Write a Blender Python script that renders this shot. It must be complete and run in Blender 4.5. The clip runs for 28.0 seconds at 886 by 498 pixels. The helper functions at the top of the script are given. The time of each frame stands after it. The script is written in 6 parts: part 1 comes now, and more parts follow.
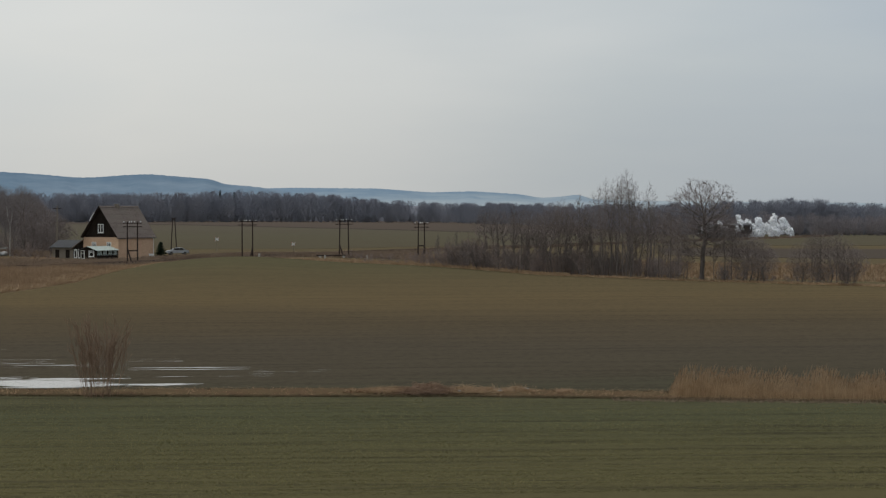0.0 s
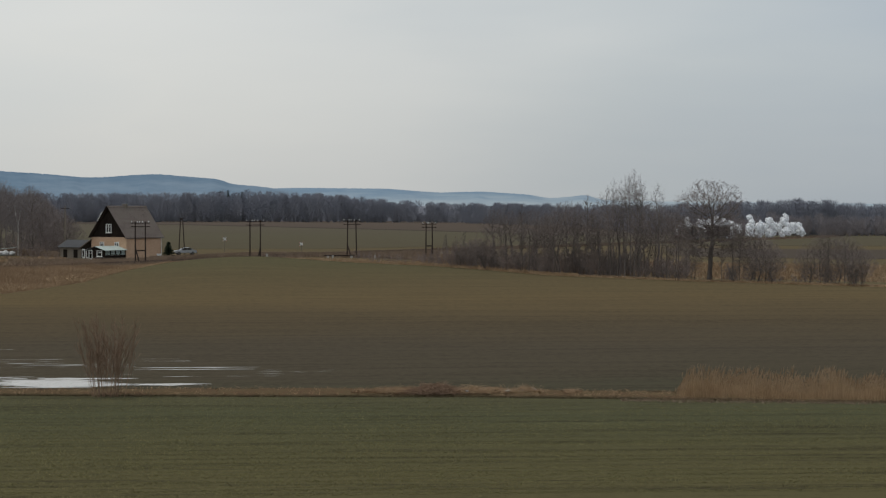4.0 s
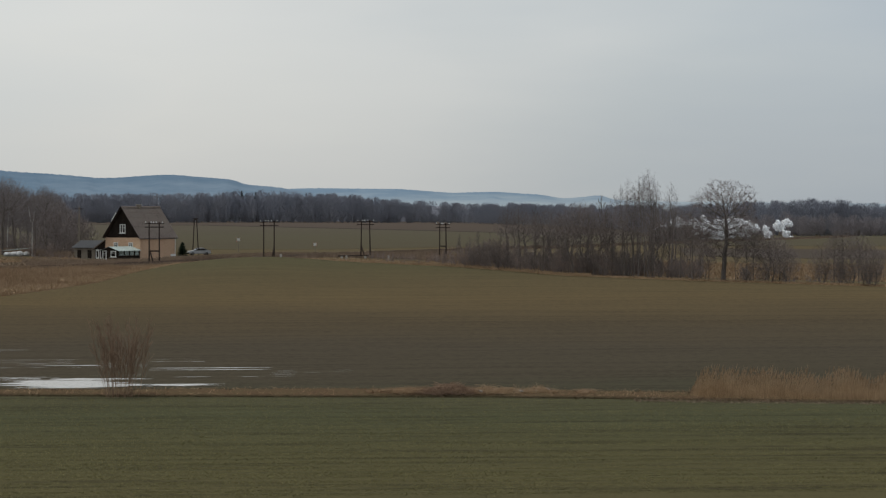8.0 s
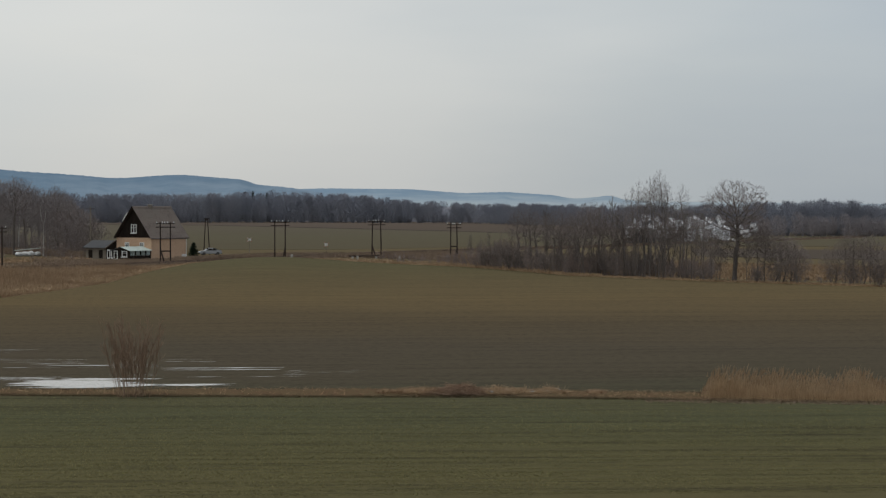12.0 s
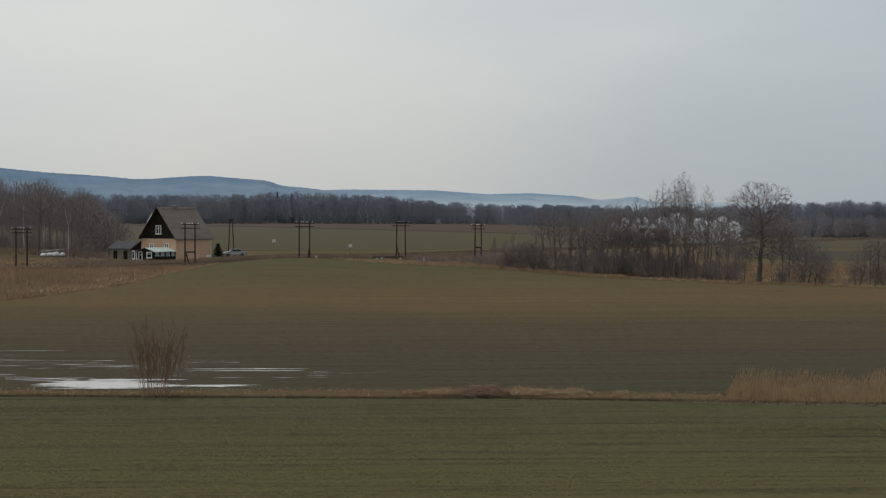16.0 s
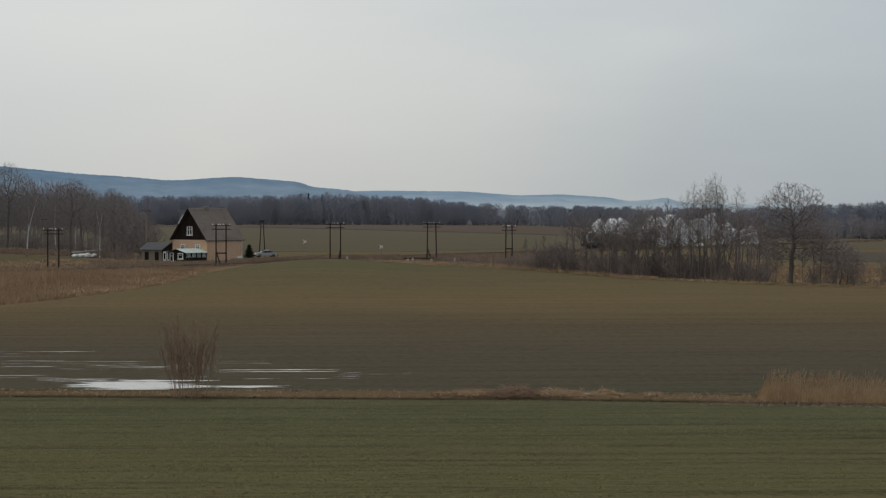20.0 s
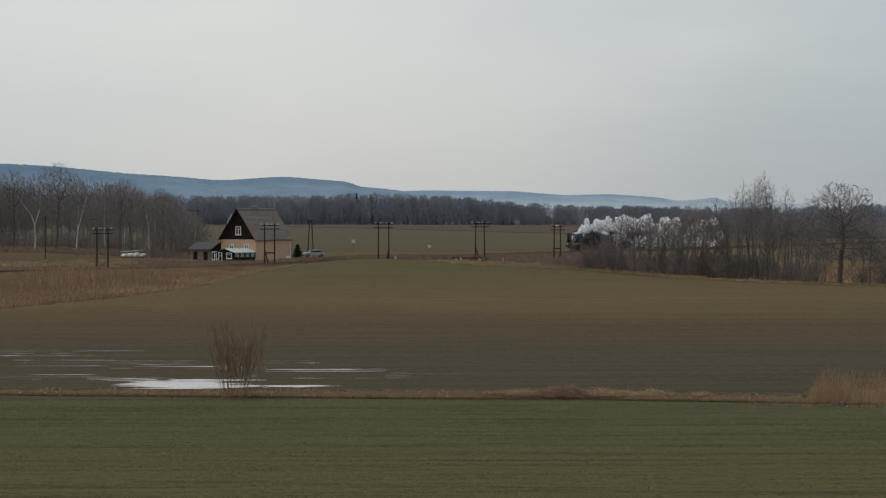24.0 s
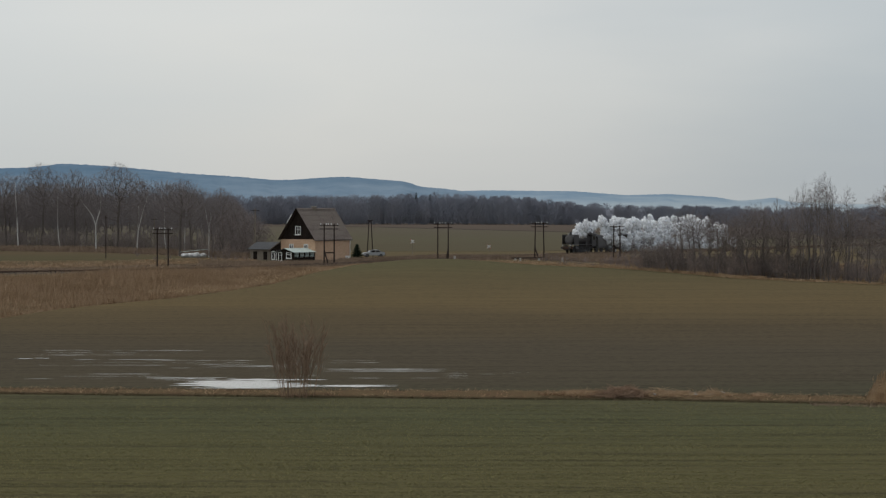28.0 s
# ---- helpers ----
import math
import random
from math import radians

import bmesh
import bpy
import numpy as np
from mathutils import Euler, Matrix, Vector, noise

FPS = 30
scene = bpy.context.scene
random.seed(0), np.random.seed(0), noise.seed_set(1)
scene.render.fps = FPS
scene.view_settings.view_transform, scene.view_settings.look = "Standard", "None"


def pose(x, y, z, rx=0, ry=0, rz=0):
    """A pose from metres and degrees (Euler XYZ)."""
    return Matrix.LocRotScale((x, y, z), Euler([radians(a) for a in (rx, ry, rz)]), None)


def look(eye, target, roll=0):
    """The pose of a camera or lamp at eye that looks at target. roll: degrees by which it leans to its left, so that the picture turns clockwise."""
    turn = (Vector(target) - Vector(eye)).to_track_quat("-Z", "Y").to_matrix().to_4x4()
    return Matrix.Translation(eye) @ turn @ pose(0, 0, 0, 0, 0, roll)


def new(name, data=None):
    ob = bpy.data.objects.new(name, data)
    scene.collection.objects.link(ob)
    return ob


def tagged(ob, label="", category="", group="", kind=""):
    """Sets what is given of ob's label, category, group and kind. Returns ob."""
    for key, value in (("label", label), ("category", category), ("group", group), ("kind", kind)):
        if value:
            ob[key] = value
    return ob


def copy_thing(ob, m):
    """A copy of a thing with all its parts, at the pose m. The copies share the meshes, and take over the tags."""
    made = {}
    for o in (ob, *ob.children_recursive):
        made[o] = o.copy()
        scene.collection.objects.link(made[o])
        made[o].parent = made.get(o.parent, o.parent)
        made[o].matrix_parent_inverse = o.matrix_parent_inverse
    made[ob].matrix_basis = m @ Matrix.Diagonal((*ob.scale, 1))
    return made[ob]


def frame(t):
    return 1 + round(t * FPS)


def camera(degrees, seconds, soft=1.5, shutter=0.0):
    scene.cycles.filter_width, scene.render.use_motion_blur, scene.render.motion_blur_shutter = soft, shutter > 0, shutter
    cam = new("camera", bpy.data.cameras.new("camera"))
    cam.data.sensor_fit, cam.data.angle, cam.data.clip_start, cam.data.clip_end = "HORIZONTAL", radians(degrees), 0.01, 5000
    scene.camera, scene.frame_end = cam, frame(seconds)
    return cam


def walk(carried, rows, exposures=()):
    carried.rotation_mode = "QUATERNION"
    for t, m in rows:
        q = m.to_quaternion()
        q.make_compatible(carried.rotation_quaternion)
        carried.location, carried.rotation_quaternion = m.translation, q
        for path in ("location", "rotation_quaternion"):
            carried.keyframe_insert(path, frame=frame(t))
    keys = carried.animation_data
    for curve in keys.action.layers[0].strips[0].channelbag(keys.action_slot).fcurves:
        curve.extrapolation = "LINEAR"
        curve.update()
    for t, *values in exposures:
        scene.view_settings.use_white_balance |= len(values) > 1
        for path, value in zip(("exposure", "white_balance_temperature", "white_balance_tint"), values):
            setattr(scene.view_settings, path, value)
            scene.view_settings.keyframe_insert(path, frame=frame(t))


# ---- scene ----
cam = camera(20.2, 28.0, 1.3)

# the tripod head's pan: seconds, bearing to the right, tilt down, lean (degrees)
EYE = (0.0, 0.0, 9.5)
PAN = [
    (0.0, 4.498, 0.988, 0.086),
    (0.5, 4.477, 0.995, 0.085),
    (1.0, 4.466, 0.998, 0.081),
    (1.5, 4.462, 0.997, 0.078),
    (2.0, 4.459, 0.993, 0.069),
    (2.5, 4.450, 0.987, 0.056),
    (3.0, 4.429, 0.984, 0.048),
    (3.5, 4.388, 0.985, 0.039),
    (5.5, 4.105, 0.974, 0.056),
    (6.0, 4.086, 0.971, 0.063),
    (6.5, 4.069, 0.973, 0.071),
    (7.0, 4.046, 0.975, 0.076),
    (7.5, 4.021, 0.975, 0.078),
    (8.0, 4.003, 0.977, 0.075),
    (8.5, 3.992, 0.980, 0.066),
    (9.0, 3.984, 0.983, 0.056),
    (9.5, 3.971, 0.983, 0.053),
    (10.0, 3.944, 0.982, 0.052),
    (10.5, 3.905, 0.983, 0.049),
    (11.0, 3.860, 0.983, 0.047),
    (11.5, 3.807, 0.979, 0.044),
    (12.0, 3.750, 0.971, 0.039),
    (12.5, 3.695, 0.968, 0.036),
    (14.5, 3.351, 0.965, 0.023),
    (15.0, 3.294, 0.960, 0.017),
    (15.5, 3.241, 0.951, 0.014),
    (16.0, 3.189, 0.945, 0.013),
    (16.5, 3.123, 0.943, 0.015),
    (17.0, 3.039, 0.938, 0.015),
    (17.5, 2.955, 0.929, 0.010),
    (18.0, 2.870, 0.924, 0.006),
    (18.5, 2.776, 0.924, 0.005),
    (19.0, 2.678, 0.924, 0.006),
    (19.5, 2.579, 0.923, 0.007),
    (20.0, 2.479, 0.918, 0.010),
    (20.5, 2.380, 0.910, 0.016),
    (21.0, 2.288, 0.905, 0.016),
    (21.5, 2.202, 0.903, 0.011),
    (23.5, 1.510, 0.921, 0.003),
    (24.0, 1.368, 0.923, 0.004),
    (24.5, 1.229, 0.925, 0.002),
    (25.0, 1.087, 0.931, 0.003),
    (25.5, 0.919, 0.939, 0.006),
    (26.0, 0.729, 0.939, 0.007),
    (26.5, 0.536, 0.931, 0.003),
    (27.0, 0.348, 0.926, -0.003),
    (27.5, 0.170, 0.925, -0.004),
    (28.0, -0.000, 0.924, 0.000),
]
walk(cam, [(t, Matrix.Translation(EYE) @ pose(0, 0, 0, 90 - down, 0, -bearing) @ pose(0, 0, 0, 0, 0, -lean))
           for t, bearing, down, lean in PAN])

# ---------------------------------------------------------------- light
world = bpy.data.worlds.new("overcast_sky")
scene.world = world
world.use_nodes = True
wn, wl = world.node_tree.nodes, world.node_tree.links
wn.clear()
w_out = wn.new("ShaderNodeOutputWorld")
w_mix = wn.new("ShaderNodeMixShader")
w_mix.inputs[0].default_value = 0.9
w_sky = wn.new("ShaderNodeTexSky")
w_sky.sky_type, w_sky.sun_disc = "NISHITA", False
w_sky.sun_elevation, w_sky.sun_rotation = radians(64), radians(-80)
w_clear = wn.new("ShaderNodeBackground")
w_clear.inputs[1].default_value = 0.1
wl.new(w_sky.outputs[0], w_clear.inputs[0])
w_co = wn.new("ShaderNodeTexCoord")
w_map = wn.new("ShaderNodeMapping")
w_map.inputs["Scale"].default_value = (3.2, 3.2, 16.0)
wl.new(w_co.outputs["Generated"], w_map.inputs[0])
w_noise = wn.new("ShaderNodeTexNoise")
w_noise.inputs["Scale"].default_value = 1.7
w_noise.inputs["Detail"].default_value = 4.0
w_noise.inputs["Roughness"].default_value = 0.45
wl.new(w_map.outputs[0], w_noise.inputs[0])
w_sep = wn.new("ShaderNodeSeparateXYZ")
wl.new(w_co.outputs["Generated"], w_sep.inputs[0])
w_off = wn.new("ShaderNodeMath")
w_off.operation = "MULTIPLY_ADD"
wl.new(w_noise.outputs[0], w_off.inputs[0])
w_off.inputs[1].default_value = 0.22
wl.new(w_sep.outputs[0], w_off.inputs[2])
w_rng = wn.new("ShaderNodeMapRange")
wl.new(w_off.outputs[0], w_rng.inputs[0])
w_rng.inputs[1].default_value, w_rng.inputs[2].default_value = -0.29, 0.51
w_ramp = wn.new("ShaderNodeValToRGB")
for pos, col in ((0.0, (0.435, 0.479, 0.510)), (0.22, (0.539, 0.566, 0.575)), (0.42, (0.605, 0.609, 0.593)), (0.55, (0.548, 0.561, 0.558)),
                 (0.70, (0.435, 0.470, 0.492)), (0.86, (0.352, 0.400, 0.453))):
    e = w_ramp.color_ramp.elements.new(pos)
    e.color = (*col, 1)
w_ramp.color_ramp.elements.remove(w_ramp.color_ramp.elements[0])
w_ramp.color_ramp.elements[-1].color = (0.40, 0.44, 0.49, 1)
wl.new(w_rng.outputs[0], w_ramp.inputs[0])
w_cloud = wn.new("ShaderNodeBackground")
w_up = wn.new("ShaderNodeMapRange")
wl.new(w_sep.outputs[2], w_up.inputs[0])
w_up.inputs[1].default_value, w_up.inputs[2].default_value = 0.0, 0.075
w_up.inputs[3].default_value, w_up.inputs[4].default_value = 0.98, 1.17
wl.new(w_up.outputs[0], w_cloud.inputs[1])
wl.new(w_ramp.outputs[0], w_cloud.inputs[0])
wl.new(w_clear.outputs[0], w_mix.inputs[1])
wl.new(w_cloud.outputs[0], w_mix.inputs[2])
wl.new(w_mix.outputs[0], w_out.inputs[0])

sun = new("sun", bpy.data.lights.new("sun", "SUN"))
sun.data.energy, sun.data.angle, sun.data.color = 1.42, radians(30), (1.0, 0.96, 0.9)
sun.matrix_world = look((-118, 20, 250), (0, 0, 0))

# ---------------------------------------------------------------- materials


def shade(name, colours, size=1.0, fine=12.0, rough=0.85, bump=0.3, stretch=(1, 1, 1), metal=0.0, isle=0.0, spec=0.0):
    """A node material: two to four colours mixed by large and fine noise at real size, with relief."""
    m = bpy.data.materials.new(name)
    m.use_nodes = True
    n, l = m.node_tree.nodes, m.node_tree.links
    b = n["Principled BSDF"]
    geo = n.new("ShaderNodeNewGeometry")
    mp = n.new("ShaderNodeMapping")
    mp.inputs["Scale"].default_value = stretch
    l.new(geo.outputs["Position"], mp.inputs[0])
    big = n.new("ShaderNodeTexNoise")
    big.inputs["Scale"].default_value, big.inputs["Detail"].default_value = 1.0 / size, 3.0
    small = n.new("ShaderNodeTexNoise")
    small.inputs["Scale"].default_value, small.inputs["Detail"].default_value = fine / size, 4.0
    l.new(mp.outputs[0], big.inputs[0])
    l.new(mp.outputs[0], small.inputs[0])
    mix = n.new("ShaderNodeMath")
    mix.operation = "MULTIPLY_ADD"
    l.new(small.outputs[0], mix.inputs[0])
    mix.inputs[1].default_value = 0.6
    half = n.new("ShaderNodeMath")
    half.operation = "MULTIPLY"
    l.new(big.outputs[0], half.inputs[0])
    half.inputs[1].default_value = 0.4
    l.new(half.outputs[0], mix.inputs[2])
    fac = mix
    if isle:
        add = n.new("ShaderNodeMath")
        add.operation = "MULTIPLY_ADD"
        l.new(geo.outputs["Random Per Island"], add.inputs[0])
        add.inputs[1].default_value = isle
        l.new(mix.outputs[0], add.inputs[2])
        sub = n.new("ShaderNodeMath")
        sub.operation = "SUBTRACT"
        l.new(add.outputs[0], sub.inputs[0])
        sub.inputs[1].default_value = isle / 2
        fac = sub
    ramp = n.new("ShaderNodeValToRGB")
    el = ramp.color_ramp.elements
    el[0].position, el[1].position = 0.32, 0.68
    el[0].color, el[1].color = (*colours[0], 1), (*colours[-1], 1)
    for i, c in enumerate(colours[1:-1]):
        e = el.new(0.32 + 0.36 * (i + 1) / (len(colours) - 1))
        e.color = (*c, 1)
    l.new(fac.outputs[0], ramp.inputs[0])
    l.new(ramp.outputs[0], b.inputs["Base Color"])
    b.inputs["Roughness"].default_value, b.inputs["Metallic"].default_value = rough, metal
    b.inputs["Specular IOR Level"].default_value = spec
    if bump:
        bp = n.new("ShaderNodeBump")
        bp.inputs["Strength"].default_value, bp.inputs["Distance"].default_value = bump, 0.05
        l.new(small.outputs[0], bp.inputs["Height"])
        l.new(bp.outputs[0], b.inputs["Normal"])
    return m


def field_shade(name, bands, wander, rows_col, row_pitch, row_mix, axis=0.0, crisp=(1.80, 2.18), ridge_mix=1.0):
    """Farmland: colours along the distance that wander with the soil, drill rows across them and clods."""
    m = bpy.data.materials.new(name)
    m.use_nodes = True
    n, l = m.node_tree.nodes, m.node_tree.links
    b = n["Principled BSDF"]
    geo = n.new("ShaderNodeNewGeometry")
    turn = n.new("ShaderNodeMapping")
    turn.inputs["Rotation"].default_value = (0, 0, radians(axis))
    l.new(geo.outputs["Position"], turn.inputs[0])
    sep = n.new("ShaderNodeSeparateXYZ")
    l.new(turn.outputs[0], sep.inputs[0])
    stain = n.new("ShaderNodeTexNoise")
    stain.inputs["Scale"].default_value, stain.inputs["Detail"].default_value = 1 / 40, 5.0
    l.new(turn.outputs[0], stain.inputs[0])
    off = n.new("ShaderNodeMath")
    off.operation = "MULTIPLY_ADD"
    l.new(stain.outputs[0], off.inputs[0])
    off.inputs[1].default_value = wander
    l.new(sep.outputs[1], off.inputs[2])
    rng = n.new("ShaderNodeMapRange")
    lo, hi = bands[0][0], bands[-1][0]
    l.new(off.outputs[0], rng.inputs[0])
    rng.inputs[1].default_value, rng.inputs[2].default_value = lo + wander / 2, hi + wander / 2
    ramp = n.new("ShaderNodeValToRGB")
    el = ramp.color_ramp.elements
    el[0].color, el[1].color = (*bands[0][1], 1), (*bands[-1][1], 1)
    for d, c in bands[1:-1]:
        e = el.new((d - lo) / (hi - lo))
        e.color = (*c, 1)
    l.new(rng.outputs[0], ramp.inputs[0])
    # drill rows, long and broken, in two widths
    layers = []
    for pitch, wide in ((row_pitch, 0.07), (row_pitch * 2.6, 0.022)):
        st = n.new("ShaderNodeMapping")
        st.inputs["Scale"].default_value = (wide / pitch, 1 / pitch, 1)
        l.new(turn.outputs[0], st.inputs[0])
        row = n.new("ShaderNodeTexNoise")
        row.inputs["Scale"].default_value, row.inputs["Detail"].default_value = 1.0, 5.0
        row.inputs["Roughness"].default_value = 0.65
        l.new(st.outputs[0], row.inputs[0])
        layers.append(row)
    clod = n.new("ShaderNodeTexNoise")
    clod.inputs["Scale"].default_value, clod.inputs["Detail"].default_value = 1.7 / row_pitch, 6.0
    clod.inputs["Roughness"].default_value = 0.85
    sq = n.new("ShaderNodeMapping")
    sq.inputs["Scale"].default_value = (0.8, 1, 1)
    l.new(turn.outputs[0], sq.inputs[0])
    l.new(sq.outputs[0], clod.inputs[0])
    layers.append(clod)
    both = n.new("ShaderNodeMath")
    both.operation = "ADD"
    for k in (0, 1):
        soft = n.new("ShaderNodeMath")
        soft.operation = "MULTIPLY"
        l.new(layers[k].outputs[0], soft.inputs[0])
        soft.inputs[1].default_value = ridge_mix
        l.new(soft.outputs[0], both.inputs[k])
    three = n.new("ShaderNodeMath")
    three.operation = "MULTIPLY_ADD"
    l.new(clod.outputs[0], three.inputs[0])
    three.inputs[1].default_value = 1.7
    l.new(both.outputs[0], three.inputs[2])
    both = three
    r2 = n.new("ShaderNodeMapRange")
    l.new(both.outputs[0], r2.inputs[0])
    r2.inputs[1].default_value, r2.inputs[2].default_value = crisp
    r2.inputs[4].default_value = row_mix
    mx = n.new("ShaderNodeMix")
    mx.data_type = "RGBA"
    l.new(r2.outputs[0], mx.inputs[0])
    l.new(ramp.outputs[0], mx.inputs[6])
    mx.inputs[7].default_value = (*rows_col, 1)
    l.new(mx.outputs[2], b.inputs["Base Color"])
    b.inputs["Roughness"].default_value = 0.9
    b.inputs["Specular IOR Level"].default_value = 0.0
    bp = n.new("ShaderNodeBump")
    bp.inputs["Strength"].default_value, bp.inputs["Distance"].default_value = 0.5, 0.12
    l.new(both.outputs[0], bp.inputs["Height"])
    l.new(bp.outputs[0], b.inputs["Normal"])
    return m


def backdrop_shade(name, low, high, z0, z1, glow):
    """Distance: haze put into the colours up the slope and a faint glow, with faint patches of wood and clearing."""
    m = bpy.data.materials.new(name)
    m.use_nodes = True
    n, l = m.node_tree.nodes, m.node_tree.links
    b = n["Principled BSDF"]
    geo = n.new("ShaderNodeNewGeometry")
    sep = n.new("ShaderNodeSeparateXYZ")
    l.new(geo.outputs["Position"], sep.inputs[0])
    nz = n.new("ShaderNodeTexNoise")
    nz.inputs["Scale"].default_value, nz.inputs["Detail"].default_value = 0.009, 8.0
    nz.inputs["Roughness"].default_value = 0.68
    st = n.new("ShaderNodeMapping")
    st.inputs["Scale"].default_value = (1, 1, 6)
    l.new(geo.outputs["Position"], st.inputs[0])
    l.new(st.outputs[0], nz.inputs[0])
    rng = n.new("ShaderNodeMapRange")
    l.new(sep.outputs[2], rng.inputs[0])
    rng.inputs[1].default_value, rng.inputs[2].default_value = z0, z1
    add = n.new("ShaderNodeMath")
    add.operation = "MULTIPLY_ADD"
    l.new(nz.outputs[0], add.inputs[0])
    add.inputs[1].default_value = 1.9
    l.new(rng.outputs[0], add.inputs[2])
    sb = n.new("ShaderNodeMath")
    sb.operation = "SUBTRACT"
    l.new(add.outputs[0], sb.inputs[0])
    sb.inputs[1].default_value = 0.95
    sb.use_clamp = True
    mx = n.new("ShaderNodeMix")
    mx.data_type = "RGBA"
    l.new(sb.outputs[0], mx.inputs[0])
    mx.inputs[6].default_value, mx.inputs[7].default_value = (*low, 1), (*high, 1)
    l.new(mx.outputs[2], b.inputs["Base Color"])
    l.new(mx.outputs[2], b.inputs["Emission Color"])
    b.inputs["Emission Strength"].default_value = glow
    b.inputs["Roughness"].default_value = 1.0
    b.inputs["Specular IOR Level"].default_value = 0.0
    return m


NEAR_FIELD = field_shade("young_wheat_soil", [(70, (0.110, 0.094, 0.047)), (95, (0.096, 0.087, 0.045)), (112, (0.083, 0.083, 0.047)), (126, (0.092, 0.085, 0.050))],
                         14, (0.036, 0.032, 0.022), 0.6, 0.75, 1.0, (2.34, 2.72), 1.5)
WHEAT = shade("young_wheat_blades", [(0.125, 0.119, 0.056), (0.205, 0.188, 0.086), (0.255, 0.226, 0.105)], 1.6, 5.0, 0.8, 0.0, (0.05, 1, 1), isle=0.04)
MID_FIELD = field_shade("sparse_wheat_on_wet_soil", [(128, (0.074, 0.067, 0.046)), (136, (0.080, 0.068, 0.048)), (165, (0.084, 0.070, 0.050)), (205, (0.099, 0.077, 0.048)), (250, (0.132, 0.099, 0.054)),
                                                     (320, (0.120, 0.095, 0.053)), (400, (0.106, 0.094, 0.053)), (480, (0.105, 0.094, 0.053))],
                        50, (0.036, 0.032, 0.024), 0.8, 0.46, -2.0, (1.42, 1.60), 0.6)
FAR_GREEN = field_shade("far_green_crop", [(480, (0.095, 0.082, 0.054)), (800, (0.100, 0.091, 0.062)), (1130, (0.107, 0.094, 0.071))], 200, (0.082, 0.064, 0.049), 6.0, 0.7, 3.0)
FAR_SOIL = field_shade("far_ploughed_soil", [(430, (0.080, 0.066, 0.055)), (700, (0.088, 0.072, 0.058)), (1500, (0.106, 0.084, 0.070))], 120, (0.085, 0.074, 0.056), 4.0, 0.6, 3.0)
MEADOW = field_shade("olive_meadow", [(380, (0.108, 0.079, 0.049)), (430, (0.094, 0.074, 0.046)), (470, (0.086, 0.075, 0.045)), (520, (0.104, 0.079, 0.049)), (590, (0.092, 0.076, 0.047))], 150, (0.080, 0.060, 0.042), 4.0, 0.7, 3.0)
ROUGH_GRASS = shade("rough_dry_grass", [(0.088, 0.070, 0.044), (0.118, 0.090, 0.056), (0.104, 0.087, 0.050), (0.140, 0.104, 0.064)], 9.0, 7.0, 0.95, 0.6)
STRAW = shade("dry_straw_blades", [(0.25, 0.165, 0.095), (0.36, 0.25, 0.15), (0.46, 0.335, 0.215)], 3.0, 6.0, 0.8, 0.0, isle=0.3)
REED = shade("dry_reed_stalks", [(0.31, 0.205, 0.115), (0.44, 0.305, 0.18), (0.55, 0.40, 0.25)], 2.0, 6.0, 0.75, 0.0, isle=0.35)
SEDGE = shade("brown_reed_bed", [(0.215, 0.140, 0.084), (0.315, 0.212, 0.130), (0.40, 0.286, 0.186)], 12.0, 5.0, 0.85, 0.0, isle=0.3)
WEEDS = shade("dark_withered_weeds", [(0.165, 0.120, 0.088), (0.230, 0.170, 0.124), (0.300, 0.222, 0.160)], 6.0, 6.0, 0.9, 0.0, isle=0.3)
# soil colour darkened to carry the shadow in the ditch
DITCH_SHADE = shade("ditch_shade_soil", [(0.022, 0.017, 0.013), (0.05, 0.036, 0.025)], 0.6, 8.0, 0.8, 0.6)
SOIL_MARGIN = shade("dark_balk_grass", [(0.058, 0.049, 0.042), (0.080, 0.066, 0.055)], 14.0, 6.0, 0.95, 0.3)
BARK = shade("dark_grey_bark", [(0.090, 0.076, 0.068), (0.135, 0.115, 0.102), (0.18, 0.155, 0.138)], 0.5, 8.0, 0.9, 0.3)
TWIG = shade("bare_brown_twigs", [(0.170, 0.143, 0.134), (0.250, 0.212, 0.198)], 4.0, 5.0, 0.9, 0.0, isle=0.15)
TWIG_RED = shade("bare_reddish_twigs", [(0.25, 0.185, 0.15), (0.34, 0.255, 0.205)], 4.0, 5.0, 0.9, 0.0, isle=0.2)
BIRCH = shade("white_birch_bark", [(0.22, 0.20, 0.18), (0.52, 0.50, 0.47), (0.66, 0.64, 0.61)], 0.35, 5.0, 0.8, 0.1, (1, 1, 3))
GROVE_TWIG = shade("grove_grey_twigs", [(0.170, 0.150, 0.146), (0.240, 0.213, 0.206)], 4.0, 5.0, 0.9, 0.0, isle=0.15)
GROVE_BARK = shade("grove_grey_bark", [(0.13, 0.112, 0.104), (0.19, 0.165, 0.152), (0.24, 0.21, 0.192)], 0.5, 8.0, 0.9, 0.3)
WILLOW = shade("brown_willow_rods", [(0.20, 0.132, 0.090), (0.31, 0.215, 0.150)], 1.0, 6.0, 0.85, 0.0, isle=0.25)
WILLOW_TWIG = shade("fine_brown_willow_twigs", [(0.19, 0.135, 0.095), (0.29, 0.21, 0.15)], 1.0, 6.0, 0.85, 0.0, isle=0.25)
# paler twig colour that carries the haze low over the eastern woods
HAZE_TWIG = shade("wood_edge_haze_twigs", [(0.245, 0.222, 0.228), (0.285, 0.256, 0.258)], 40.0, 5.0, 0.95, 0.0, isle=0.05)
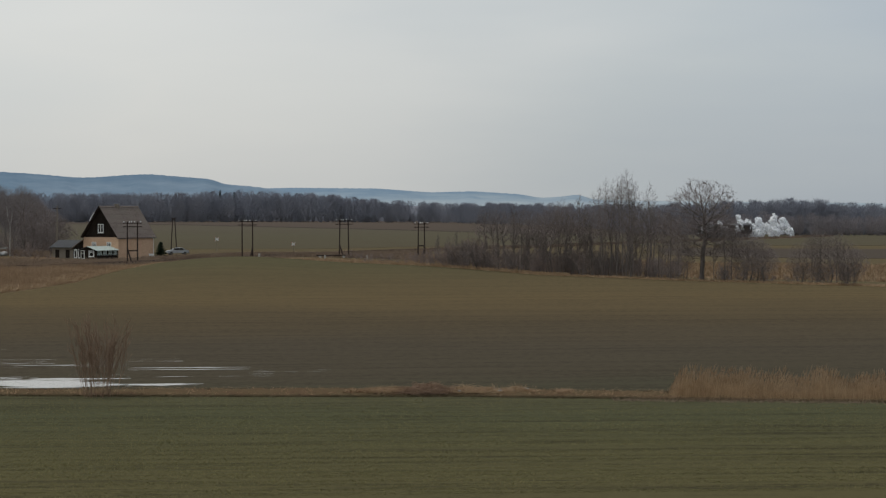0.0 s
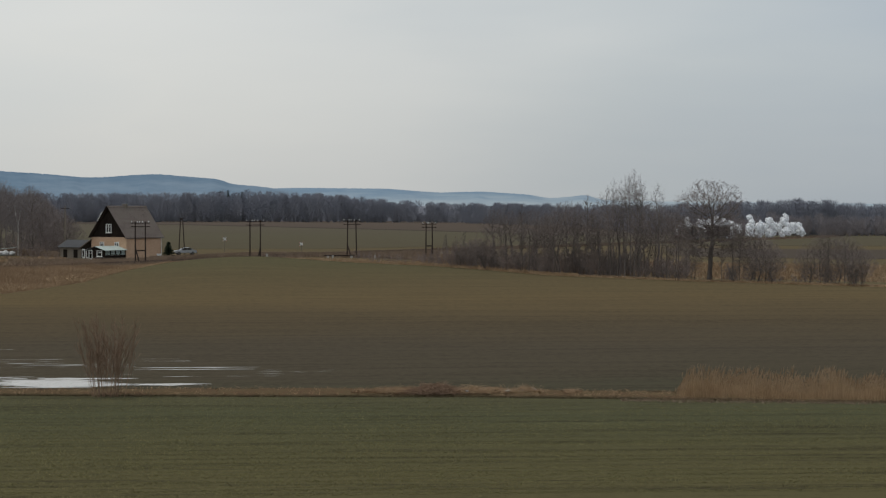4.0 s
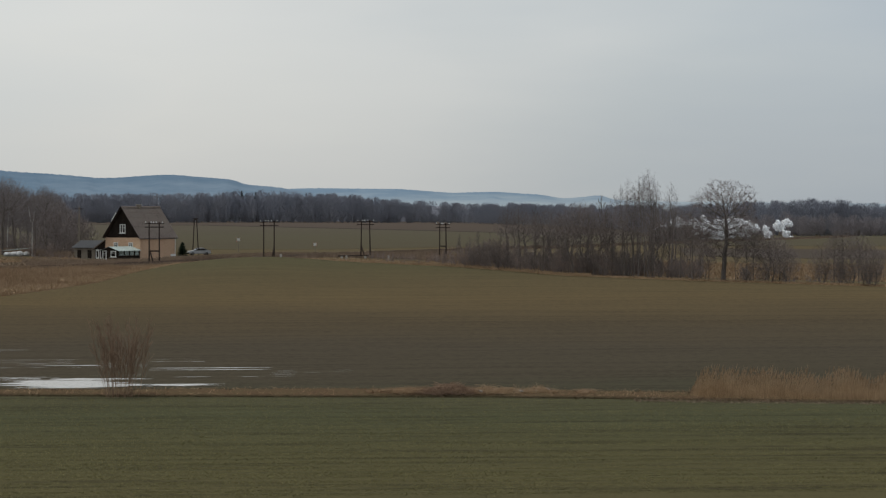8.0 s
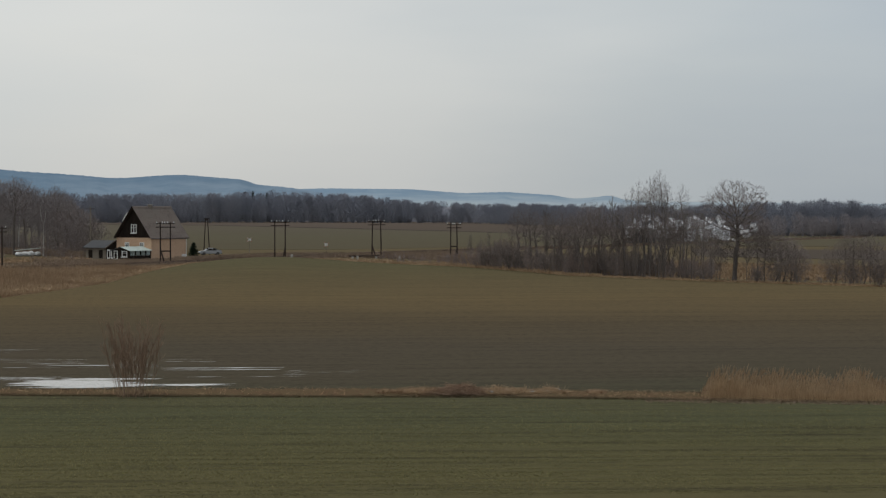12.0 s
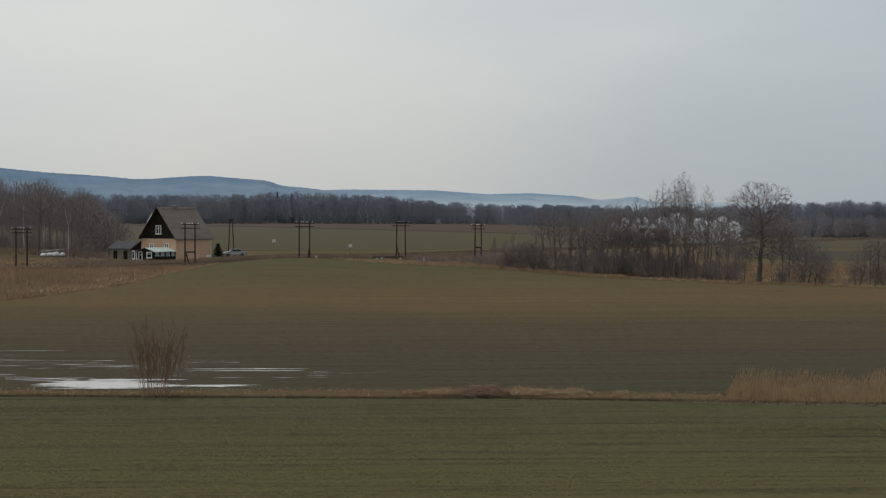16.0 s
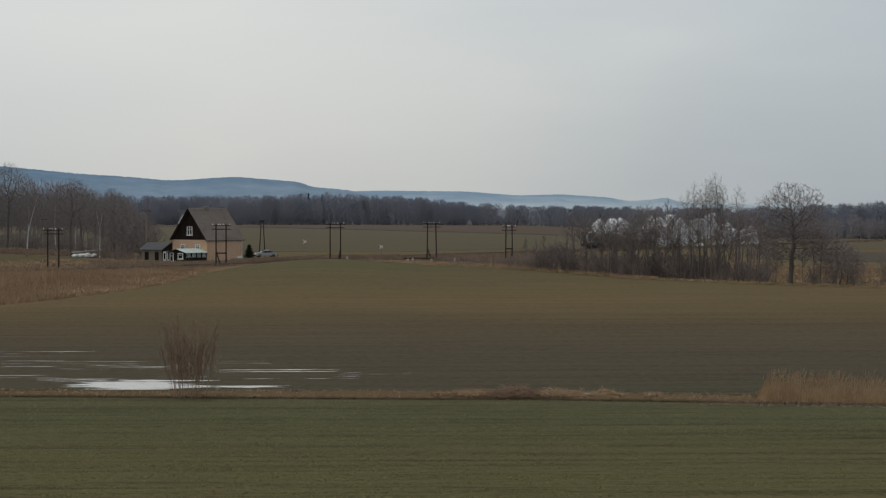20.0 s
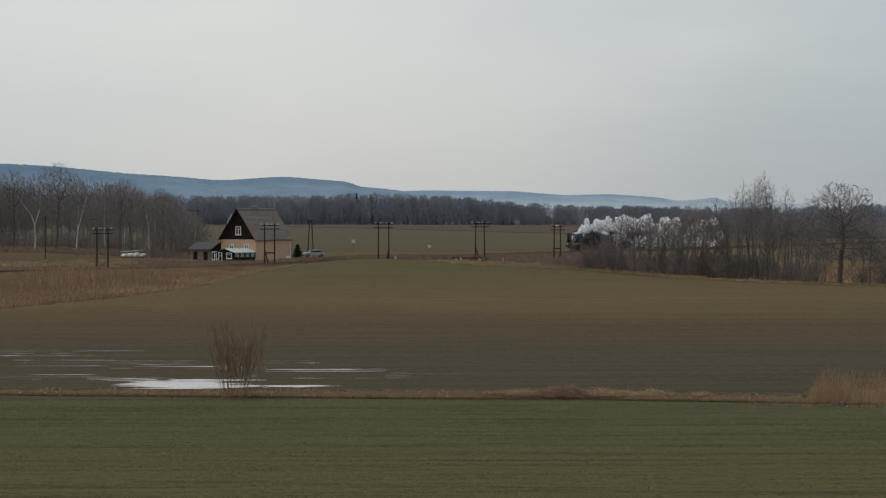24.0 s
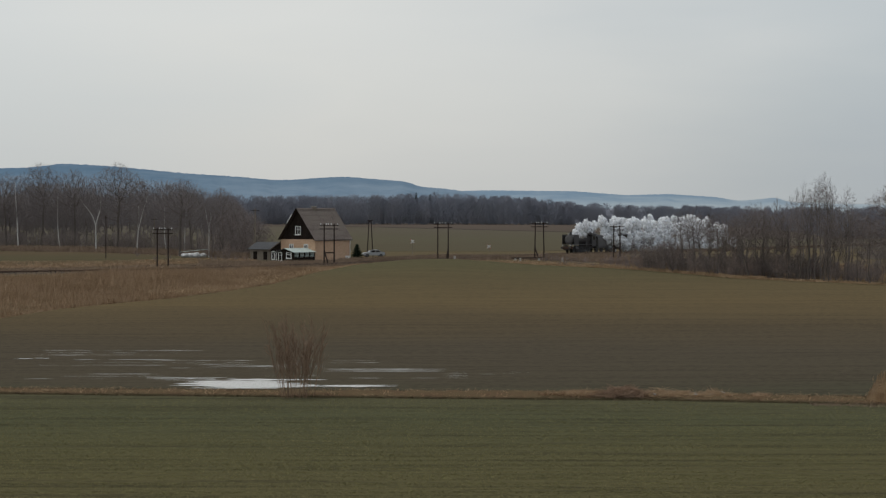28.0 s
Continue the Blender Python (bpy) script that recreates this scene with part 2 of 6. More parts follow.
# far twigs greyed and blued: the distance haze is put into their colour
FAR_TWIG = shade("far_wood_hazed_twigs", [(0.200, 0.214, 0.254), (0.232, 0.238, 0.270), (0.258, 0.256, 0.278)], 60.0, 5.0, 0.95, 0.0, isle=0.03)
EVERGREEN = shade("spruce_needles", [(0.018, 0.026, 0.018), (0.032, 0.045, 0.028)], 2.0, 6.0, 0.9, 0.0)
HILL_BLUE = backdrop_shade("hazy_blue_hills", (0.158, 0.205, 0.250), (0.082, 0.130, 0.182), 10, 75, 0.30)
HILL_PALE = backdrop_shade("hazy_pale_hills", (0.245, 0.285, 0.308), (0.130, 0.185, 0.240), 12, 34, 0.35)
PLASTER = shade("apricot_plaster", [(0.46, 0.305, 0.195), (0.54, 0.365, 0.245), (0.59, 0.41, 0.285)], 2.5, 8.0, 0.9, 0.1)
BANK = shade("brown_bank_turf", [(0.055, 0.038, 0.026), (0.115, 0.076, 0.046), (0.095, 0.072, 0.042), (0.165, 0.112, 0.066)], 1.6, 6.0, 0.95, 0.6)
BOARDS = shade("dark_stained_boards", [(0.018, 0.014, 0.012), (0.035, 0.027, 0.022)], 0.6, 8.0, 0.85, 0.3, (1, 1, 0.2))
TILES = shade("weathered_brown_roof_tiles", [(0.120, 0.100, 0.088), (0.205, 0.170, 0.148), (0.175, 0.158, 0.132)], 1.8, 6.0, 0.85, 0.4)
WHITE = shade("white_paint", [(0.62, 0.61, 0.58), (0.78, 0.77, 0.74)], 0.8, 8.0, 0.5, 0.05, spec=0.4)
TARP = shade("dull_white_wrapping", [(0.22, 0.22, 0.215), (0.46, 0.46, 0.45), (0.55, 0.55, 0.54)], 0.7, 5.0, 0.6, 0.2, spec=0.3)
STONE = shade("grey_render", [(0.17, 0.145, 0.115), (0.27, 0.23, 0.185)], 0.9, 6.0, 0.9, 0.3)
FELT = shade("grey_roofing_felt", [(0.060, 0.062, 0.066), (0.105, 0.106, 0.108)], 1.5, 6.0, 0.85, 0.2)
SHEET = shade("pale_green_corrugated_sheet", [(0.30, 0.36, 0.33), (0.52, 0.58, 0.54)], 1.2, 7.0, 0.55, 0.1, spec=0.4)
TARRED = shade("tarred_timber", [(0.034, 0.026, 0.022), (0.066, 0.050, 0.042)], 0.5, 9.0, 0.8, 0.2, (1, 1, 0.2))
PORCELAIN = shade("white_porcelain", [(0.72, 0.72, 0.70), (0.8, 0.8, 0.78)], 0.3, 5.0, 0.25, 0.0, spec=0.4)
# iron lifted above black: the haze over the train is put into the colour
IRON = shade("black_sooty_iron", [(0.034, 0.031, 0.031), (0.058, 0.052, 0.050)], 0.8, 6.0, 0.5, 0.1, metal=0.1, spec=0.4)
GREYIRON = shade("grey_dusty_steel", [(0.066, 0.062, 0.060), (0.105, 0.098, 0.094)], 0.9, 6.0, 0.6, 0.1, spec=0.4)
WAGON = shade("brown_goods_wagon_paint", [(0.062, 0.050, 0.046), (0.098, 0.078, 0.070)], 0.9, 6.0, 0.75, 0.1)
RUST = shade("rusty_steel", [(0.055, 0.032, 0.022), (0.095, 0.055, 0.036)], 0.4, 7.0, 0.7, 0.1, metal=0.4, spec=0.4)
BALLAST = shade("dark_ballast_stone", [(0.060, 0.052, 0.045), (0.115, 0.10, 0.088)], 0.4, 8.0, 0.95, 0.8)
CONCRETE = shade("pale_concrete", [(0.34, 0.32, 0.29), (0.46, 0.44, 0.40)], 0.4, 8.0, 0.9, 0.2)
RED = shade("faded_red_paint", [(0.38, 0.05, 0.04), (0.46, 0.07, 0.05)], 0.4, 6.0, 0.6, 0.0)
CARPAINT = shade("silver_blue_car_paint", [(0.29, 0.30, 0.31), (0.36, 0.37, 0.38)], 1.5, 4.0, 0.3, 0.0, metal=0.2, spec=0.4)
RUBBER = shade("black_rubber", [(0.015, 0.015, 0.016), (0.028, 0.028, 0.028)], 0.2, 6.0, 0.8, 0.1)
LAMPGLASS = shade("headlamp_glass", [(0.6, 0.6, 0.58), (0.7, 0.7, 0.68)], 0.2, 5.0, 0.15, 0.0, spec=0.4)


def glass(name, tint):
    m = bpy.data.materials.new(name)
    m.use_nodes = True
    b = m.node_tree.nodes["Principled BSDF"]
    b.inputs["Base Color"].default_value = (*tint, 1)
    b.inputs["Roughness"].default_value = 0.06
    b.inputs["Specular IOR Level"].default_value = 0.6
    return m


GLASS = glass("dark_window_glass", (0.012, 0.014, 0.016))
WATER = glass("still_flood_water", (0.03, 0.026, 0.02))
WATER.node_tree.nodes["Principled BSDF"].inputs["Roughness"].default_value = 0.03

# ---------------------------------------------------------------- building helpers
ORIGIN = Matrix.Identity(4)


def polar(bearing, dist, z=0.0):
    """A place from its bearing (degrees, to the right of north) and its distance northwards."""
    return Vector((dist * math.tan(radians(bearing)), dist, z))


def mesh_of(name, verts, faces, material, smooth=False):
    me = bpy.data.meshes.new(name)
    verts = np.asarray(verts, dtype=np.float32)
    faces = np.asarray(faces, dtype=np.int32)
    k = faces.shape[1]
    me.vertices.add(len(verts))
    me.vertices.foreach_set("co", verts.ravel())
    me.loops.add(faces.size)
    me.loops.foreach_set("vertex_index", faces.ravel())
    me.polygons.add(len(faces))
    me.polygons.foreach_set("loop_start", np.arange(0, faces.size, k, dtype=np.int32))
    me.update(calc_edges=True)
    me.validate()
    if smooth:
        me.polygons.foreach_set("use_smooth", np.ones(len(me.polygons), dtype=bool))
    me.materials.append(material)
    return me


def mesh_two(name, va, fa, ma, vb, fb, mb):
    """One mesh of two sets of faces, each with its own material."""
    me = mesh_of(name, np.concatenate([va, vb]), np.concatenate([fa, fb + len(va)]), ma)
    me.materials.append(mb)
    me.polygons.foreach_set("material_index", np.concatenate([np.zeros(len(fa), np.int32), np.ones(len(fb), np.int32)]))
    return me


def part(name, bm, material, parent=None, label="", m=None):
    """Links a bmesh as one mesh object under a thing or a part."""
    me = bpy.data.meshes.new(name)
    bm.normal_update()
    bm.to_mesh(me)
    bm.free()
    me.materials.append(material)
    ob = new(name, me)
    if parent is not None:
        ob.parent = parent
    if m is not None:
        ob.matrix_basis = m
    if label:
        tagged(ob, label)
    return ob


def part_mesh(name, me, parent, label="", m=None):
    ob = new(name, me)
    ob.parent = parent
    if m is not None:
        ob.matrix_basis = m
    if label:
        tagged(ob, label)
    return ob


def empty(name, m, label, category, group="", kind=""):
    ob = new(name)
    ob.empty_display_size = 0.3
    ob.matrix_basis = m
    return tagged(ob, label, category, group, kind)


def box(bm, x0, y0, z0, x1, y1, z1, bevel=0.0):
    r = bmesh.ops.create_cube(bm, size=1, matrix=Matrix.Translation(((x0 + x1) / 2, (y0 + y1) / 2, (z0 + z1) / 2)) @ Matrix.Diagonal((x1 - x0, y1 - y0, z1 - z0, 1)))
    if bevel:
        es = list({e for v in r["verts"] for e in v.link_edges})
        bmesh.ops.bevel(bm, geom=es, offset=bevel, segments=2, affect="EDGES", profile=0.6)
    return bm


def boxed(*a, bevel=0.0):
    return box(bmesh.new(), *a, bevel=bevel)


def rod(bm, a, b, r0, r1=None, seg=8):
    a, b = Vector(a), Vector(b)
    d = b - a
    m = Matrix.Translation((a + b) / 2) @ d.to_track_quat("Z", "Y").to_matrix().to_4x4()
    bmesh.ops.create_cone(bm, cap_ends=True, segments=seg, radius1=r0, radius2=r0 if r1 is None else r1, depth=d.length, matrix=m)
    return bm


def rodded(a, b, r0, r1=None, seg=8):
    return rod(bmesh.new(), a, b, r0, r1, seg)


def prism(profile, axis, t0, t1):
    """A solid from a closed profile drawn out along an axis ('x' or 'y')."""
    bm = bmesh.new()
    rings = []
    for t in (t0, t1):
        rings.append([bm.verts.new((t, a, b) if axis == "x" else (a, t, b)) for a, b in profile])
    n = len(profile)
    for i in range(n):
        bm.faces.new((rings[0][i], rings[0][(i + 1) % n], rings[1][(i + 1) % n], rings[1][i]))
    bm.faces.new(rings[0][::-1])
    bm.faces.new(rings[1])
    bmesh.ops.recalc_face_normals(bm, faces=bm.faces)
    return bm


def sheet(name, outline, z, material, label, category, thick=0.5, cuts=0):
    """A field or strip as a slab whose top lies at z."""
    bm = bmesh.new()
    vs = [bm.verts.new((p[0], p[1], z)) for p in outline]
    f = bm.faces.new(vs)
    if f.normal.z < 0:
        bmesh.ops.reverse_faces(bm, faces=[f])
    bm.normal_update()
    if bm.faces[:][0].normal.z < 0:
        bmesh.ops.reverse_faces(bm, faces=bm.faces[:])
    r = bmesh.ops.extrude_face_region(bm, geom=bm.faces[:])
    bmesh.ops.translate(bm, vec=(0, 0, -thick), verts=[v for v in r["geom"] if isinstance(v, bmesh.types.BMVert)])
    bmesh.ops.recalc_face_normals(bm, faces=bm.faces)
    ob = part(name, bm, material)
    return tagged(ob, label, category, kind="structure")


# ---------------------------------------------------------------- ground and fields
R_GROUND = 4700
gv = [(0, 0, 0)] + [(R_GROUND * math.cos(a), R_GROUND * math.sin(a), 0) for a in (math.tau * i / 96 for i in range(96))]
ground = new("ground", mesh_of("ground", gv, [(0, i + 1, (i + 1) % 96 + 1) for i in range(96)], ROUGH_GRASS))
tagged(ground, "rough plain with dry olive and tan grass", "ground", kind="structure")

FIELD_EDGE = [(-12.5, 208), (-10.1, 214), (-8.85, 233), (-7.55, 248), (-6.28, 262), (-5.0, 284), (-3.9, 312), (-2.95, 366), (-2.0, 408), (-1.2, 424), (0.2, 438), (1.1, 432),
              (2.2, 417), (3.0, 406), (4.1, 392), (5.3, 367), (6.7, 338), (10.1, 309), (14.4, 284), (18.0, 271)]


def field_edge(b):
    """Distance of the middle field's far edge along a bearing."""
    return float(np.interp(b, [e[0] for e in FIELD_EDGE], [e[1] for e in FIELD_EDGE]))


def swell(b, d):
    """The gentle crest of the middle field before the railway."""
    u = min(max((d - 230) / 185, 0), 1)
    return 0.05 + 0.75 * math.exp(-((b + 0.4) / 1.7) ** 2) * u * u * (3 - 2 * u)


def middle_field():
    nb, nd = 180, 26
    vs = []
    for b in np.linspace(-12.5, 18, nb):
        near = float(np.interp(b, [-16, -10, 0, 5, 9, 12, 18], [131.0, 130.5, 128.7, 127.3, 125.3, 123.6, 120.9])) + 0.5 * noise.noise((b * 5, 0, 9))
        far = field_edge(b) + 1.6 * noise.noise((b * 3, 1, 9)) + 0.8 * noise.noise((b * 11, 1, 9))
        for k in range(nd):
            d = near + (far - near) * k / (nd - 1)
            vs.append((d * math.tan(radians(b)), d, swell(b, d)))
        vs.append((far * math.tan(radians(b)), far + 0.6, -0.3))
    n = nd + 1
    return mesh_of("field_middle", vs, [(i * n + j, i * n + n + j, i * n + n + 1 + j, i * n + 1 + j) for i in range(nb - 1) for j in range(nd)], MID_FIELD, True)


tagged(new("field_middle", middle_field()), "brown field with sparse winter wheat on wet soil", "field", kind="structure")
near_outline = [polar(-30, 20), polar(30, 20), polar(18, 116.1), polar(12, 118.8), polar(9, 120.5), polar(5, 122.7), polar(0, 123.7), polar(-10, 127.0), polar(-16, 128.1)]
sheet("field_near", near_outline, 0.06, NEAR_FIELD, "green field of young winter wheat in drill rows", "field")
sheet("field_far_green", [polar(-14, 660), polar(-5, 560), polar(1.5, 555), polar(6, 600), polar(22, 560), polar(22, 770), polar(9, 790), polar(6.5, 840), polar(3.8, 965), polar(-1.5, 1280), polar(-5, 1400),
                          polar(-12, 1330), polar(-20, 1250)], 0.04, FAR_GREEN, "distant green field of winter crop", "field")
sheet("field_far_brown", [polar(-20, 1256), polar(-12, 1336), polar(-5, 1406), polar(-1.5, 1286), polar(3.8, 971), polar(6.5, 846), polar(9, 800), polar(22, 780), polar(22, 1700), polar(-20, 1700)],
      0.05, FAR_SOIL, "distant ploughed brown field before the woods", "field")
sheet("field_far_margin", [polar(-12, 1326), polar(-5, 1398), polar(-1.5, 1278), polar(3.8, 963), polar(6.5, 838), polar(6.5, 856), polar(3.8, 988), polar(-1.5, 1318), polar(-5, 1440), polar(-12, 1366)],
      0.09, SOIL_MARGIN, "dark grassy balk between the far fields", "field")
sheet("field_behind_trees", [polar(9.6, 470), polar(12.9, 440), polar(22, 425), polar(22, 530), polar(14, 530), polar(9.4, 560)], 0.05, FAR_SOIL, "dark ploughed strip behind the tree belt", "field")
sheet("meadow_left", [polar(-16, 385), polar(-8, 402), polar(-5.5, 432), polar(-4.3, 470), polar(-6.5, 530), polar(-8, 585), polar(-16, 640)], 0.03, MEADOW, "olive meadow between railway and grove", "field")


def blades(name, xy, z, height, width, lean, material, label, category, seed, split=False):
    """Many upright blades, one triangle each, joined as stuff."""
    rng = np.random.default_rng(seed)
    n = len(xy)
    h = height * rng.uniform(0.55, 1.1, n) if np.isscalar(height) else height * rng.uniform(0.6, 1.1, n)
    a = rng.uniform(0, math.pi, n)
    la = rng.normal(0, lean, (n, 2))
    base = np.column_stack([xy, np.full(n, z)])
    side = np.column_stack([np.cos(a), np.sin(a) * 0.4, np.zeros(n)]) * (width * rng.uniform(0.5, 1.3, n))[:, None]
    tip = base + np.column_stack([la * h[:, None], h])
    v = np.stack([base - side, base + side, tip], 1).reshape(-1, 3)
    ob = new(name, mesh_of(name, v, np.arange(3 * n).reshape(-1, 3), material))
    return tagged(ob, label, category, kind="stuff")


def between(lines, n, seed, power=1.0):
    """Random places between two polylines of (bearing, distance)."""
    rng = np.random.default_rng(seed)
    u, w = rng.uniform(0, 1, n), rng.uniform(0, 1, n) ** power
    ends = []
    for line in lines:
        b = np.array([p[0] for p in line])
        d = np.array([p[1] for p in line])
        bb = b[0] + u * (b[-1] - b[0])
        ends.append(np.column_stack([bb, np.interp(bb, b, d)]))
    bd = ends[0] * (1 - w)[:, None] + ends[1] * w[:, None]
    return np.column_stack([bd[:, 1] * np.tan(np.radians(bd[:, 0])), bd[:, 1]])


# the grassy ditch bank between the two fields
def bank():
    n = 260
    bs = np.linspace(-16, 18, n)
    front = np.interp(bs, [-16, -10, 0, 5, 9, 12, 18], [128.2, 127.1, 123.8, 122.8, 120.6, 118.9, 116.2])
    back = np.interp(bs, [-16, -10, 0, 5, 9, 12, 18], [131.3, 130.8, 129.0, 127.6, 125.6, 123.9, 121.2])
    vs = []
    for b, f, k in zip(bs, front, back):
        jf, jk = noise.noise((b * 6, 0, 0)) * 0.25, noise.noise((b * 5, 7, 0)) * 0.6
        for s, z in ((0, 0.0), (0.06, 0.08), (0.16, 0.20), (0.4, 0.27), (0.75, 0.20), (1, 0.0)):
            d = (f + jf) * (1 - s) + (k + jk) * s
            zz = z * (0.9 + 0.55 * noise.noise((b * 4, s * 3, 2)) + 0.4 * noise.noise((b * 17, s * 5, 6)))
            zz *= float(np.interp(b, [-3, 2, 6.2, 7.5], [0.6, 1, 1, 0.6]))
            vs.append((d * math.tan(radians(b)), d, max(zz, 0.0) + 0.02))
    fs = [(i * 6 + j, i * 6 + 6 + j, i * 6 + 7 + j, i * 6 + 1 + j) for i in range(n - 1) for j in range(5)]
    return mesh_of("ditch_bank", vs, fs, BANK, True)


tagged(new("ditch_bank", bank()), "low bank of dead grass along the ditch", "bank", kind="structure")


# flat dark strip of soil; the ditch's shadow is put into its colour
def ditch():
    n = 420
    vs = []
    for b in np.linspace(-14, 17, n):
        d = float(np.interp(b, [-16, -10, 0, 5, 9, 12, 18], [128.2, 127.1, 123.8, 122.8, 120.6, 118.9, 116.2])) + 0.25 * noise.noise((b * 6, 0, 0))
        w = max(0.01, 0.02 + 0.85 * noise.noise((b * 1.3, 4, 0)) + 0.35 * noise.noise((b * 12, 5, 0)))
        for o in (-w, 0.12):
            vs.append(((d + o) * math.tan(radians(b)), d + o, 0.078))
    return mesh_of("ditch", vs, [(i * 2, i * 2 + 2, i * 2 + 3, i * 2 + 1) for i in range(n - 1)], DITCH_SHADE)


tagged(new("ditch", ditch()), "dark strip of soil along the ditch, standing in for its shadow", "ditch", kind="structure")
# young wheat, denser along its drill rows
wr_ = np.random.default_rng(2)
wv = wr_.uniform(336, 520, 230000)
wd = np.round(41800 / wv / 0.3) * 0.3 + wr_.normal(0, 0.035, len(wv))
wb = wr_.uniform(-11, 15.5, len(wv))
wheat = np.column_stack([wd * np.tan(np.radians(wb)), wd + 0.02 * wb])
gap = np.array([noise.noise((float(x) * 0.03, float(y) * 1.9, 6)) + 0.5 * noise.noise((float(x) * 1.4, float(y) * 3.4, 8)) for x, y in wheat[:, :2]])
lane = np.array([0.26 * math.cos(math.tau * (float(y) + 0.9 * noise.noise((float(x) * 0.02, float(y) * 0.25, 15))) / 1.3) + 0.5 * noise.noise((float(x) * 0.012, float(y) * 1.3, 16)) + 0.35 * noise.noise((float(x) * 0.5, float(y) * 2.6, 17)) for x, y in wheat[:, :2]])
inside = (lane < 0.20 + wr_.normal(0, 0.06, len(gap))) & (gap > -0.30 + wr_.normal(0, 0.15, len(gap))) & (wheat[:, 1] < np.interp(wb, [-16, -10, 0, 5, 9, 12, 18], [127.5, 126.5, 123.0, 122.0, 119.8, 118.1, 115.4]))
blades("young_wheat", wheat[inside], 0.05, 0.05, 0.021, 0.6, WHEAT, "short green blades of winter wheat in rows", "wheat", 22)
blades("bank_foot_weeds", between(([(-11, 126.6), (0, 123.2), (5, 122.1), (9, 119.9), (12, 118.2), (15, 116.8)], [(-11, 127.3), (0, 124.0), (5, 123.0), (9, 120.8), (12, 119.1), (15, 117.7)]), 12000, 23),
       0.05, 0.13, 0.018, 0.9, ROUGH_GRASS, "brown weeds at the foot of the bank", "grass", 24)
FRONT = [(-11, 127.5), (0, 124.1), (5, 123.1), (9, 120.9), (12, 119.2), (15, 117.8)]
BACK = [(-11, 130.6), (0, 128.6), (5, 127.2), (9, 125.2), (12, 123.4), (15, 122.0)]
blades("dead_grass", between((FRONT, BACK), 3500, 3), 0.12, 0.15, 0.014, 1.3, STRAW, "matted dead grass on the ditch bank", "grass", 4)

blades("reed_litter", between(([(9.0, 120.2), (12, 118.5), (15, 117.1), (17, 116.2)], [(9.0, 121.8), (12, 120.1), (15, 118.7), (17, 117.8)]), 9000, 51), 0.05, 0.10, 0.02, 1.6, SEDGE,
       "flattened reed litter before the reeds", "grass", 52)
blades("field_edge_litter", between(([(8.4, 118.6), (12, 116.9), (15, 115.5), (17, 114.6)], [(8.4, 121.6), (12, 119.9), (15, 118.5), (17, 117.6)]), 7000, 53, 0.6), 0.06, 0.07, 0.022, 1.6, WEEDS,
       "brown plant litter along the edge of the green field", "grass", 54)
mat_xy = between(([(2.2, 123.7), (5, 123.1), (7.6, 121.7)], [(2.2, 126.0), (5, 125.6), (7.6, 124.0)]), 6000, 37)
mat_n = np.array([noise.noise((float(x) * 0.5, float(y) * 0.4, 13)) for x, y in mat_xy])
blades("straw_mat", mat_xy[mat_n > 0.08], 0.2, 0.22, 0.015, 1.1, SEDGE, "orange-brown mat of flattened grass on the bank", "grass", 38)
blades("brown_grass", between((FRONT, BACK), 16000, 33), 0.08, 0.11, 0.016, 1.3, BANK, "brown rotting grass on the ditch bank", "grass", 34)

# reed beds
reed_xy = between(([(9.7, 120.7), (12, 119.1), (15, 117.7), (17, 116.8)], [(9.7, 124.8), (12, 123.4), (15, 122.0), (17, 121.0)]), 14000, 5, 1.3)
rb = np.degrees(np.arctan2(reed_xy[:, 0], reed_xy[:, 1]))
clump = np.array([noise.noise((float(x) * 0.8, float(y) * 0.5, 3)) for x, y in reed_xy])
reed_h = np.clip(1.12 + 0.85 * clump, 0.4, 1.7) * np.clip((rb - 9.6) / 0.35, 0.35, 1) * np.interp(rb, [9.7, 10.5, 12.5, 16], [0.86, 0.90, 0.90, 0.86])
blades("reeds", reed_xy, 0.0, reed_h, 0.010, 0.13, REED, "tall dry tan reeds standing in the ditch", "reeds", 6)
plume = reed_xy[::5]
hp = reed_h[::5]
rngp = np.random.default_rng(8)
pv = []
for (x, y), h in zip(plume, hp):
    lx, ly = rngp.normal(0, 0.10, 2)
    z = h * rngp.uniform(0.8, 1.15)
    pv += [(x + lx * h - 0.018, y, z - 0.15), (x + lx * h + 0.018, y, z - 0.15), (x + lx * h * 1.2 + 0.06, y, z + 0.12)]
tagged(new("reed_plumes", mesh_of("reed_plumes", pv, np.arange(len(pv)).reshape(-1, 3), STRAW)), "feathery pale seed heads above the reeds", "reeds", kind="stuff")

LEFT_NEAR = [(-13, 206), (-10.1, 215), (-8.85, 234), (-7.55, 249), (-6.28, 263), (-5.0, 286), (-3.9, 314), (-2.95, 368), (-2.0, 408)]
LEFT_FAR = [(-13, 325), (-10.1, 335), (-8.85, 341), (-7.55, 350), (-6.28, 359), (-5.0, 371), (-3.9, 384), (-2.95, 398), (-2.0, 414)]
bed = between((LEFT_NEAR, LEFT_FAR), 76000, 9, 1.3)
bed_h = np.array([1.05 + 0.95 * noise.noise((float(x) * 0.06, float(y) * 0.03, 5)) + 0.3 * noise.noise((float(x) * 0.3, float(y) * 0.15, 1)) for x, y in bed])
bed_w = (bed[:, 1] - np.interp(np.degrees(np.arctan(bed[:, 0] / bed[:, 1])), [r[0] for r in LEFT_NEAR], [r[1] for r in LEFT_NEAR])) / 110
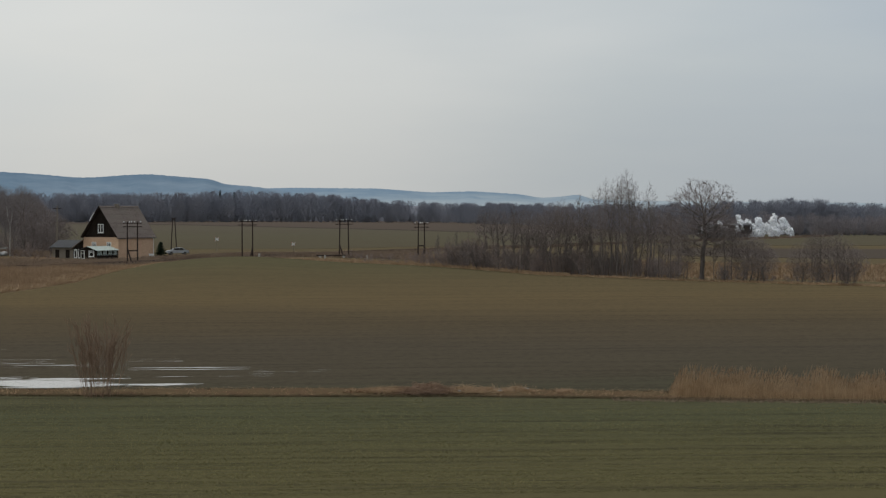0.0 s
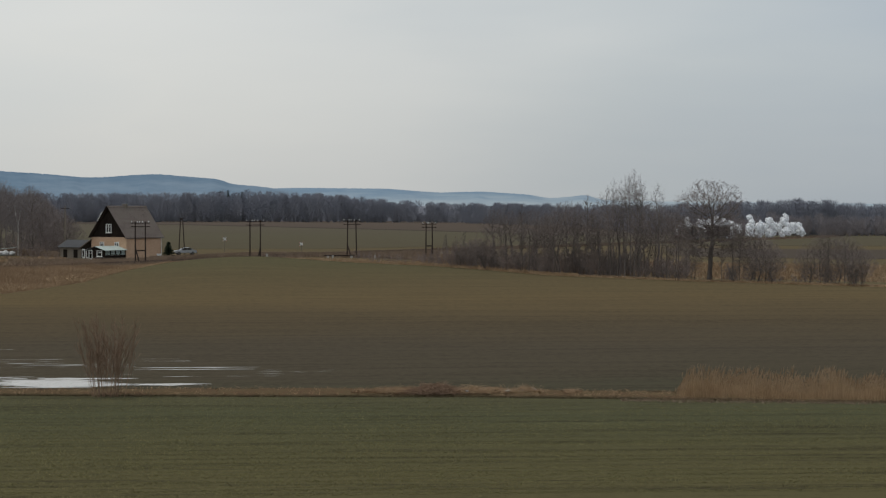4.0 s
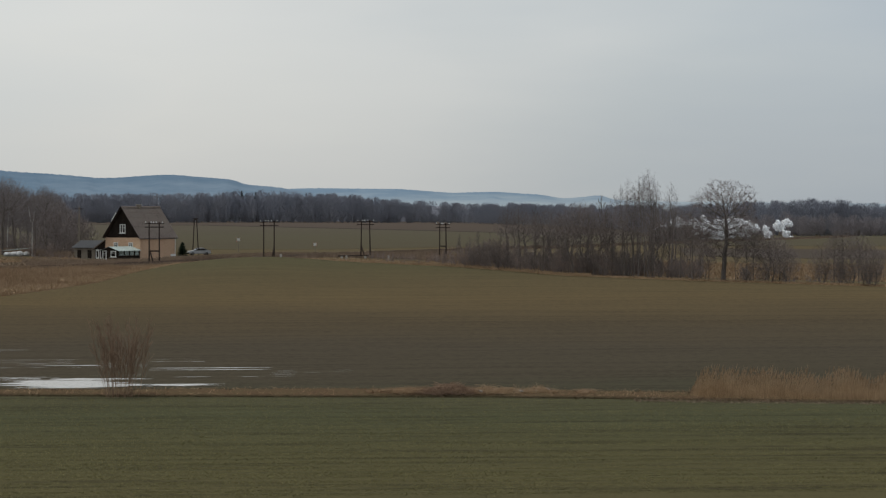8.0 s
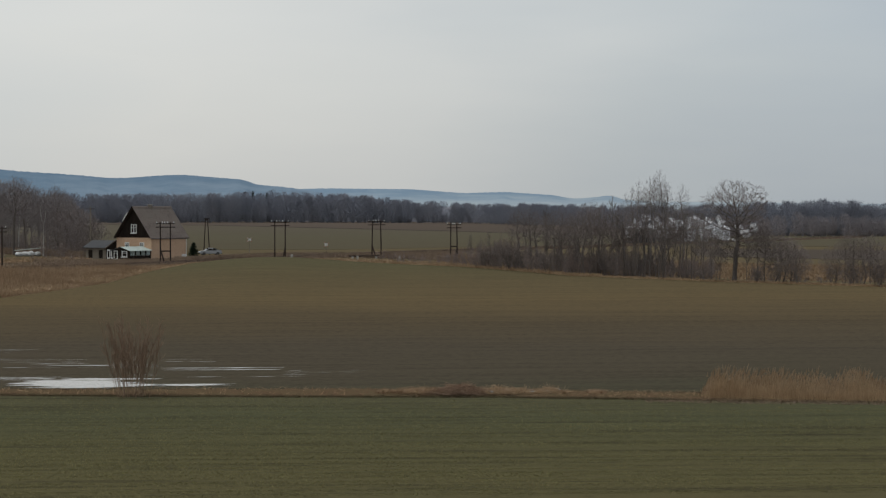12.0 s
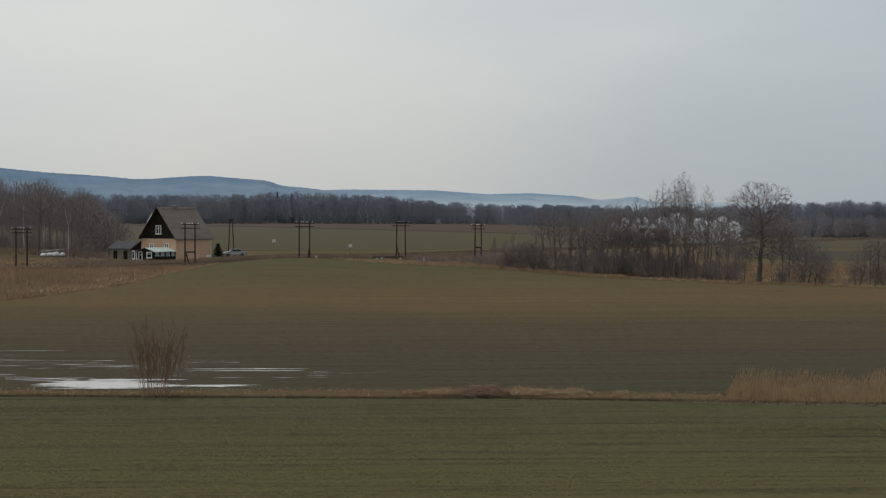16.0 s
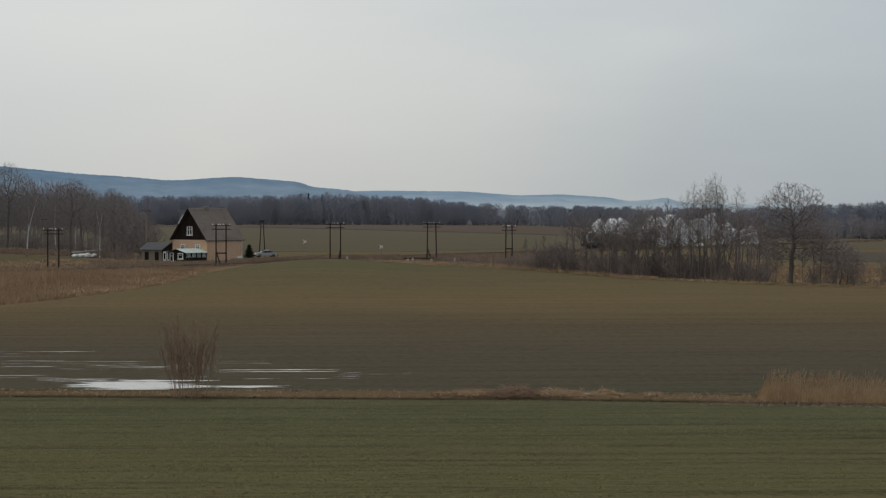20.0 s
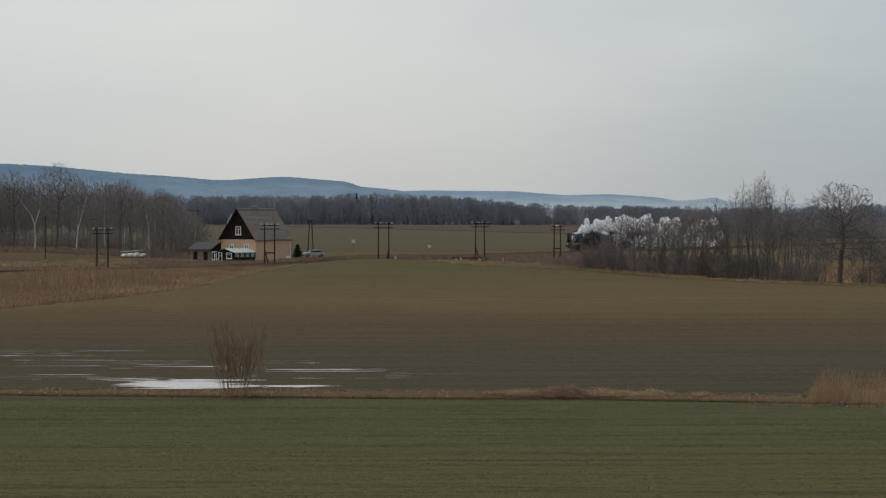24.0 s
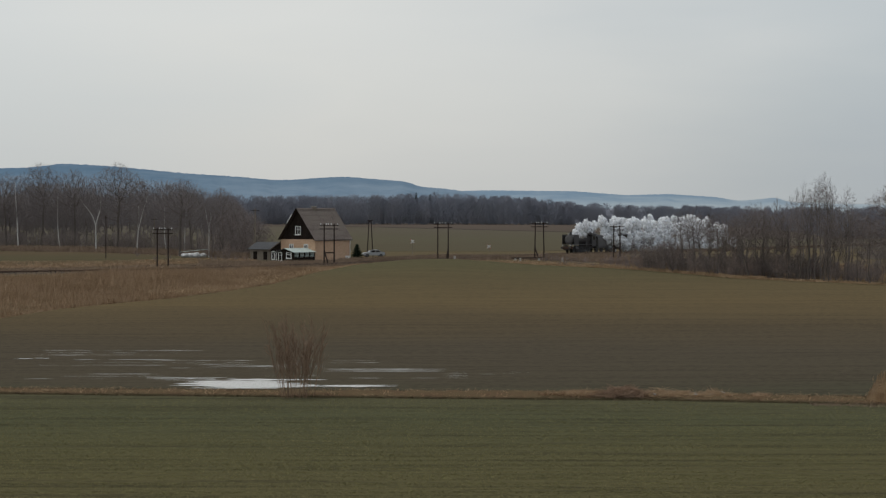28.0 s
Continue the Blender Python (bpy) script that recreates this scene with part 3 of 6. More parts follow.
bed_h = bed_h * np.interp(bed_w + 0.12 * np.sin(bed[:, 0] * 0.35), [0, 0.1, 0.3, 0.45, 0.9], [0.35, 0.5, 0.75, 1.15, 1.1])
blades("reed_bed", bed, 0.0, np.clip(bed_h * np.interp(bed[:, 0] / bed[:, 1], [-0.18, -0.08, -0.05, -0.035], [1, 1, 0.6, 0.35]), 0.25, 2.0), 0.032, 0.26, SEDGE, "wide bed of brown dry reeds beside the railway", "reeds", 10)

# dry grass along the far field edges
blades("edge_grass", between(([(-2.2, 404), (-1.2, 424), (0.2, 438), (1.1, 432), (2.2, 418), (4.1, 392), (5.3, 367), (6.7, 338), (7.4, 332)],
                              [(-2.2, 410), (-1.2, 428), (0.2, 444), (1.1, 446), (2.2, 440), (4.1, 412), (5.3, 382), (6.7, 346), (7.4, 336)]), 17000, 11, 1.6),
       0.0, 0.5, 0.05, 0.4, STRAW, "pale dry grass along the field margin", "grass", 12)
blades("thicket_grass", between(([(3.6, 420), (6.7, 350), (10.1, 322), (15, 300)], [(3.6, 500), (6.7, 440), (10.1, 410), (15, 385)]), 30000, 13),
       0.0, 0.5, 0.05, 0.5, SEDGE, "tall tan grass behind the tree belt", "grass", 14)
blades("lineside_grass", between(([(-2.4, 440), (0, 478), (3, 450), (4.2, 420)], [(-2.4, 452), (0, 495), (3, 498), (4.2, 512)]), 16000, 15),
       0.0, 0.7, 0.06, 0.3, WEEDS, "brown lineside grass and weeds", "grass", 16)


blades("margin_straw", between(([(-7.0, 256), (-6.28, 264), (-5.0, 288), (-3.9, 316), (-2.95, 368), (-2.0, 409)], [(-7.0, 268), (-6.28, 280), (-5.0, 318), (-3.9, 352), (-2.95, 386), (-2.0, 413)]), 7000, 39), 0.0, 0.4, 0.05, 0.7, STRAW,
       "pale flattened straw between reeds and field", "grass", 40)
blades("meadow_margin_grass", between(([(-12, 388), (-8, 404), (-5.5, 434), (-4.3, 456)], [(-12, 446), (-8, 452), (-5.5, 476), (-4.3, 474)]), 16000, 57, 1.7),
       0.0, 0.28, 0.05, 1.1, SEDGE, "tan grass along the front of the meadow", "grass", 58)
blades("edge_grass_east", between(([(7.2, 333), (8.5, 322.5), (10.1, 309.5), (12.3, 297), (14.4, 284.5), (16, 278)], [(7.2, 337), (8.5, 326), (10.1, 313), (12.3, 300), (14.4, 288), (16, 281)]), 8000, 59),
       0.0, 0.34, 0.04, 0.6, STRAW, "pale dry grass along the eastern field margin", "grass", 60)
blades("grove_edge_brush", between(([(-11.6, 566), (-8, 540), (-6.4, 508), (-5.2, 482), (-4.5, 466)], [(-11.6, 600), (-8, 570), (-6.4, 530), (-5.2, 500), (-4.5, 480)]), 22000, 55),
       0.0, 1.3, 0.05, 0.45, WEEDS, "brown brush and bramble along the grove's edge", "brush", 56)
# flood water lying between the drill rows: strips that run together where the ground is lowest
def puddle(bearing, dist, wide, deep, fill, seed, step=0.3, skew=0.0):
    c = polar(bearing, dist)
    vs, fs = [], []
    rows = int(deep / step)
    for r in range(rows):
        v = (r + 0.5) / rows * 2 - 1
        y = v * deep / 2
        run = None
        xs = np.arange(-wide / 2, wide / 2 + 0.01, 0.12)
        for x in xs:
            u = 2 * x / wide
            wet = fill * (1 - u * u) * (1 - v * v) - 0.42 + 0.75 * noise.noise((x * 0.16 + seed, y * 1.1, seed)) + 0.28 * noise.noise((x * 0.8, y * 2.2 + seed, 3)) > 0 and x < xs[-1]
            if wet and run is None:
                run = x
            if not wet and run is not None:
                if x - run > 0.3:
                    n = len(vs)
                    e = min(0.6, (x - run) * 0.3)
                    for px, py in ((run, 0), (run + e, -0.52), (x - e, -0.52), (x, 0), (x - e, 0.52), (run + e, 0.52)):
                        vs.append((c.x + px, c.y + y + py * step + skew * px, 0.064))
                    fs += [(n, n + 1, n + 4, n + 5), (n + 1, n + 2, n + 3, n + 4)]
                run = None
    if fs:
        ob = new("puddle", mesh_of("puddle", vs, fs, WATER))
        tagged(ob, "shallow flood water reflecting the pale sky", "puddle", "puddles in the field", "structure")


for row in ((-4.45, 134.0, 8.8, 9.0, 1.02, 1.7, 0.2, 0.05), (-2.1, 132.2, 4.2, 1.6, 0.8, 2.3, 0.2, -0.04), (-6.4, 138.8, 6.5, 1.5, 0.5, 3.1, 0.2, 0.0),
            (-9.8, 157.0, 6.0, 1.2, 0.26, 8.8, 0.2, 0.0)):
    puddle(*row)


def wet_furrows(b0, b1, dist, count, gap, fill, seed):
    """Thin broken threads of water standing in neighbouring furrows."""
    vs, fs = [], []
    for k in range(count):
        d = dist + gap * (k + 0.3 * noise.noise((k, seed, 1)))
        for x in np.arange(d * math.tan(radians(b0)), d * math.tan(radians(b1)), 0.25):
            ends = min(1.0, 4 * (math.degrees(math.atan(x / d)) - b0) / (b1 - b0), 4 * (b1 - math.degrees(math.atan(x / d))) / (b1 - b0))
            wets = [max(0.0, 0.21 * (fill - 0.6 + 0.4 * ends + 0.9 * noise.noise((q * 0.14, k * 3 + seed, 2)) + 0.8 * noise.noise((q * 0.6, k * 3, seed)))) for q in (x, x + 0.25)]
            if max(wets) > 0.01:
                n = len(vs)
                vs += [(x, d - wets[0], 0.066), (x + 0.25, d - wets[1], 0.066), (x + 0.25, d + wets[1], 0.066), (x, d + wets[0], 0.066)]
                fs.append((n, n + 1, n + 2, n + 3))
    ob = new("puddle", mesh_of("puddle", vs, fs, WATER))
    tagged(ob, "thin threads of water standing in the furrows", "puddle", "puddles in the field", "structure")


for row in ((-2.75, 0.0, 144.6, 2, 1.7, 0.85, 1.0), (-2.95, -1.1, 132.0, 2, 1.0, 0.8, 2.0), (-6.3, -2.6, 147.5, 3, 1.7, 0.50, 3.0), (-6.9, -1.5, 152.5, 2, 2.2, 0.45, 4.0),
            (-4.2, 1.8, 138.6, 3, 1.8, 0.22, 5.0), (-9.4, -5.5, 160.5, 3, 2.6, 0.42, 6.0), (-10.2, -6.2, 150.0, 3, 2.8, 0.36, 7.0), (-10.2, -5.8, 138.0, 3, 2.0, 0.25, 8.0),
            (0.2, 2.6, 142.0, 2, 1.6, 0.32, 9.0), (-6.8, -4.9, 137.0, 3, 1.0, 0.6, 10.0), (-6.0, -3.5, 130.6, 2, 0.9, 0.5, 11.0)):
    wet_furrows(*row)

# ---------------------------------------------------------------- distance


def ridge(name, rows, dist, base, material, label, rough):
    """A range of hills from a few heights along the bearing."""
    bs = np.linspace(rows[0][0], rows[-1][0], 420)
    hs = np.interp(bs, [r[0] for r in rows], [r[1] for r in rows])
    k = np.hanning(13)
    hs = np.convolve(np.pad(hs, 6, mode="edge"), k / k.sum(), "valid")
    vs = []
    for b, h in zip(bs, hs):
        h = h + rough * (noise.noise((b * 9, 1, 0)) + 0.6 * noise.noise((b * 27, 2, 0)))
        for s, w in ((0, 0.0), (120, 0.35), (260, 0.7), (380, 0.93), (450, 1.0), (700, 0.6)):
            d = dist + s
            bump = 1 + 0.12 * noise.noise((b * 3, s * 0.01, 4)) * (0 < w < 0.9)
            vs.append((d * math.tan(radians(b)), d, base + (h - base) * w * bump))
    n = len(bs)
    fs = [(i * 6 + j, i * 6 + 6 + j, i * 6 + 7 + j, i * 6 + 1 + j) for i in range(n - 1) for j in range(5)]
    return tagged(new(name, mesh_of(name, vs, fs, material, True)), label, "hills", kind="structure")


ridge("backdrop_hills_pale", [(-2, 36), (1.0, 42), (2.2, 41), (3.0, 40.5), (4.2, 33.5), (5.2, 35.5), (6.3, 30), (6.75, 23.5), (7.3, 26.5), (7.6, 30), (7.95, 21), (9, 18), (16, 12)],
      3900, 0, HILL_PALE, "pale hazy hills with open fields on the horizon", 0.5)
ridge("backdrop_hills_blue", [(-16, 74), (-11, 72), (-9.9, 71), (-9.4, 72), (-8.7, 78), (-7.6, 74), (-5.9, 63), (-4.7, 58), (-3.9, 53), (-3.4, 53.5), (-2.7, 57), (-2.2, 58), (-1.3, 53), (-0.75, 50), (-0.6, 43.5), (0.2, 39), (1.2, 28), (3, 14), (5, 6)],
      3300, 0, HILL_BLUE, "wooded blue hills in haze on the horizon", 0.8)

# ---------------------------------------------------------------- trees


def prisms(segs):
    """Tapered three-sided sticks from rows (x0 y0 z0 x1 y1 z1 r0 r1)."""
    s = np.asarray(segs, dtype=np.float64)
    a, b = s[:, :3], s[:, 3:6]
    d = b - a
    d /= np.linalg.norm(d, axis=1)[:, None] + 1e-9
    up = np.where(np.abs(d[:, 2:3]) > 0.9, np.array([[1.0, 0, 0]]), np.array([[0, 0, 1.0]]))
    u = np.cross(d, up)
    u /= np.linalg.norm(u, axis=1)[:, None] + 1e-9
    w = np.cross(d, u)
    vs = []
    for base, r in ((a, s[:, 6]), (b, s[:, 7])):
        for k in range(3):
            t = math.tau * k / 3
            vs.append(base + (u * math.cos(t) + w * math.sin(t)) * r[:, None])
    v = np.stack(vs, 1).reshape(-1, 3)
    i = np.arange(len(s))[:, None] * 6
    f = np.concatenate([i + np.array([[0, 1, 4, 3]]), i + np.array([[1, 2, 5, 4]]), i + np.array([[2, 0, 3, 5]])], 0)
    return v, f


def slivers(segs, rng):
    """Twigs finer than the eye can part: one thin blade each."""
    s = np.asarray(segs, dtype=np.float64)
    a, b = s[:, :3], s[:, 3:6]
    side = rng.normal(0, 1, a.shape)
    d = b - a
    side = np.cross(d, side)
    side *= (s[:, 6] * 1.2 / (np.linalg.norm(side, axis=1) + 1e-9))[:, None]
    v = np.stack([a - side, a + side, b], 1).reshape(-1, 3)
    return v, np.arange(len(v)).reshape(-1, 3)


def limb(rng, out, p, d, length, r, level, spec):
    """Grows one limb and its side shoots into out[level]."""
    steps = spec["steps"][level]
    kids = spec["kids"][level] if level < len(spec["kids"]) else 0
    pts = [(p.copy(), r)]
    for i in range(steps):
        wob = rng.normal(0, spec["wobble"][level], 3)
        d = d + wob + np.array([0, 0, spec["rise"][level]])
        d = d / np.linalg.norm(d)
        q = p + d * (length / steps)
        r1 = r * (1 - 0.75 * (i + 1) / steps) + 0.004
        out[level].append((*p, *q, pts[-1][1], r1))
        p = q
        pts.append((p.copy(), r1))
    if not kids:
        return
    lo = spec["bare"][level]
    for k in range(kids):
        f = lo + (1 - lo) * (k + rng.uniform(0.1, 0.95)) / kids
        x = f * steps
        i = min(int(x), steps - 1)
        a, ra = pts[i]
        b, rb_ = pts[i + 1]
        q = a + (b - a) * (x - i)
        rr = ra + (rb_ - ra) * (x - i)
        ax = b - a
        ax = ax / np.linalg.norm(ax)
        side = rng.normal(0, 1, 3)
        side -= ax * side.dot(ax)
        side /= np.linalg.norm(side) + 1e-9
        ang = radians(spec["angle"][level]) * rng.uniform(0.7, 1.25)
        nd = ax * math.cos(ang) + side * math.sin(ang)
        shape = spec["shape"](f) if level == 0 else 1 - 0.45 * f
        ln = length * spec["ratio"][level] * shape * rng.uniform(0.75, 1.2)
        limb(rng, out, q, nd, ln, max(rr * spec["thin"][level], spec.get("least", 0.012)), level + 1, spec)


def bare_tree(name, height, spec, seed, bark, twig, label, trunks=1, spread=0.0, limbs=None):
    """A leafless tree: trunk and crown, standing at the origin."""
    rng = np.random.default_rng(seed)
    out = [[] for _ in range(6)]
    for k in range(trunks):
        a = rng.uniform(0, math.tau)
        off = np.array([math.cos(a), math.sin(a), 0]) * (spread * rng.uniform(0.1, 1) if trunks > 1 else 0)
        d = np.array([off[0] * 0.3 * spec.get("fan", 1), off[1] * 0.3 * spec.get("fan", 1), 1.0]) + rng.normal(0, spec.get("tilt", 0.03), 3) * np.array([1, 1, 0])
        h = height * (rng.uniform(0.7, 1.0) if trunks > 1 else 1)
        p, d, r, stem_len = off - np.array([0, 0, 0.15]), d / np.linalg.norm(d), h * spec["girth"], h * spec.get("stem", 0.93)
        if "fork" not in spec:
            limb(rng, out, p, d, stem_len, r, 0, spec)
            continue
        for i in range(4):   # a bare foot, then two arms
            q = p + (d + rng.normal(0, 0.03, 3)) * (stem_len * spec["fork"] / 4)
            out[0].append((*p, *q, r * (1 - 0.06 * i), r * (0.94 - 0.06 * i)))
            p = q
        for sgn in (-1, 1):
            arm = np.array([sgn * rng.uniform(0.14, 0.36), rng.normal(0, 0.1), 1.0])
            limb(rng, out, p, arm / np.linalg.norm(arm), stem_len * (1 - spec["fork"]) * rng.uniform(0.6, 0.85), r * 0.66, 0, spec)
    ob = empty(name, ORIGIN, label, "tree" if "tree" in name else "bush")
    v, f = prisms(out[0])
    stem = part_mesh("trunk" if trunks == 1 else "stem_clump", mesh_of("trunk", v, f, bark, True), ob)
    if trunks > 1:
        tagged(stem, kind="stuff")
    deep = max(k for k in range(6) if out[k])
    va, fa = prisms([s for lv in out[1:deep] for s in lv])
    fa = np.concatenate([fa[:, [0, 1, 2]], fa[:, [0, 2, 3]]])
    vb, fb = slivers(out[deep], rng)
    crown = part_mesh("crown", mesh_two("crown", va, fa, limbs or bark, vb, fb, twig), ob)
    tagged(crown, kind="stuff")
    return ob


def grown_tree(name, height, form, seed, bark, twig, label):
    """A leafless tree whose limbs reach out into all of its crown, forking as they go."""
    rng = np.random.default_rng(seed)
    low, wide, high = form["crown"]
    n = form["points"]
    u = rng.normal(0, 1, (n, 3))
    u /= np.linalg.norm(u, axis=1)[:, None]
    u *= (rng.uniform(0, 1, n) ** 0.42)[:, None]
    mid, half = (low + high) / 2, (high - low) / 2
    lumps = 1 + 0.22 * np.sin(np.arctan2(u[:, 1], u[:, 0]) * 3 + seed) * np.sin(u[:, 2] * 4 + seed)
    taper = 1 - form.get("taper", 0.25) * u[:, 2]
    goal = np.column_stack([u[:, 0] * wide * lumps * taper, u[:, 1] * wide * lumps * taper, mid + u[:, 2] * half])
    nodes, parent, heading = [], [], []
    step = form["step"]
    stems = form.get("stems", 1)
    for k in range(stems):
        a = rng.uniform(0, math.tau)
        p = np.array([math.cos(a), math.sin(a), 0]) * (0.45 if stems > 1 else 0) - np.array([0, 0, 0.2])
        d = np.array([math.cos(a) * 0.16 * (stems > 1), math.sin(a) * 0.16 * (stems > 1), 1.0]) + rng.normal(0, 0.03, 3)
        last = -1
        while p[2] < form["stem"] * rng.uniform(0.85, 1.1):
            nodes.append(p), parent.append(last), heading.append(d)
            last = len(nodes) - 1
            d = d + rng.normal(0, form.get("bend", 0.05), 3) - np.array([p[0], p[1], 0]) * 0.06
            d[2] = max(d[2], 0.8)
            d = d / np.linalg.norm(d)
            p = p + d * step * 1.6
    trunk_n = len(nodes)
    P = np.array(nodes)
    dist = np.linalg.norm(goal[:, None] - P[None], axis=2)
    near, best = dist.argmin(1), dist.min(1)
    stale = np.zeros(n)
    for turn in range(90):
        pull = {}
        for g in np.nonzero(best < form.get("reach", 3.0))[0]:
            pull.setdefault(int(near[g]), []).append(g)
        if not pull:
            break
        fresh = []
        for k, gs in pull.items():
            v = goal[gs] - P[k]
            v = (v / (np.linalg.norm(v, axis=1)[:, None] + 1e-9)).mean(0)
            v = v + form.get("keep", 0.75) * np.array(heading[k]) * (k >= trunk_n) + rng.normal(0, 0.13, 3) + np.array([0, 0, form.get("rise", 0.1)])
            v = v / np.linalg.norm(v)
            fresh.append(P[k] + v * step)
            parent.append(k), heading.append(v)
        fresh = np.array(fresh)
        d2 = np.linalg.norm(goal[:, None] - fresh[None], axis=2)
        j = d2.argmin(1)
        m = d2[np.arange(len(goal)), j]
        closer = m < best
        stale = np.where((m < best - 0.15 * step) | (best > form.get("reach", 3.0)), 0, stale + 1)
        near[closer], best[closer] = j[closer] + len(P), m[closer]
        P = np.concatenate([P, fresh])
        keep = (best > step * 1.25) & (stale < 4)
        goal, near, best, stale = goal[keep], near[keep], best[keep], stale[keep]
        if not len(goal):
            break
    count = len(P)
    area = np.full(count, 0.0)
    tips = np.ones(count, bool)
    for k in range(count - 1, -1, -1):
        area[k] = max(area[k], form["tip"] ** 2.15)
        if parent[k] >= 0:
            area[parent[k]] += area[k]
            tips[parent[k]] = False
    rad = area ** (1 / 2.15)
    segs, trunk = [], []
    for k in range(count):
        q = parent[k]
        if q >= 0:
            (trunk if k < trunk_n else segs).append((*P[q], *P[k], min(rad[q], rad[k] * 1.6) if k >= trunk_n else rad[q] * (1.25 if q < 2 else 1), rad[k]))
    segs = np.array(segs)
    thick = segs[:, 6] > form["tip"] * 1.9
    ob = empty(name, ORIGIN, label, "tree" if "tree" in name else "bush")
    v, f = prisms(trunk)
    stem = part_mesh("trunk" if stems == 1 else "stem_clump", mesh_of("trunk", v, f, bark, True), ob)
    if stems > 1:
        tagged(stem, kind="stuff")
    va, fa = prisms(segs[thick])
    fa = np.concatenate([fa[:, [0, 1, 2]], fa[:, [0, 2, 3]]])
    fine = [segs[~thick]]
    src = segs[~thick]
    for k in range(form["twigs"]):
        d = src[:, 3:6] - src[:, :3]
        d = d / (np.linalg.norm(d, axis=1)[:, None] + 1e-9) + rng.normal(0, 0.55, d.shape) + np.array([0, 0, form.get("hang", 0.15)])
        d = d / np.linalg.norm(d, axis=1)[:, None] * rng.uniform(0.5, 1.0, len(d))[:, None] * form["twig"]
        w = rng.uniform(0, 1, len(d))[:, None]
        a = src[:, :3] * (1 - w) + src[:, 3:6] * w
        fine.append(np.column_stack([a, a + d, np.full(len(a), form["tip"] * 0.62), np.zeros(len(a))]))
        for m in range(2):   # shoots on the twig
            e = d * 0.55 + rng.normal(0, 0.22 * form["twig"], d.shape)
            at = a + d * rng.uniform(0.25, 0.8, len(d))[:, None]
            fine.append(np.column_stack([at, at + e, np.full(len(a), form["tip"] * 0.5), np.zeros(len(a))]))
    vb, fb = slivers(np.concatenate(fine), rng)
    crown = part_mesh("crown", mesh_two("crown", va, fa, bark, vb, fb, twig), ob)
    tagged(crown, kind="stuff")
    return ob


def stand(name, form, seeds, bark, twig, label):
    return [grown_tree(name, 10.0, form, k, bark, twig, label) for k in seeds]


def dome(f):
    return 1.05 - 0.75 * f


SLIM = dict(steps=[10, 5, 3, 1], kids=[26, 8, 9], bare=[0.3, 0.15, 0.1], wobble=[0.03, 0.08, 0.1, 0.12], rise=[0.04, 0.10, 0.08, 0.06], angle=[40, 38, 36],
            ratio=[0.30, 0.42, 0.5], thin=[0.5, 0.6, 0.7], shape=dome, girth=0.0085, least=0.010)
BROAD_OAK = dict(crown=(2.0, 3.2, 9.9), points=3100, step=0.24, stem=6.4, bend=0.05, tip=0.0101, twigs=4, twig=0.5, keep=0.9, rise=0.12, taper=0.05)
BELT_TREE = dict(crown=(4.7, 2.3, 9.9), points=1500, step=0.23, stem=5.8, bend=0.06, tip=0.0076, twigs=2, twig=0.55, rise=0.14)
BELT_CLUMP = dict(crown=(3.8, 2.6, 9.6), points=1600, step=0.24, stem=5.0, bend=0.07, stems=3, tip=0.0076, twigs=2, twig=0.55, rise=0.16)
LOW_TREE = dict(crown=(1.8, 3.4, 9.6), points=1500, step=0.30, stem=3.4, bend=0.12, stems=2, tip=0.0105, twigs=3, twig=0.8, rise=0.05)
FEATHER = dict(crown=(5.4, 0.85, 10.0), points=1500, step=0.22, stem=9.0, bend=0.02, tip=0.0064, twigs=3, twig=0.45, rise=0.25, reach=1.8, taper=0.45)
GROVE_TREE = dict(crown=(3.2, 1.9, 9.9), points=1400, step=0.23, stem=6.4, bend=0.04, tip=0.0070, twigs=4, twig=0.55, rise=0.20)
GROVE_CROWN = dict(crown=(3.3, 2.75, 9.9), points=2400, step=0.23, stem=6.4, bend=0.04, tip=0.0080, twigs=4, twig=0.55, rise=0.14, taper=0.0)
SHRUB = dict(steps=[5, 3, 2, 1], kids=[9, 6, 7], bare=[0.15, 0.1, 0.1], wobble=[0.1, 0.14, 0.2, 0.2], rise=[0.05, 0.08, 0.05, 0.05], angle=[36, 40, 40],
             ratio=[0.38, 0.5, 0.5], thin=[0.6, 0.65, 0.7], shape=dome, girth=0.008, fan=1.6, tilt=0.12, least=0.014)
BIRCH_FORM = dict(SLIM, kids=[20, 9, 8], girth=0.0115, bare=[0.42, 0.15, 0.1], wobble=[0.05, 0.10, 0.14, 0.2], rise=[0.02, 0.02, -0.02, -0.05], angle=[42, 42, 46], ratio=[0.26, 0.44, 0.6], least=0.0055)



def scaled(x, y, rz, s, sz=None):
    return pose(x, y, 0, 0, 0, rz) @ Matrix.Diagonal((s, s, s if sz is None else sz, 1))


def kit(name, spec, seeds, bark, twig, label, trunks=1, spread=0.0, limbs=None):
    return [bare_tree(name, 10.0, spec, s, bark, twig, label, trunks, spread, limbs) for s in seeds]


alders = stand("bare_tree", LOW_TREE, (1, 2, 3), BARK, TWIG, "low spreading leafless tree with crooked stems")
slims = kit("bare_tree", SLIM, (11, 12, 13), BARK, TWIG, "slim leafless young tree with thin grey stem")
shrubs = kit("bare_bush", SHRUB, (21, 22, 23, 24), TWIG, TWIG_RED, "leafless brown bush with many thin stems", 9, 1.6)
thorns = kit("bare_bush", SHRUB, (25, 26, 27), BARK, TWIG, "dark leafless thorn bush at the field edge", 8, 1.6)
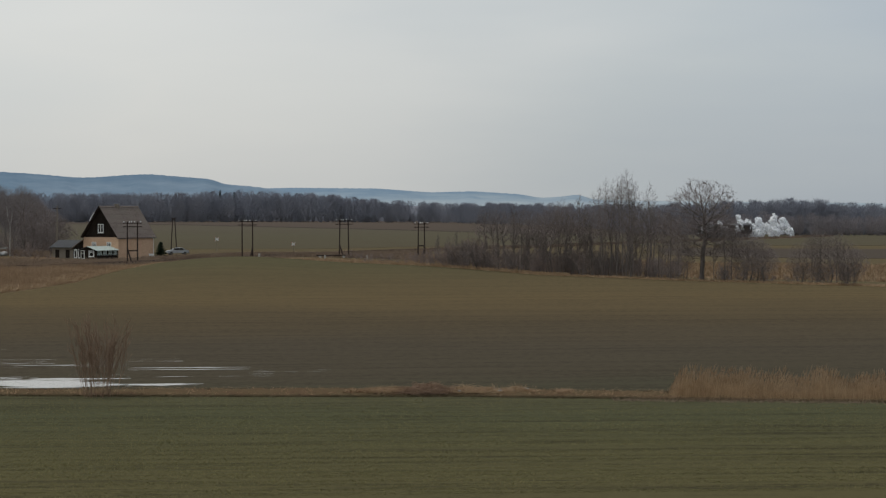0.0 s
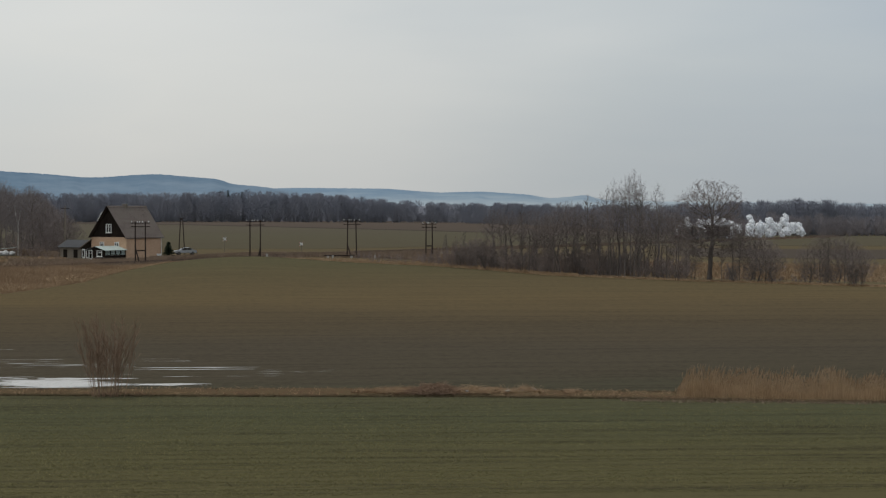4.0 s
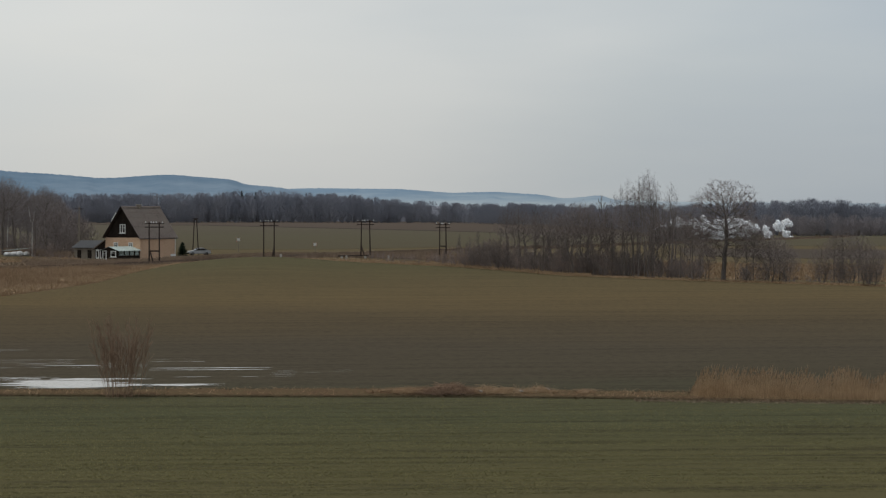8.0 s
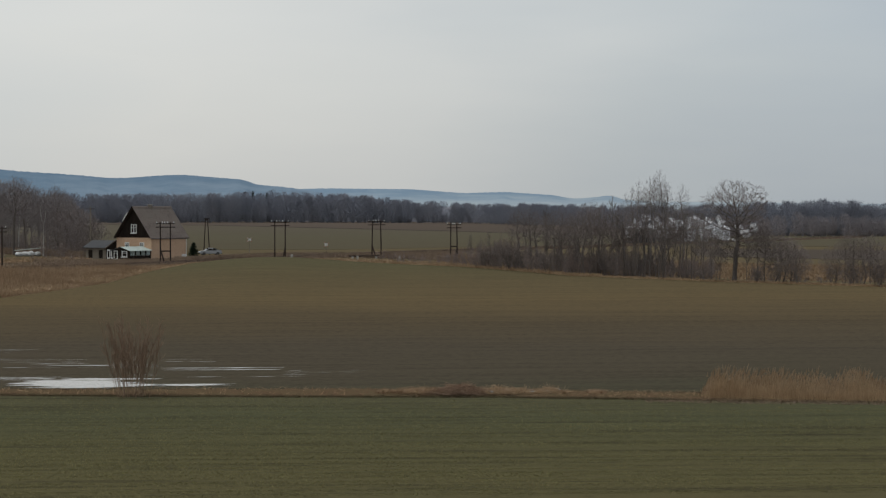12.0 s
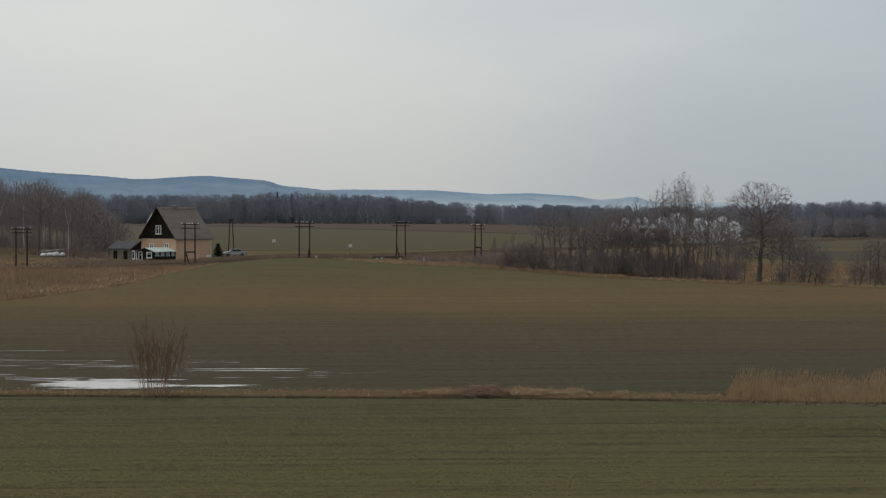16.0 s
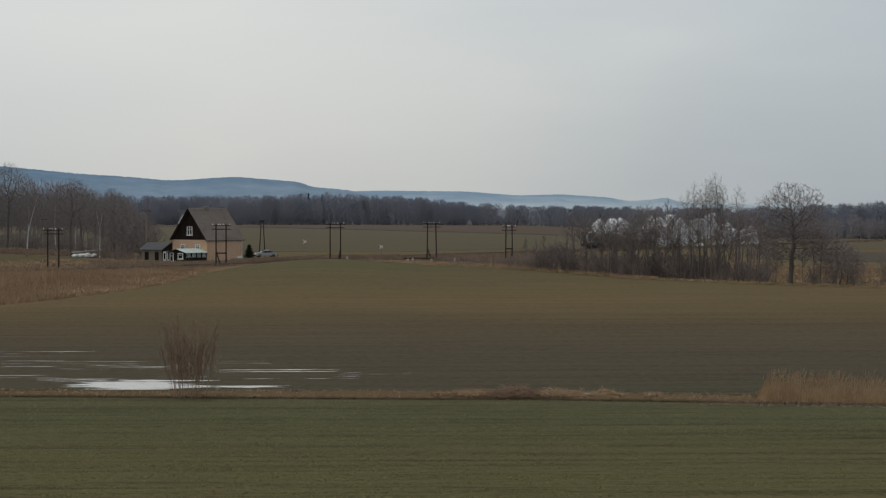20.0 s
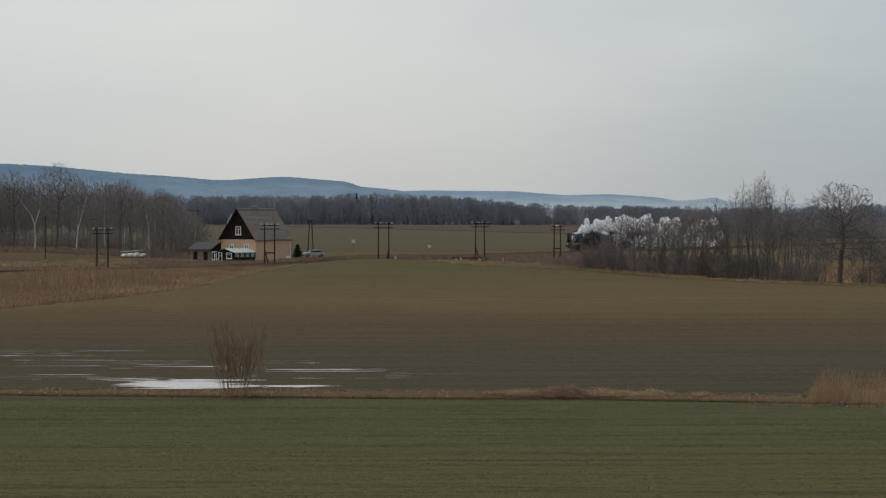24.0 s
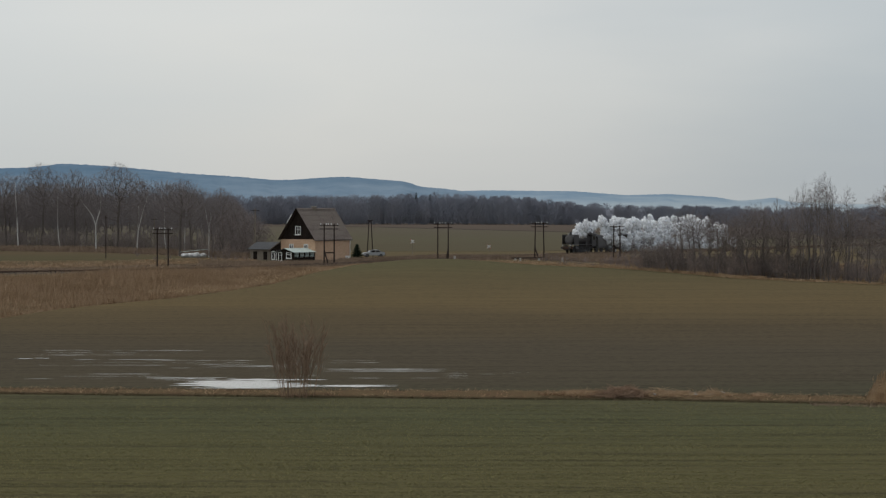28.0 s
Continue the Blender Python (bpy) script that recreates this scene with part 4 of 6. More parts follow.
forked = kit("birch_tree", dict(BIRCH_FORM, fork=0.36, bare=[0.3, 0.15, 0.1], wobble=[0.10, 0.12, 0.14, 0.2]), (45,), BIRCH, GROVE_TWIG, "leafless birch with white bark forking into two arms", limbs=GROVE_BARK)
twins = kit("birch_tree", dict(BIRCH_FORM, fan=0.5), (46,), BIRCH, GROVE_TWIG, "leafless twin-stemmed birch with white bark", 2, 0.9, GROVE_BARK)
poplars = stand("bare_tree", FEATHER, (31, 32, 33), GROVE_BARK, GROVE_TWIG, "tall slender leafless tree rising above the belt")
birches = kit("birch_tree", BIRCH_FORM, (41, 42, 43), BIRCH, GROVE_TWIG, "leafless birch with white trunk at the grove edge", limbs=GROVE_BARK)
domes = stand("bare_tree", BELT_TREE, (61, 62, 63), BARK, TWIG, "leafless tree of the belt beside the field") + stand("bare_tree", BELT_CLUMP, (64, 65), BARK, TWIG, "leafless tree of the belt with several stems")
groves = stand("bare_tree", GROVE_TREE, (51, 52, 53), GROVE_BARK, GROVE_TWIG, "tall leafless tree of the grove beside the house")
crowns = stand("bare_tree", GROVE_CROWN, (55, 56, 57), BARK, GROVE_TWIG, "broad leafless tree rising from the grove")
oaks = stand("bare_tree", BROAD_OAK, (17,), BARK, TWIG, "broad leafless oak standing at the field edge")
used = set()


def plant(pool, i, bearing, dist, height, rz, group="", label="", wide=1.0):
    p = pool[i % len(pool)]
    c = polar(bearing, dist)
    s = height / 10.0
    m = scaled(c.x, c.y, rz, s * wide, s)
    if p.name in used:
        ob = copy_thing(p, m @ Matrix.Diagonal((1 / p.scale.x, 1 / p.scale.y, 1 / p.scale.z, 1)))
    else:
        used.add(p.name)
        p.matrix_basis = m
        ob = p
    if label:
        tagged(ob, label)
    if group:
        tagged(ob, group=group)
    return ob


rt = random.Random(7)
BELT = "trees of the belt along the field"
# the oak and its neighbours
plant(oaks, 0, 10.43, field_edge(10.41) + 3, 12.8, 45, BELT, wide=1.2)
plant(slims, 0, 10.72, field_edge(10.7) + 2, 6.4, 80, BELT)
plant(alders, 0, 10.05, field_edge(10.1) + 2, 6.5, 10, BELT, wide=0.6)
for b, h in ((9.36, 9.2), (9.74, 8.8), (9.9, 6.2), (8.8, 9.2), (6.3, 9.2)):
    plant(domes, rt.randrange(9), b, field_edge(b) + rt.uniform(2, 14), h, rt.uniform(0, 360), BELT)
for b, h in ((7.95, 11.4), (8.12, 12.2), (8.26, 13.2), (8.50, 13.4), (8.72, 14.6), (8.86, 13.2), (9.25, 12.6), (8.40, 12.2), (8.64, 13.8)):
    plant(poplars, rt.randrange(2), b, field_edge(b) + rt.uniform(5, 12), h, rt.uniform(0, 360), BELT)
# the body of the belt
for k in range(22):
    b = 5.35 + 4.4 * ((k + rt.uniform(0, 0.9)) / 22) ** 0.9
    top = float(np.interp(b, [5.3, 5.6, 6.4, 7.4, 8.6, 9.4, 9.7], [8.6, 9.6, 9.8, 9.6, 9.4, 10.4, 8.6]))
    plant(rt.choice((domes, domes, domes, domes, slims)), rt.randrange(9), b, field_edge(b) + rt.uniform(2, 24), top * rt.choice((0.7, 0.85, 0.98, 1.04, 1.1)) * rt.uniform(0.93, 1.05), rt.uniform(0, 360), BELT, wide=rt.uniform(0.9, 1.25))
for k in range(26):
    b = 4.5 + 5.5 * (k + rt.uniform(0, 0.9)) / 26
    plant(shrubs, rt.randrange(9), b, field_edge(b) + rt.uniform(1.5, 16), float(np.interp(b, [4.4, 5.2, 6, 9.9], [2.4, 3.6, 4.2, 3.6])) * rt.uniform(0.4, 1.15), rt.uniform(0, 360), "bushes of the belt", wide=1.1)
for k in range(18):
    b = 4.75 + 5.2 * (k + rt.uniform(0, 0.9)) / 18
    plant(thorns, rt.randrange(9), b, field_edge(b) + rt.uniform(3, 18), rt.uniform(2.4, 4.6), rt.uniform(0, 360), "thorn bushes of the belt", wide=1.25)
for b, h in ((3.92, 2.6), (4.05, 3.0), (4.2, 3.4), (4.35, 3.3), (4.5, 3.6), (4.62, 3.8), (4.72, 3.4), (4.86, 4.2), (5.0, 4.6), (5.12, 4.4), (5.25, 5.0), (5.4, 5.2)):
    plant(shrubs if b < 4.7 else thorns, rt.randrange(9), b, field_edge(b) + rt.uniform(3, 8), h, rt.uniform(0, 360), "thorn bushes of the belt", wide=1.2)
# the thickest, darkest stretch of the belt
for b, h in ((6.95, 9.4), (7.3, 9.8), (6.45, 9.6), (7.7, 9.4)):
    plant(domes, 3 + rt.randrange(2), b, field_edge(b) + rt.uniform(4, 12), h, rt.uniform(0, 360), BELT, wide=1.1)
# slim stems between them
for k in range(12):
    b = 5.5 + 4.2 * (k + rt.uniform(0, 0.9)) / 12
    plant(slims, rt.randrange(9), b, field_edge(b) + rt.uniform(2, 8), rt.uniform(5.5, 8.5), rt.uniform(0, 360), BELT, wide=0.8)
# thin growth where the belt begins, by the line
for k in range(26):
    b = 2.3 + 3.2 * (k + rt.uniform(0, 0.9)) / 26
    far = field_edge(b) + rt.uniform(4, 26)
    if b < 4.2:
        plant(shrubs, rt.randrange(9), b, far, rt.uniform(1.2, 2.4), rt.uniform(0, 360), "lineside bushes")
    else:
        plant(slims, rt.randrange(9), b, far, rt.uniform(3.5, 6.5), rt.uniform(0, 360), BELT)
# beyond the oak
for b, h, w in ((10.95, 7.2, 1), (11.12, 7.4, 0.9), (11.3, 6.8, 1.1), (11.52, 6.4, 1.2), (11.72, 5.8, 1.15), (11.9, 4.6, 1.1), (12.7, 5.2, 1.1), (12.95, 6.4, 1), (13.12, 7.0, 1), (13.3, 6.0, 1.1), (13.5, 6.7, 0.9), (13.7, 5.6, 1.1), (13.88, 4.8, 1.1)):
    plant(domes if w < 1.05 else alders, rt.randrange(9), b, field_edge(b) + rt.uniform(2, 6), h, rt.uniform(0, 360), BELT, wide=w)
for b in (11.0, 11.45, 11.75, 12.65, 13.05, 13.3, 13.6, 13.8):
    plant(thorns, rt.randrange(9), b, field_edge(b) + rt.uniform(1, 6), rt.uniform(2.2, 4.2), rt.uniform(0, 360), "bushes of the belt", wide=1.1)

# twiggy bushes where the belt begins
for b, h in ((4.6, 4.2), (4.74, 5.2), (4.92, 5.0), (5.08, 5.9), (5.25, 5.3), (5.42, 5.9), (5.62, 5.6), (6.1, 4.2), (6.7, 4.0), (7.5, 4.0)):
    plant(shrubs, rt.randrange(9), b, field_edge(b) + rt.uniform(5, 14), h, rt.uniform(0, 360), "bushes of the belt", wide=0.9)

# undergrowth that closes the belt below its crowns
rq = random.Random(5)
for k in range(14):
    b = 6.5 + 2.3 * (k + rq.uniform(0, 0.9)) / 14
    plant(thorns if k % 3 else shrubs, rq.randrange(9), b, field_edge(b) + rq.uniform(8, 24), rq.uniform(3.4, 5.6), rq.uniform(0, 360), "bushes of the belt", wide=1.1)

# the grove beside the house
GROVE = "trees of the grove"
for b, d, h in ((-9.7, 585, 17.5), (-5.95, 545, 13.5), (-8.75, 590, 14), (-6.35, 530, 12)):
    plant(birches, rt.randrange(9), b, d, h, rt.uniform(0, 360), "birches of the grove")
plant(forked, 0, -7.94, 552, 17.5, 0, "birches of the grove")
plant(forked, 0, -5.38, 484, 12.6, 115, "birches of the grove")
plant(twins, 0, -7.03, 540, 15.5, 75, "birches of the grove")
for b, d, h, w in ((-7.47, 556, 19.6, 1.15), (-6.04, 500, 15.6, 1.15), (-5.05, 492, 13.5, 0.9), (-8.45, 590, 19, 1), (-9.2, 610, 20.5, 1), (-9.95, 615, 18.5, 1.1), (-5.75, 520, 14, 1)):
    plant(crowns, rt.randrange(9), b, d, h, rt.uniform(0, 360), GROVE, wide=w)
for k in range(62):
    b = -11.2 + 6.6 * (k + rt.uniform(0, 0.9)) / 62
    d = float(np.interp(b, [-11, -8, -6, -4.6], [620, 590, 540, 500])) + rt.uniform(5, 90)
    leafy = rt.random() < 0.75
    plant(groves if leafy else crowns, rt.randrange(9), b, d, rt.uniform(11, 18) * (1 if leafy else 0.8) * float(np.interp(b, [-11, -5.2, -4.6], [1.0, 0.9, 0.62])), rt.uniform(0, 360), GROVE, wide=rt.uniform(0.8, 1.1))
for k in range(34):
    b = -10.6 + 6.3 * (k + rt.uniform(0, 0.9)) / 34
    d = float(np.interp(b, [-11, -8, -6, -4.3], [605, 570, 515, 480])) + rt.uniform(0, 20)
    plant(thorns, rt.randrange(9), b, d, rt.uniform(2.0, 4.2), rt.uniform(0, 360), "bushes of the grove", wide=1.2)

# dark growth behind the outbuilding
for b, d, h in ((-4.75, 486, 11), (-4.55, 492, 10), (-4.4, 484, 8.5), (-4.2, 496, 7.5), (-4.62, 480, 6), (-5.05, 484, 9)):
    plant(alders, rt.randrange(9), b, d, h, rt.uniform(0, 360), "trees behind the outbuilding", wide=1.15)
for b in (-5.3, -5.1, -4.9, -4.7, -4.5, -4.3, -4.12):
    plant(shrubs, rt.randrange(9), b, rt.uniform(474, 484), rt.uniform(2.5, 4.5), rt.uniform(0, 360), "bushes behind the outbuilding", wide=1.3)

# the willow bush in the wet corner
willow_spec = dict(SHRUB, kids=[7, 4, 2], girth=0.0025, least=0.0011, fan=0.75, tilt=0.05, rise=[0.0, 0.04, 0.04, 0.03], steps=[7, 4, 3, 1], wobble=[0.04, 0.09, 0.12, 0.12], angle=[20, 28, 34], ratio=[0.40, 0.5, 0.55], bare=[0.26, 0.1, 0.1])
willow = bare_tree("willow_bush", 4.35, willow_spec, 71, WILLOW, WILLOW_TWIG, "leafless brown willow bush with many upright rods at the ditch", 40, 0.88)
willow.matrix_basis = Matrix.Translation(polar(-3.38, 124.2, 0.05))


# low growth in the yard
for b, d, h in ((-5.25, 452, 1.6), (-5.0, 450, 1.9), (-4.75, 455, 1.5), (-4.5, 452, 1.3), (-5.6, 456, 1.2), (-6.3, 470, 1.3), (-7.0, 490, 1.6), (-6.6, 455, 1.0)):
    plant(shrubs, rt.randrange(9), b, d, h, rt.uniform(0, 360), "bushes in the yard", wide=1.3)
# patterns that found no place are not kept
for pool in (alders, slims, shrubs, thorns, forked, twins, poplars, birches, domes, groves, crowns, oaks):
    for p in pool:
        if p.name not in used:
            for q in list(p.children):
                bpy.data.objects.remove(q)
            bpy.data.objects.remove(p)


# far woods, too many to count
def far_wood(name, b0, b1, near, deep, count, top, seed, label, twigs=170, trunks=True, material=FAR_TWIG, low=0.18):
    rng = np.random.default_rng(seed)
    segs = []
    for k in range(count):
        b = rng.uniform(b0, b1)
        d = near(b) + rng.uniform(0, 1) ** 1.5 * deep
        h = top(b) * rng.uniform(0.78, 1.06)
        x, y = d * math.tan(radians(b)), d
        n = twigs
        w = h * rng.uniform(0.2, 0.3)
        z = h * (low + (0.98 - low) * rng.beta(1.6 if low > 0.1 else 1.0, 1.3, n))
        rad = w * np.sqrt(np.clip(1 - ((z / h - 0.55) / 0.47) ** 2, 0.02, 1))
        a = rng.uniform(0, math.tau, n)
        q = np.sqrt(rng.uniform(0, 1, n)) * rad
        px, py = x + np.cos(a) * q, y + np.sin(a) * q
        ln = h * rng.uniform(0.05, 0.13, n)
        out = 0.6
        t = np.full(n, max(0.045, 0.00008 * d))
        segs.append(np.column_stack([px, py, z, px + np.cos(a) * ln * out * rng.uniform(0, 1, n), py + np.sin(a) * ln * out * rng.uniform(0, 1, n), z + ln * 0.8, t, t * 0.4]))
        if trunks:
            segs.append(np.array([[x, y, 0, x + rng.normal(0, 0.3), y, h * 0.8, h * 0.006, h * 0.003]]))
    v, f = slivers(np.concatenate(segs), rng)
    return tagged(new(name, mesh_of(name, v, f, material)), label, "woods", kind="stuff")


def wood_edge(b):
    return float(np.interp(b, [-12, -5, 0, 4, 7, 9, 20], [1380, 1480, 1500, 1420, 1150, 800, 770]))


def wood_top(b):
    return float(np.interp(b, [-12, -4, -1.5, 0, 2.2, 2.6, 4.5, 6, 8, 10, 12.3, 15], [16.5, 17, 17, 18.5, 16, 13.5, 11.0, 10.5, 9.6, 9.8, 11.2, 9.2])) * (1 + 0.07 * noise.noise((b * 4, 0, 1)) + 0.05 * noise.noise((b * 15, 2, 1)))


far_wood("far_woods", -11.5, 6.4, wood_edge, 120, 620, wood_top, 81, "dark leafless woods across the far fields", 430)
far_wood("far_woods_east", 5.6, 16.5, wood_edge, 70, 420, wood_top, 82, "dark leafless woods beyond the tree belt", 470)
# added row of paler twigs, standing in for haze before the eastern woods
far_wood("young_wood", 9.6, 16.5, lambda b: wood_edge(b) - 16, 14, 130, lambda b: (0.62 + 0.14 * noise.noise((b * 3, 4, 1))) * wood_top(b), 88, "added greyish-brown twigs along the edge of the woods, paler to stand in for haze", 420, False, HAZE_TWIG, 0.0)
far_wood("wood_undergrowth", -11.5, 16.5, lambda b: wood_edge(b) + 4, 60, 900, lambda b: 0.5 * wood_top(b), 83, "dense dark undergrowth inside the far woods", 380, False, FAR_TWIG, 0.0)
far_wood("grove_thicket", -11.6, -4.35, lambda b: float(np.interp(b, [-11, -8, -6, -4.3], [660, 630, 580, 530])), 70, 120,
         lambda b: float(np.interp(b, [-11, -6, -5, -4.3], [17, 15.5, 12, 7])), 84, "brown leafless thicket deep in the grove", 380, True, GROVE_TWIG)
far_wood("grove_undergrowth", -11.6, -4.35, lambda b: float(np.interp(b, [-11, -8, -6, -4.3], [625, 590, 545, 500])), 60, 300,
         lambda b: 4.0, 85, "low brown undergrowth at the grove's edge", 160, False, TWIG, 0.0)
far_wood("belt_undergrowth", 5.0, 9.95, lambda b: field_edge(b) + 9, 28, 110, lambda b: 2.4 + 1.3 * noise.noise((b * 5, 3, 3)), 86, "brown tangle of undergrowth inside the belt", 130, False, TWIG, 0.0)
far_wood("belt_end_undergrowth", 10.8, 13.95, lambda b: field_edge(b) + 3, 14, 46, lambda b: (2.2 if b < 11.9 or b > 12.55 else 0.8) + 0.5 * noise.noise((b * 5, 3, 3)), 87, "brown tangle of undergrowth round the last bushes", 60, False, TWIG, 0.0)
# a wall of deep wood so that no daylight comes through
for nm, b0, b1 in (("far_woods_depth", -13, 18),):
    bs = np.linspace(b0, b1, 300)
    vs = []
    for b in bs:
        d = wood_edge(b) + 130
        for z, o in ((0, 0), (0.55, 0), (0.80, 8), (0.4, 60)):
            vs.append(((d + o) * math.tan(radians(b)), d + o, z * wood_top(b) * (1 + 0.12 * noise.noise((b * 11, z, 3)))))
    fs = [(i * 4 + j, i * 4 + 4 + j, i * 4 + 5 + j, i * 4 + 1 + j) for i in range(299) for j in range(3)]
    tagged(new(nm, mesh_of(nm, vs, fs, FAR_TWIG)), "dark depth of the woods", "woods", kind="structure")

# spruces that stand out of the woods
for b, h in ((-0.80, 19.2), (-0.62, 19.8), (-0.30, 18.8)):
    c = polar(b, wood_edge(b) + 45)
    sp = empty("spruce_tree", Matrix.Translation(c), "dark evergreen spruce at the wood's edge", "tree", "spruces")
    part("trunk", rodded((0, 0, 0), (0, 0, h), 0.25, 0.04, 6), BARK, sp)
    rng = np.random.default_rng(int(h * 10))
    n = 420
    z = h * rng.uniform(0.12, 0.99, n)
    a = rng.uniform(0, math.tau, n)
    ln = (h - z) * 0.24 * rng.uniform(0.6, 1.1, n) + 0.3
    s = np.column_stack([np.zeros(n), np.zeros(n), z, np.cos(a) * ln, np.sin(a) * ln, z - ln * 0.25, np.full(n, 0.28), np.full(n, 0.06)])
    v, f = prisms(s)
    part_mesh("crown", mesh_of("crown", v, f, EVERGREEN), sp)

# ---------------------------------------------------------------- railway
HEAD = Vector((24.9, 510.0, 0))
WAY = Vector((0.526, 0.851, 0)).normalized()


def line_at(s):
    """A place on the railway and its direction; s metres back from where the engine stands at the end."""
    if s >= 0:
        return HEAD + WAY * s, WAY
    length = 176.0
    u = min(-s / length, 1.0)
    end, tb = Vector((-64.5, 362, 0)), Vector((-0.856, -0.517, 0))
    ta = -WAY
    k = 165.0
    h00, h10, h01, h11 = 2 * u**3 - 3 * u**2 + 1, u**3 - 2 * u**2 + u, -2 * u**3 + 3 * u**2, u**3 - u**2
    p = HEAD * h00 + ta * (k * h10) + end * h01 + tb * (k * h11)
    g = HEAD * (6 * u * u - 6 * u) + ta * k * (3 * u * u - 4 * u + 1) + end * (6 * u - 6 * u * u) + tb * k * (3 * u * u - 2 * u)
    g.normalize()
    if -s > length:
        p = end + tb.normalized() * (-s - length)
        g = tb.normalized()
    return p, -g


def swept(name, profile, s0, s1, step, material, closed=False):
    ss = np.arange(s0, s1 + step, step)
    vs = []
    for s in ss:
        p, d = line_at(float(s))
        nrm = Vector((-d.y, d.x, 0))
        for a, z in profile:
            q = p + nrm * a
            vs.append((q.x, q.y, z))
    k = len(profile)
    js = range(k if closed else k - 1)
    fs = [(i * k + j, i * k + (j + 1) % k, (i + 1) * k + (j + 1) % k, (i + 1) * k + j) for i in range(len(ss) - 1) for j in js]
    return mesh_of(name, vs, fs, material)


RAIL_TOP = 0.45
track = empty("railway_track", ORIGIN, "single railway track on a low dark ballast bed", "railway", kind="structure")
part_mesh("ballast_bed", swept("ballast_bed", [(-2.4, 0.0), (-1.7, 0.20), (1.7, 0.20), (2.4, 0.0)], -330, 300, 5, BALLAST), track)
for side in (-0.75, 0.75):
    part_mesh("rail", swept("rail", [(side - 0.035, 0.29), (side - 0.035, RAIL_TOP), (side + 0.035, RAIL_TOP), (side + 0.035, 0.29)], -330, 300, 5, RUST, True), track)
sv, sf = [], []
for k in range(520):
    p, d = line_at(-325 + 1.2 * k)
    nrm = Vector((-d.y, d.x, 0))
    o = len(sv)
    for z in (0.17, 0.30):
        for a, b in ((-1.3, -0.12), (1.3, -0.12), (1.3, 0.12), (-1.3, 0.12)):
            q = p + nrm * a + d * b
            sv.append((q.x, q.y, z))
    sf += [(o + 4, o + 5, o + 6, o + 7), (o, o + 1, o + 5, o + 4), (o + 1, o + 2, o + 6, o + 5), (o + 2, o + 3, o + 7, o + 6), (o + 3, o, o + 4, o + 7)]
sleepers = part_mesh("sleepers", mesh_of("sleepers", sv, sf, TARRED), track)
tagged(sleepers, kind="stuff")


# weeds along the line
wr = np.random.default_rng(19)
wxy = []
for k in range(17000):
    p, d = line_at(float(wr.uniform(-150, 280)))
    nrm = Vector((d.y, -d.x, 0)) if d.y > 0 else Vector((-d.y, d.x, 0))
    q = p + nrm * (2.6 + 4.5 * wr.uniform() ** 1.5)
    wxy.append((q.x, q.y))
blades("line_weeds", np.array(wxy), 0.0, 0.75, 0.05, 0.3, WEEDS, "withered weeds beside the ballast", "grass", 20)


# telegraph poles, two posts each
def telegraph(bearing, dist, height, gap, rz, lean=0.0, strut=0, brace=True):
    c = polar(bearing, dist)
    ob = empty("telegraph_pole", Matrix.Translation(c) @ pose(0, 0, 0, 0, 0, rz), "twin-post dark timber telegraph pole with white insulators", "telegraph pole", "telegraph poles")
    for sgn in (-1, 1):
        part("post", rodded((sgn * gap / 2, 0, -0.3), (sgn * gap / 2 * (1 - lean), 0, height), 0.135, 0.10), TARRED, ob)
    for k, z in enumerate((height - 0.25, height - 0.85)):
        arm = part("crossarm", boxed(-gap / 2 - 0.75, -0.19, z - 0.07, gap / 2 + 0.75, -0.07, z + 0.07), TARRED, ob)
        for x in (-gap / 2 - 0.6, -gap / 2 + 0.35, -0.15, gap / 2 - 0.5, gap / 2 + 0.55)[:5 if k == 0 else 0]:
            bm = bmesh.new()
            rod(bm, (x, -0.13, z + 0.07), (x, -0.13, z + 0.2), 0.02, 0.02, 6)
            rod(bm, (x, -0.13, z + 0.15), (x, -0.13, z + 0.34), 0.085, 0.06, 8)
            part("insulator", bm, PORCELAIN, arm, "white porcelain insulator")
    if brace:
        part("brace", boxed(-gap / 2, -0.08, 1.95, gap / 2, 0.08, 2.17), TARRED, ob)
    if strut:
        part("strut", rodded((strut * 1.3 * gap / 2 + (0.9 if strut < 0 else -0.9), -1.2, -0.2), (strut * gap / 2, 0, height * 0.36), 0.13, 0.11), TARRED, ob)
    return ob


telegraph(-6.43, 400, 6.4, 1.75, 8, brace=False)
telegraph(-2.62, 422, 6.95, 1.7, 8, strut=-1)
telegraph(0.0, 450, 7.0, 1.9, 8, strut=1, brace=False)
telegraph(2.22, 466, 7.0, 1.8, 8, lean=0.15, strut=-1, brace=False)
telegraph(4.0, 467, 6.4, 1.3, 8, lean=0.12, strut=1)
c = polar(-1.68, 492)
apole = empty("power_pole", Matrix.Translation(c), "dark timber power pole with two leaning legs", "power pole")
part("leg", rodded((-0.6, 0, -0.2), (-0.2, 0, 7.2), 0.11, 0.09), TARRED, apole)
part("leg", rodded((0.6, 0, -0.2), (0.2, 0, 7.2), 0.11, 0.09), TARRED, apole)
part("cap", boxed(-0.3, -0.1, 6.9, 0.3, 0.1, 7.1), TARRED, apole)
part("crossarm", boxed(-0.55, -0.16, 7.15, 0.55, -0.04, 7.28), TARRED, apole)
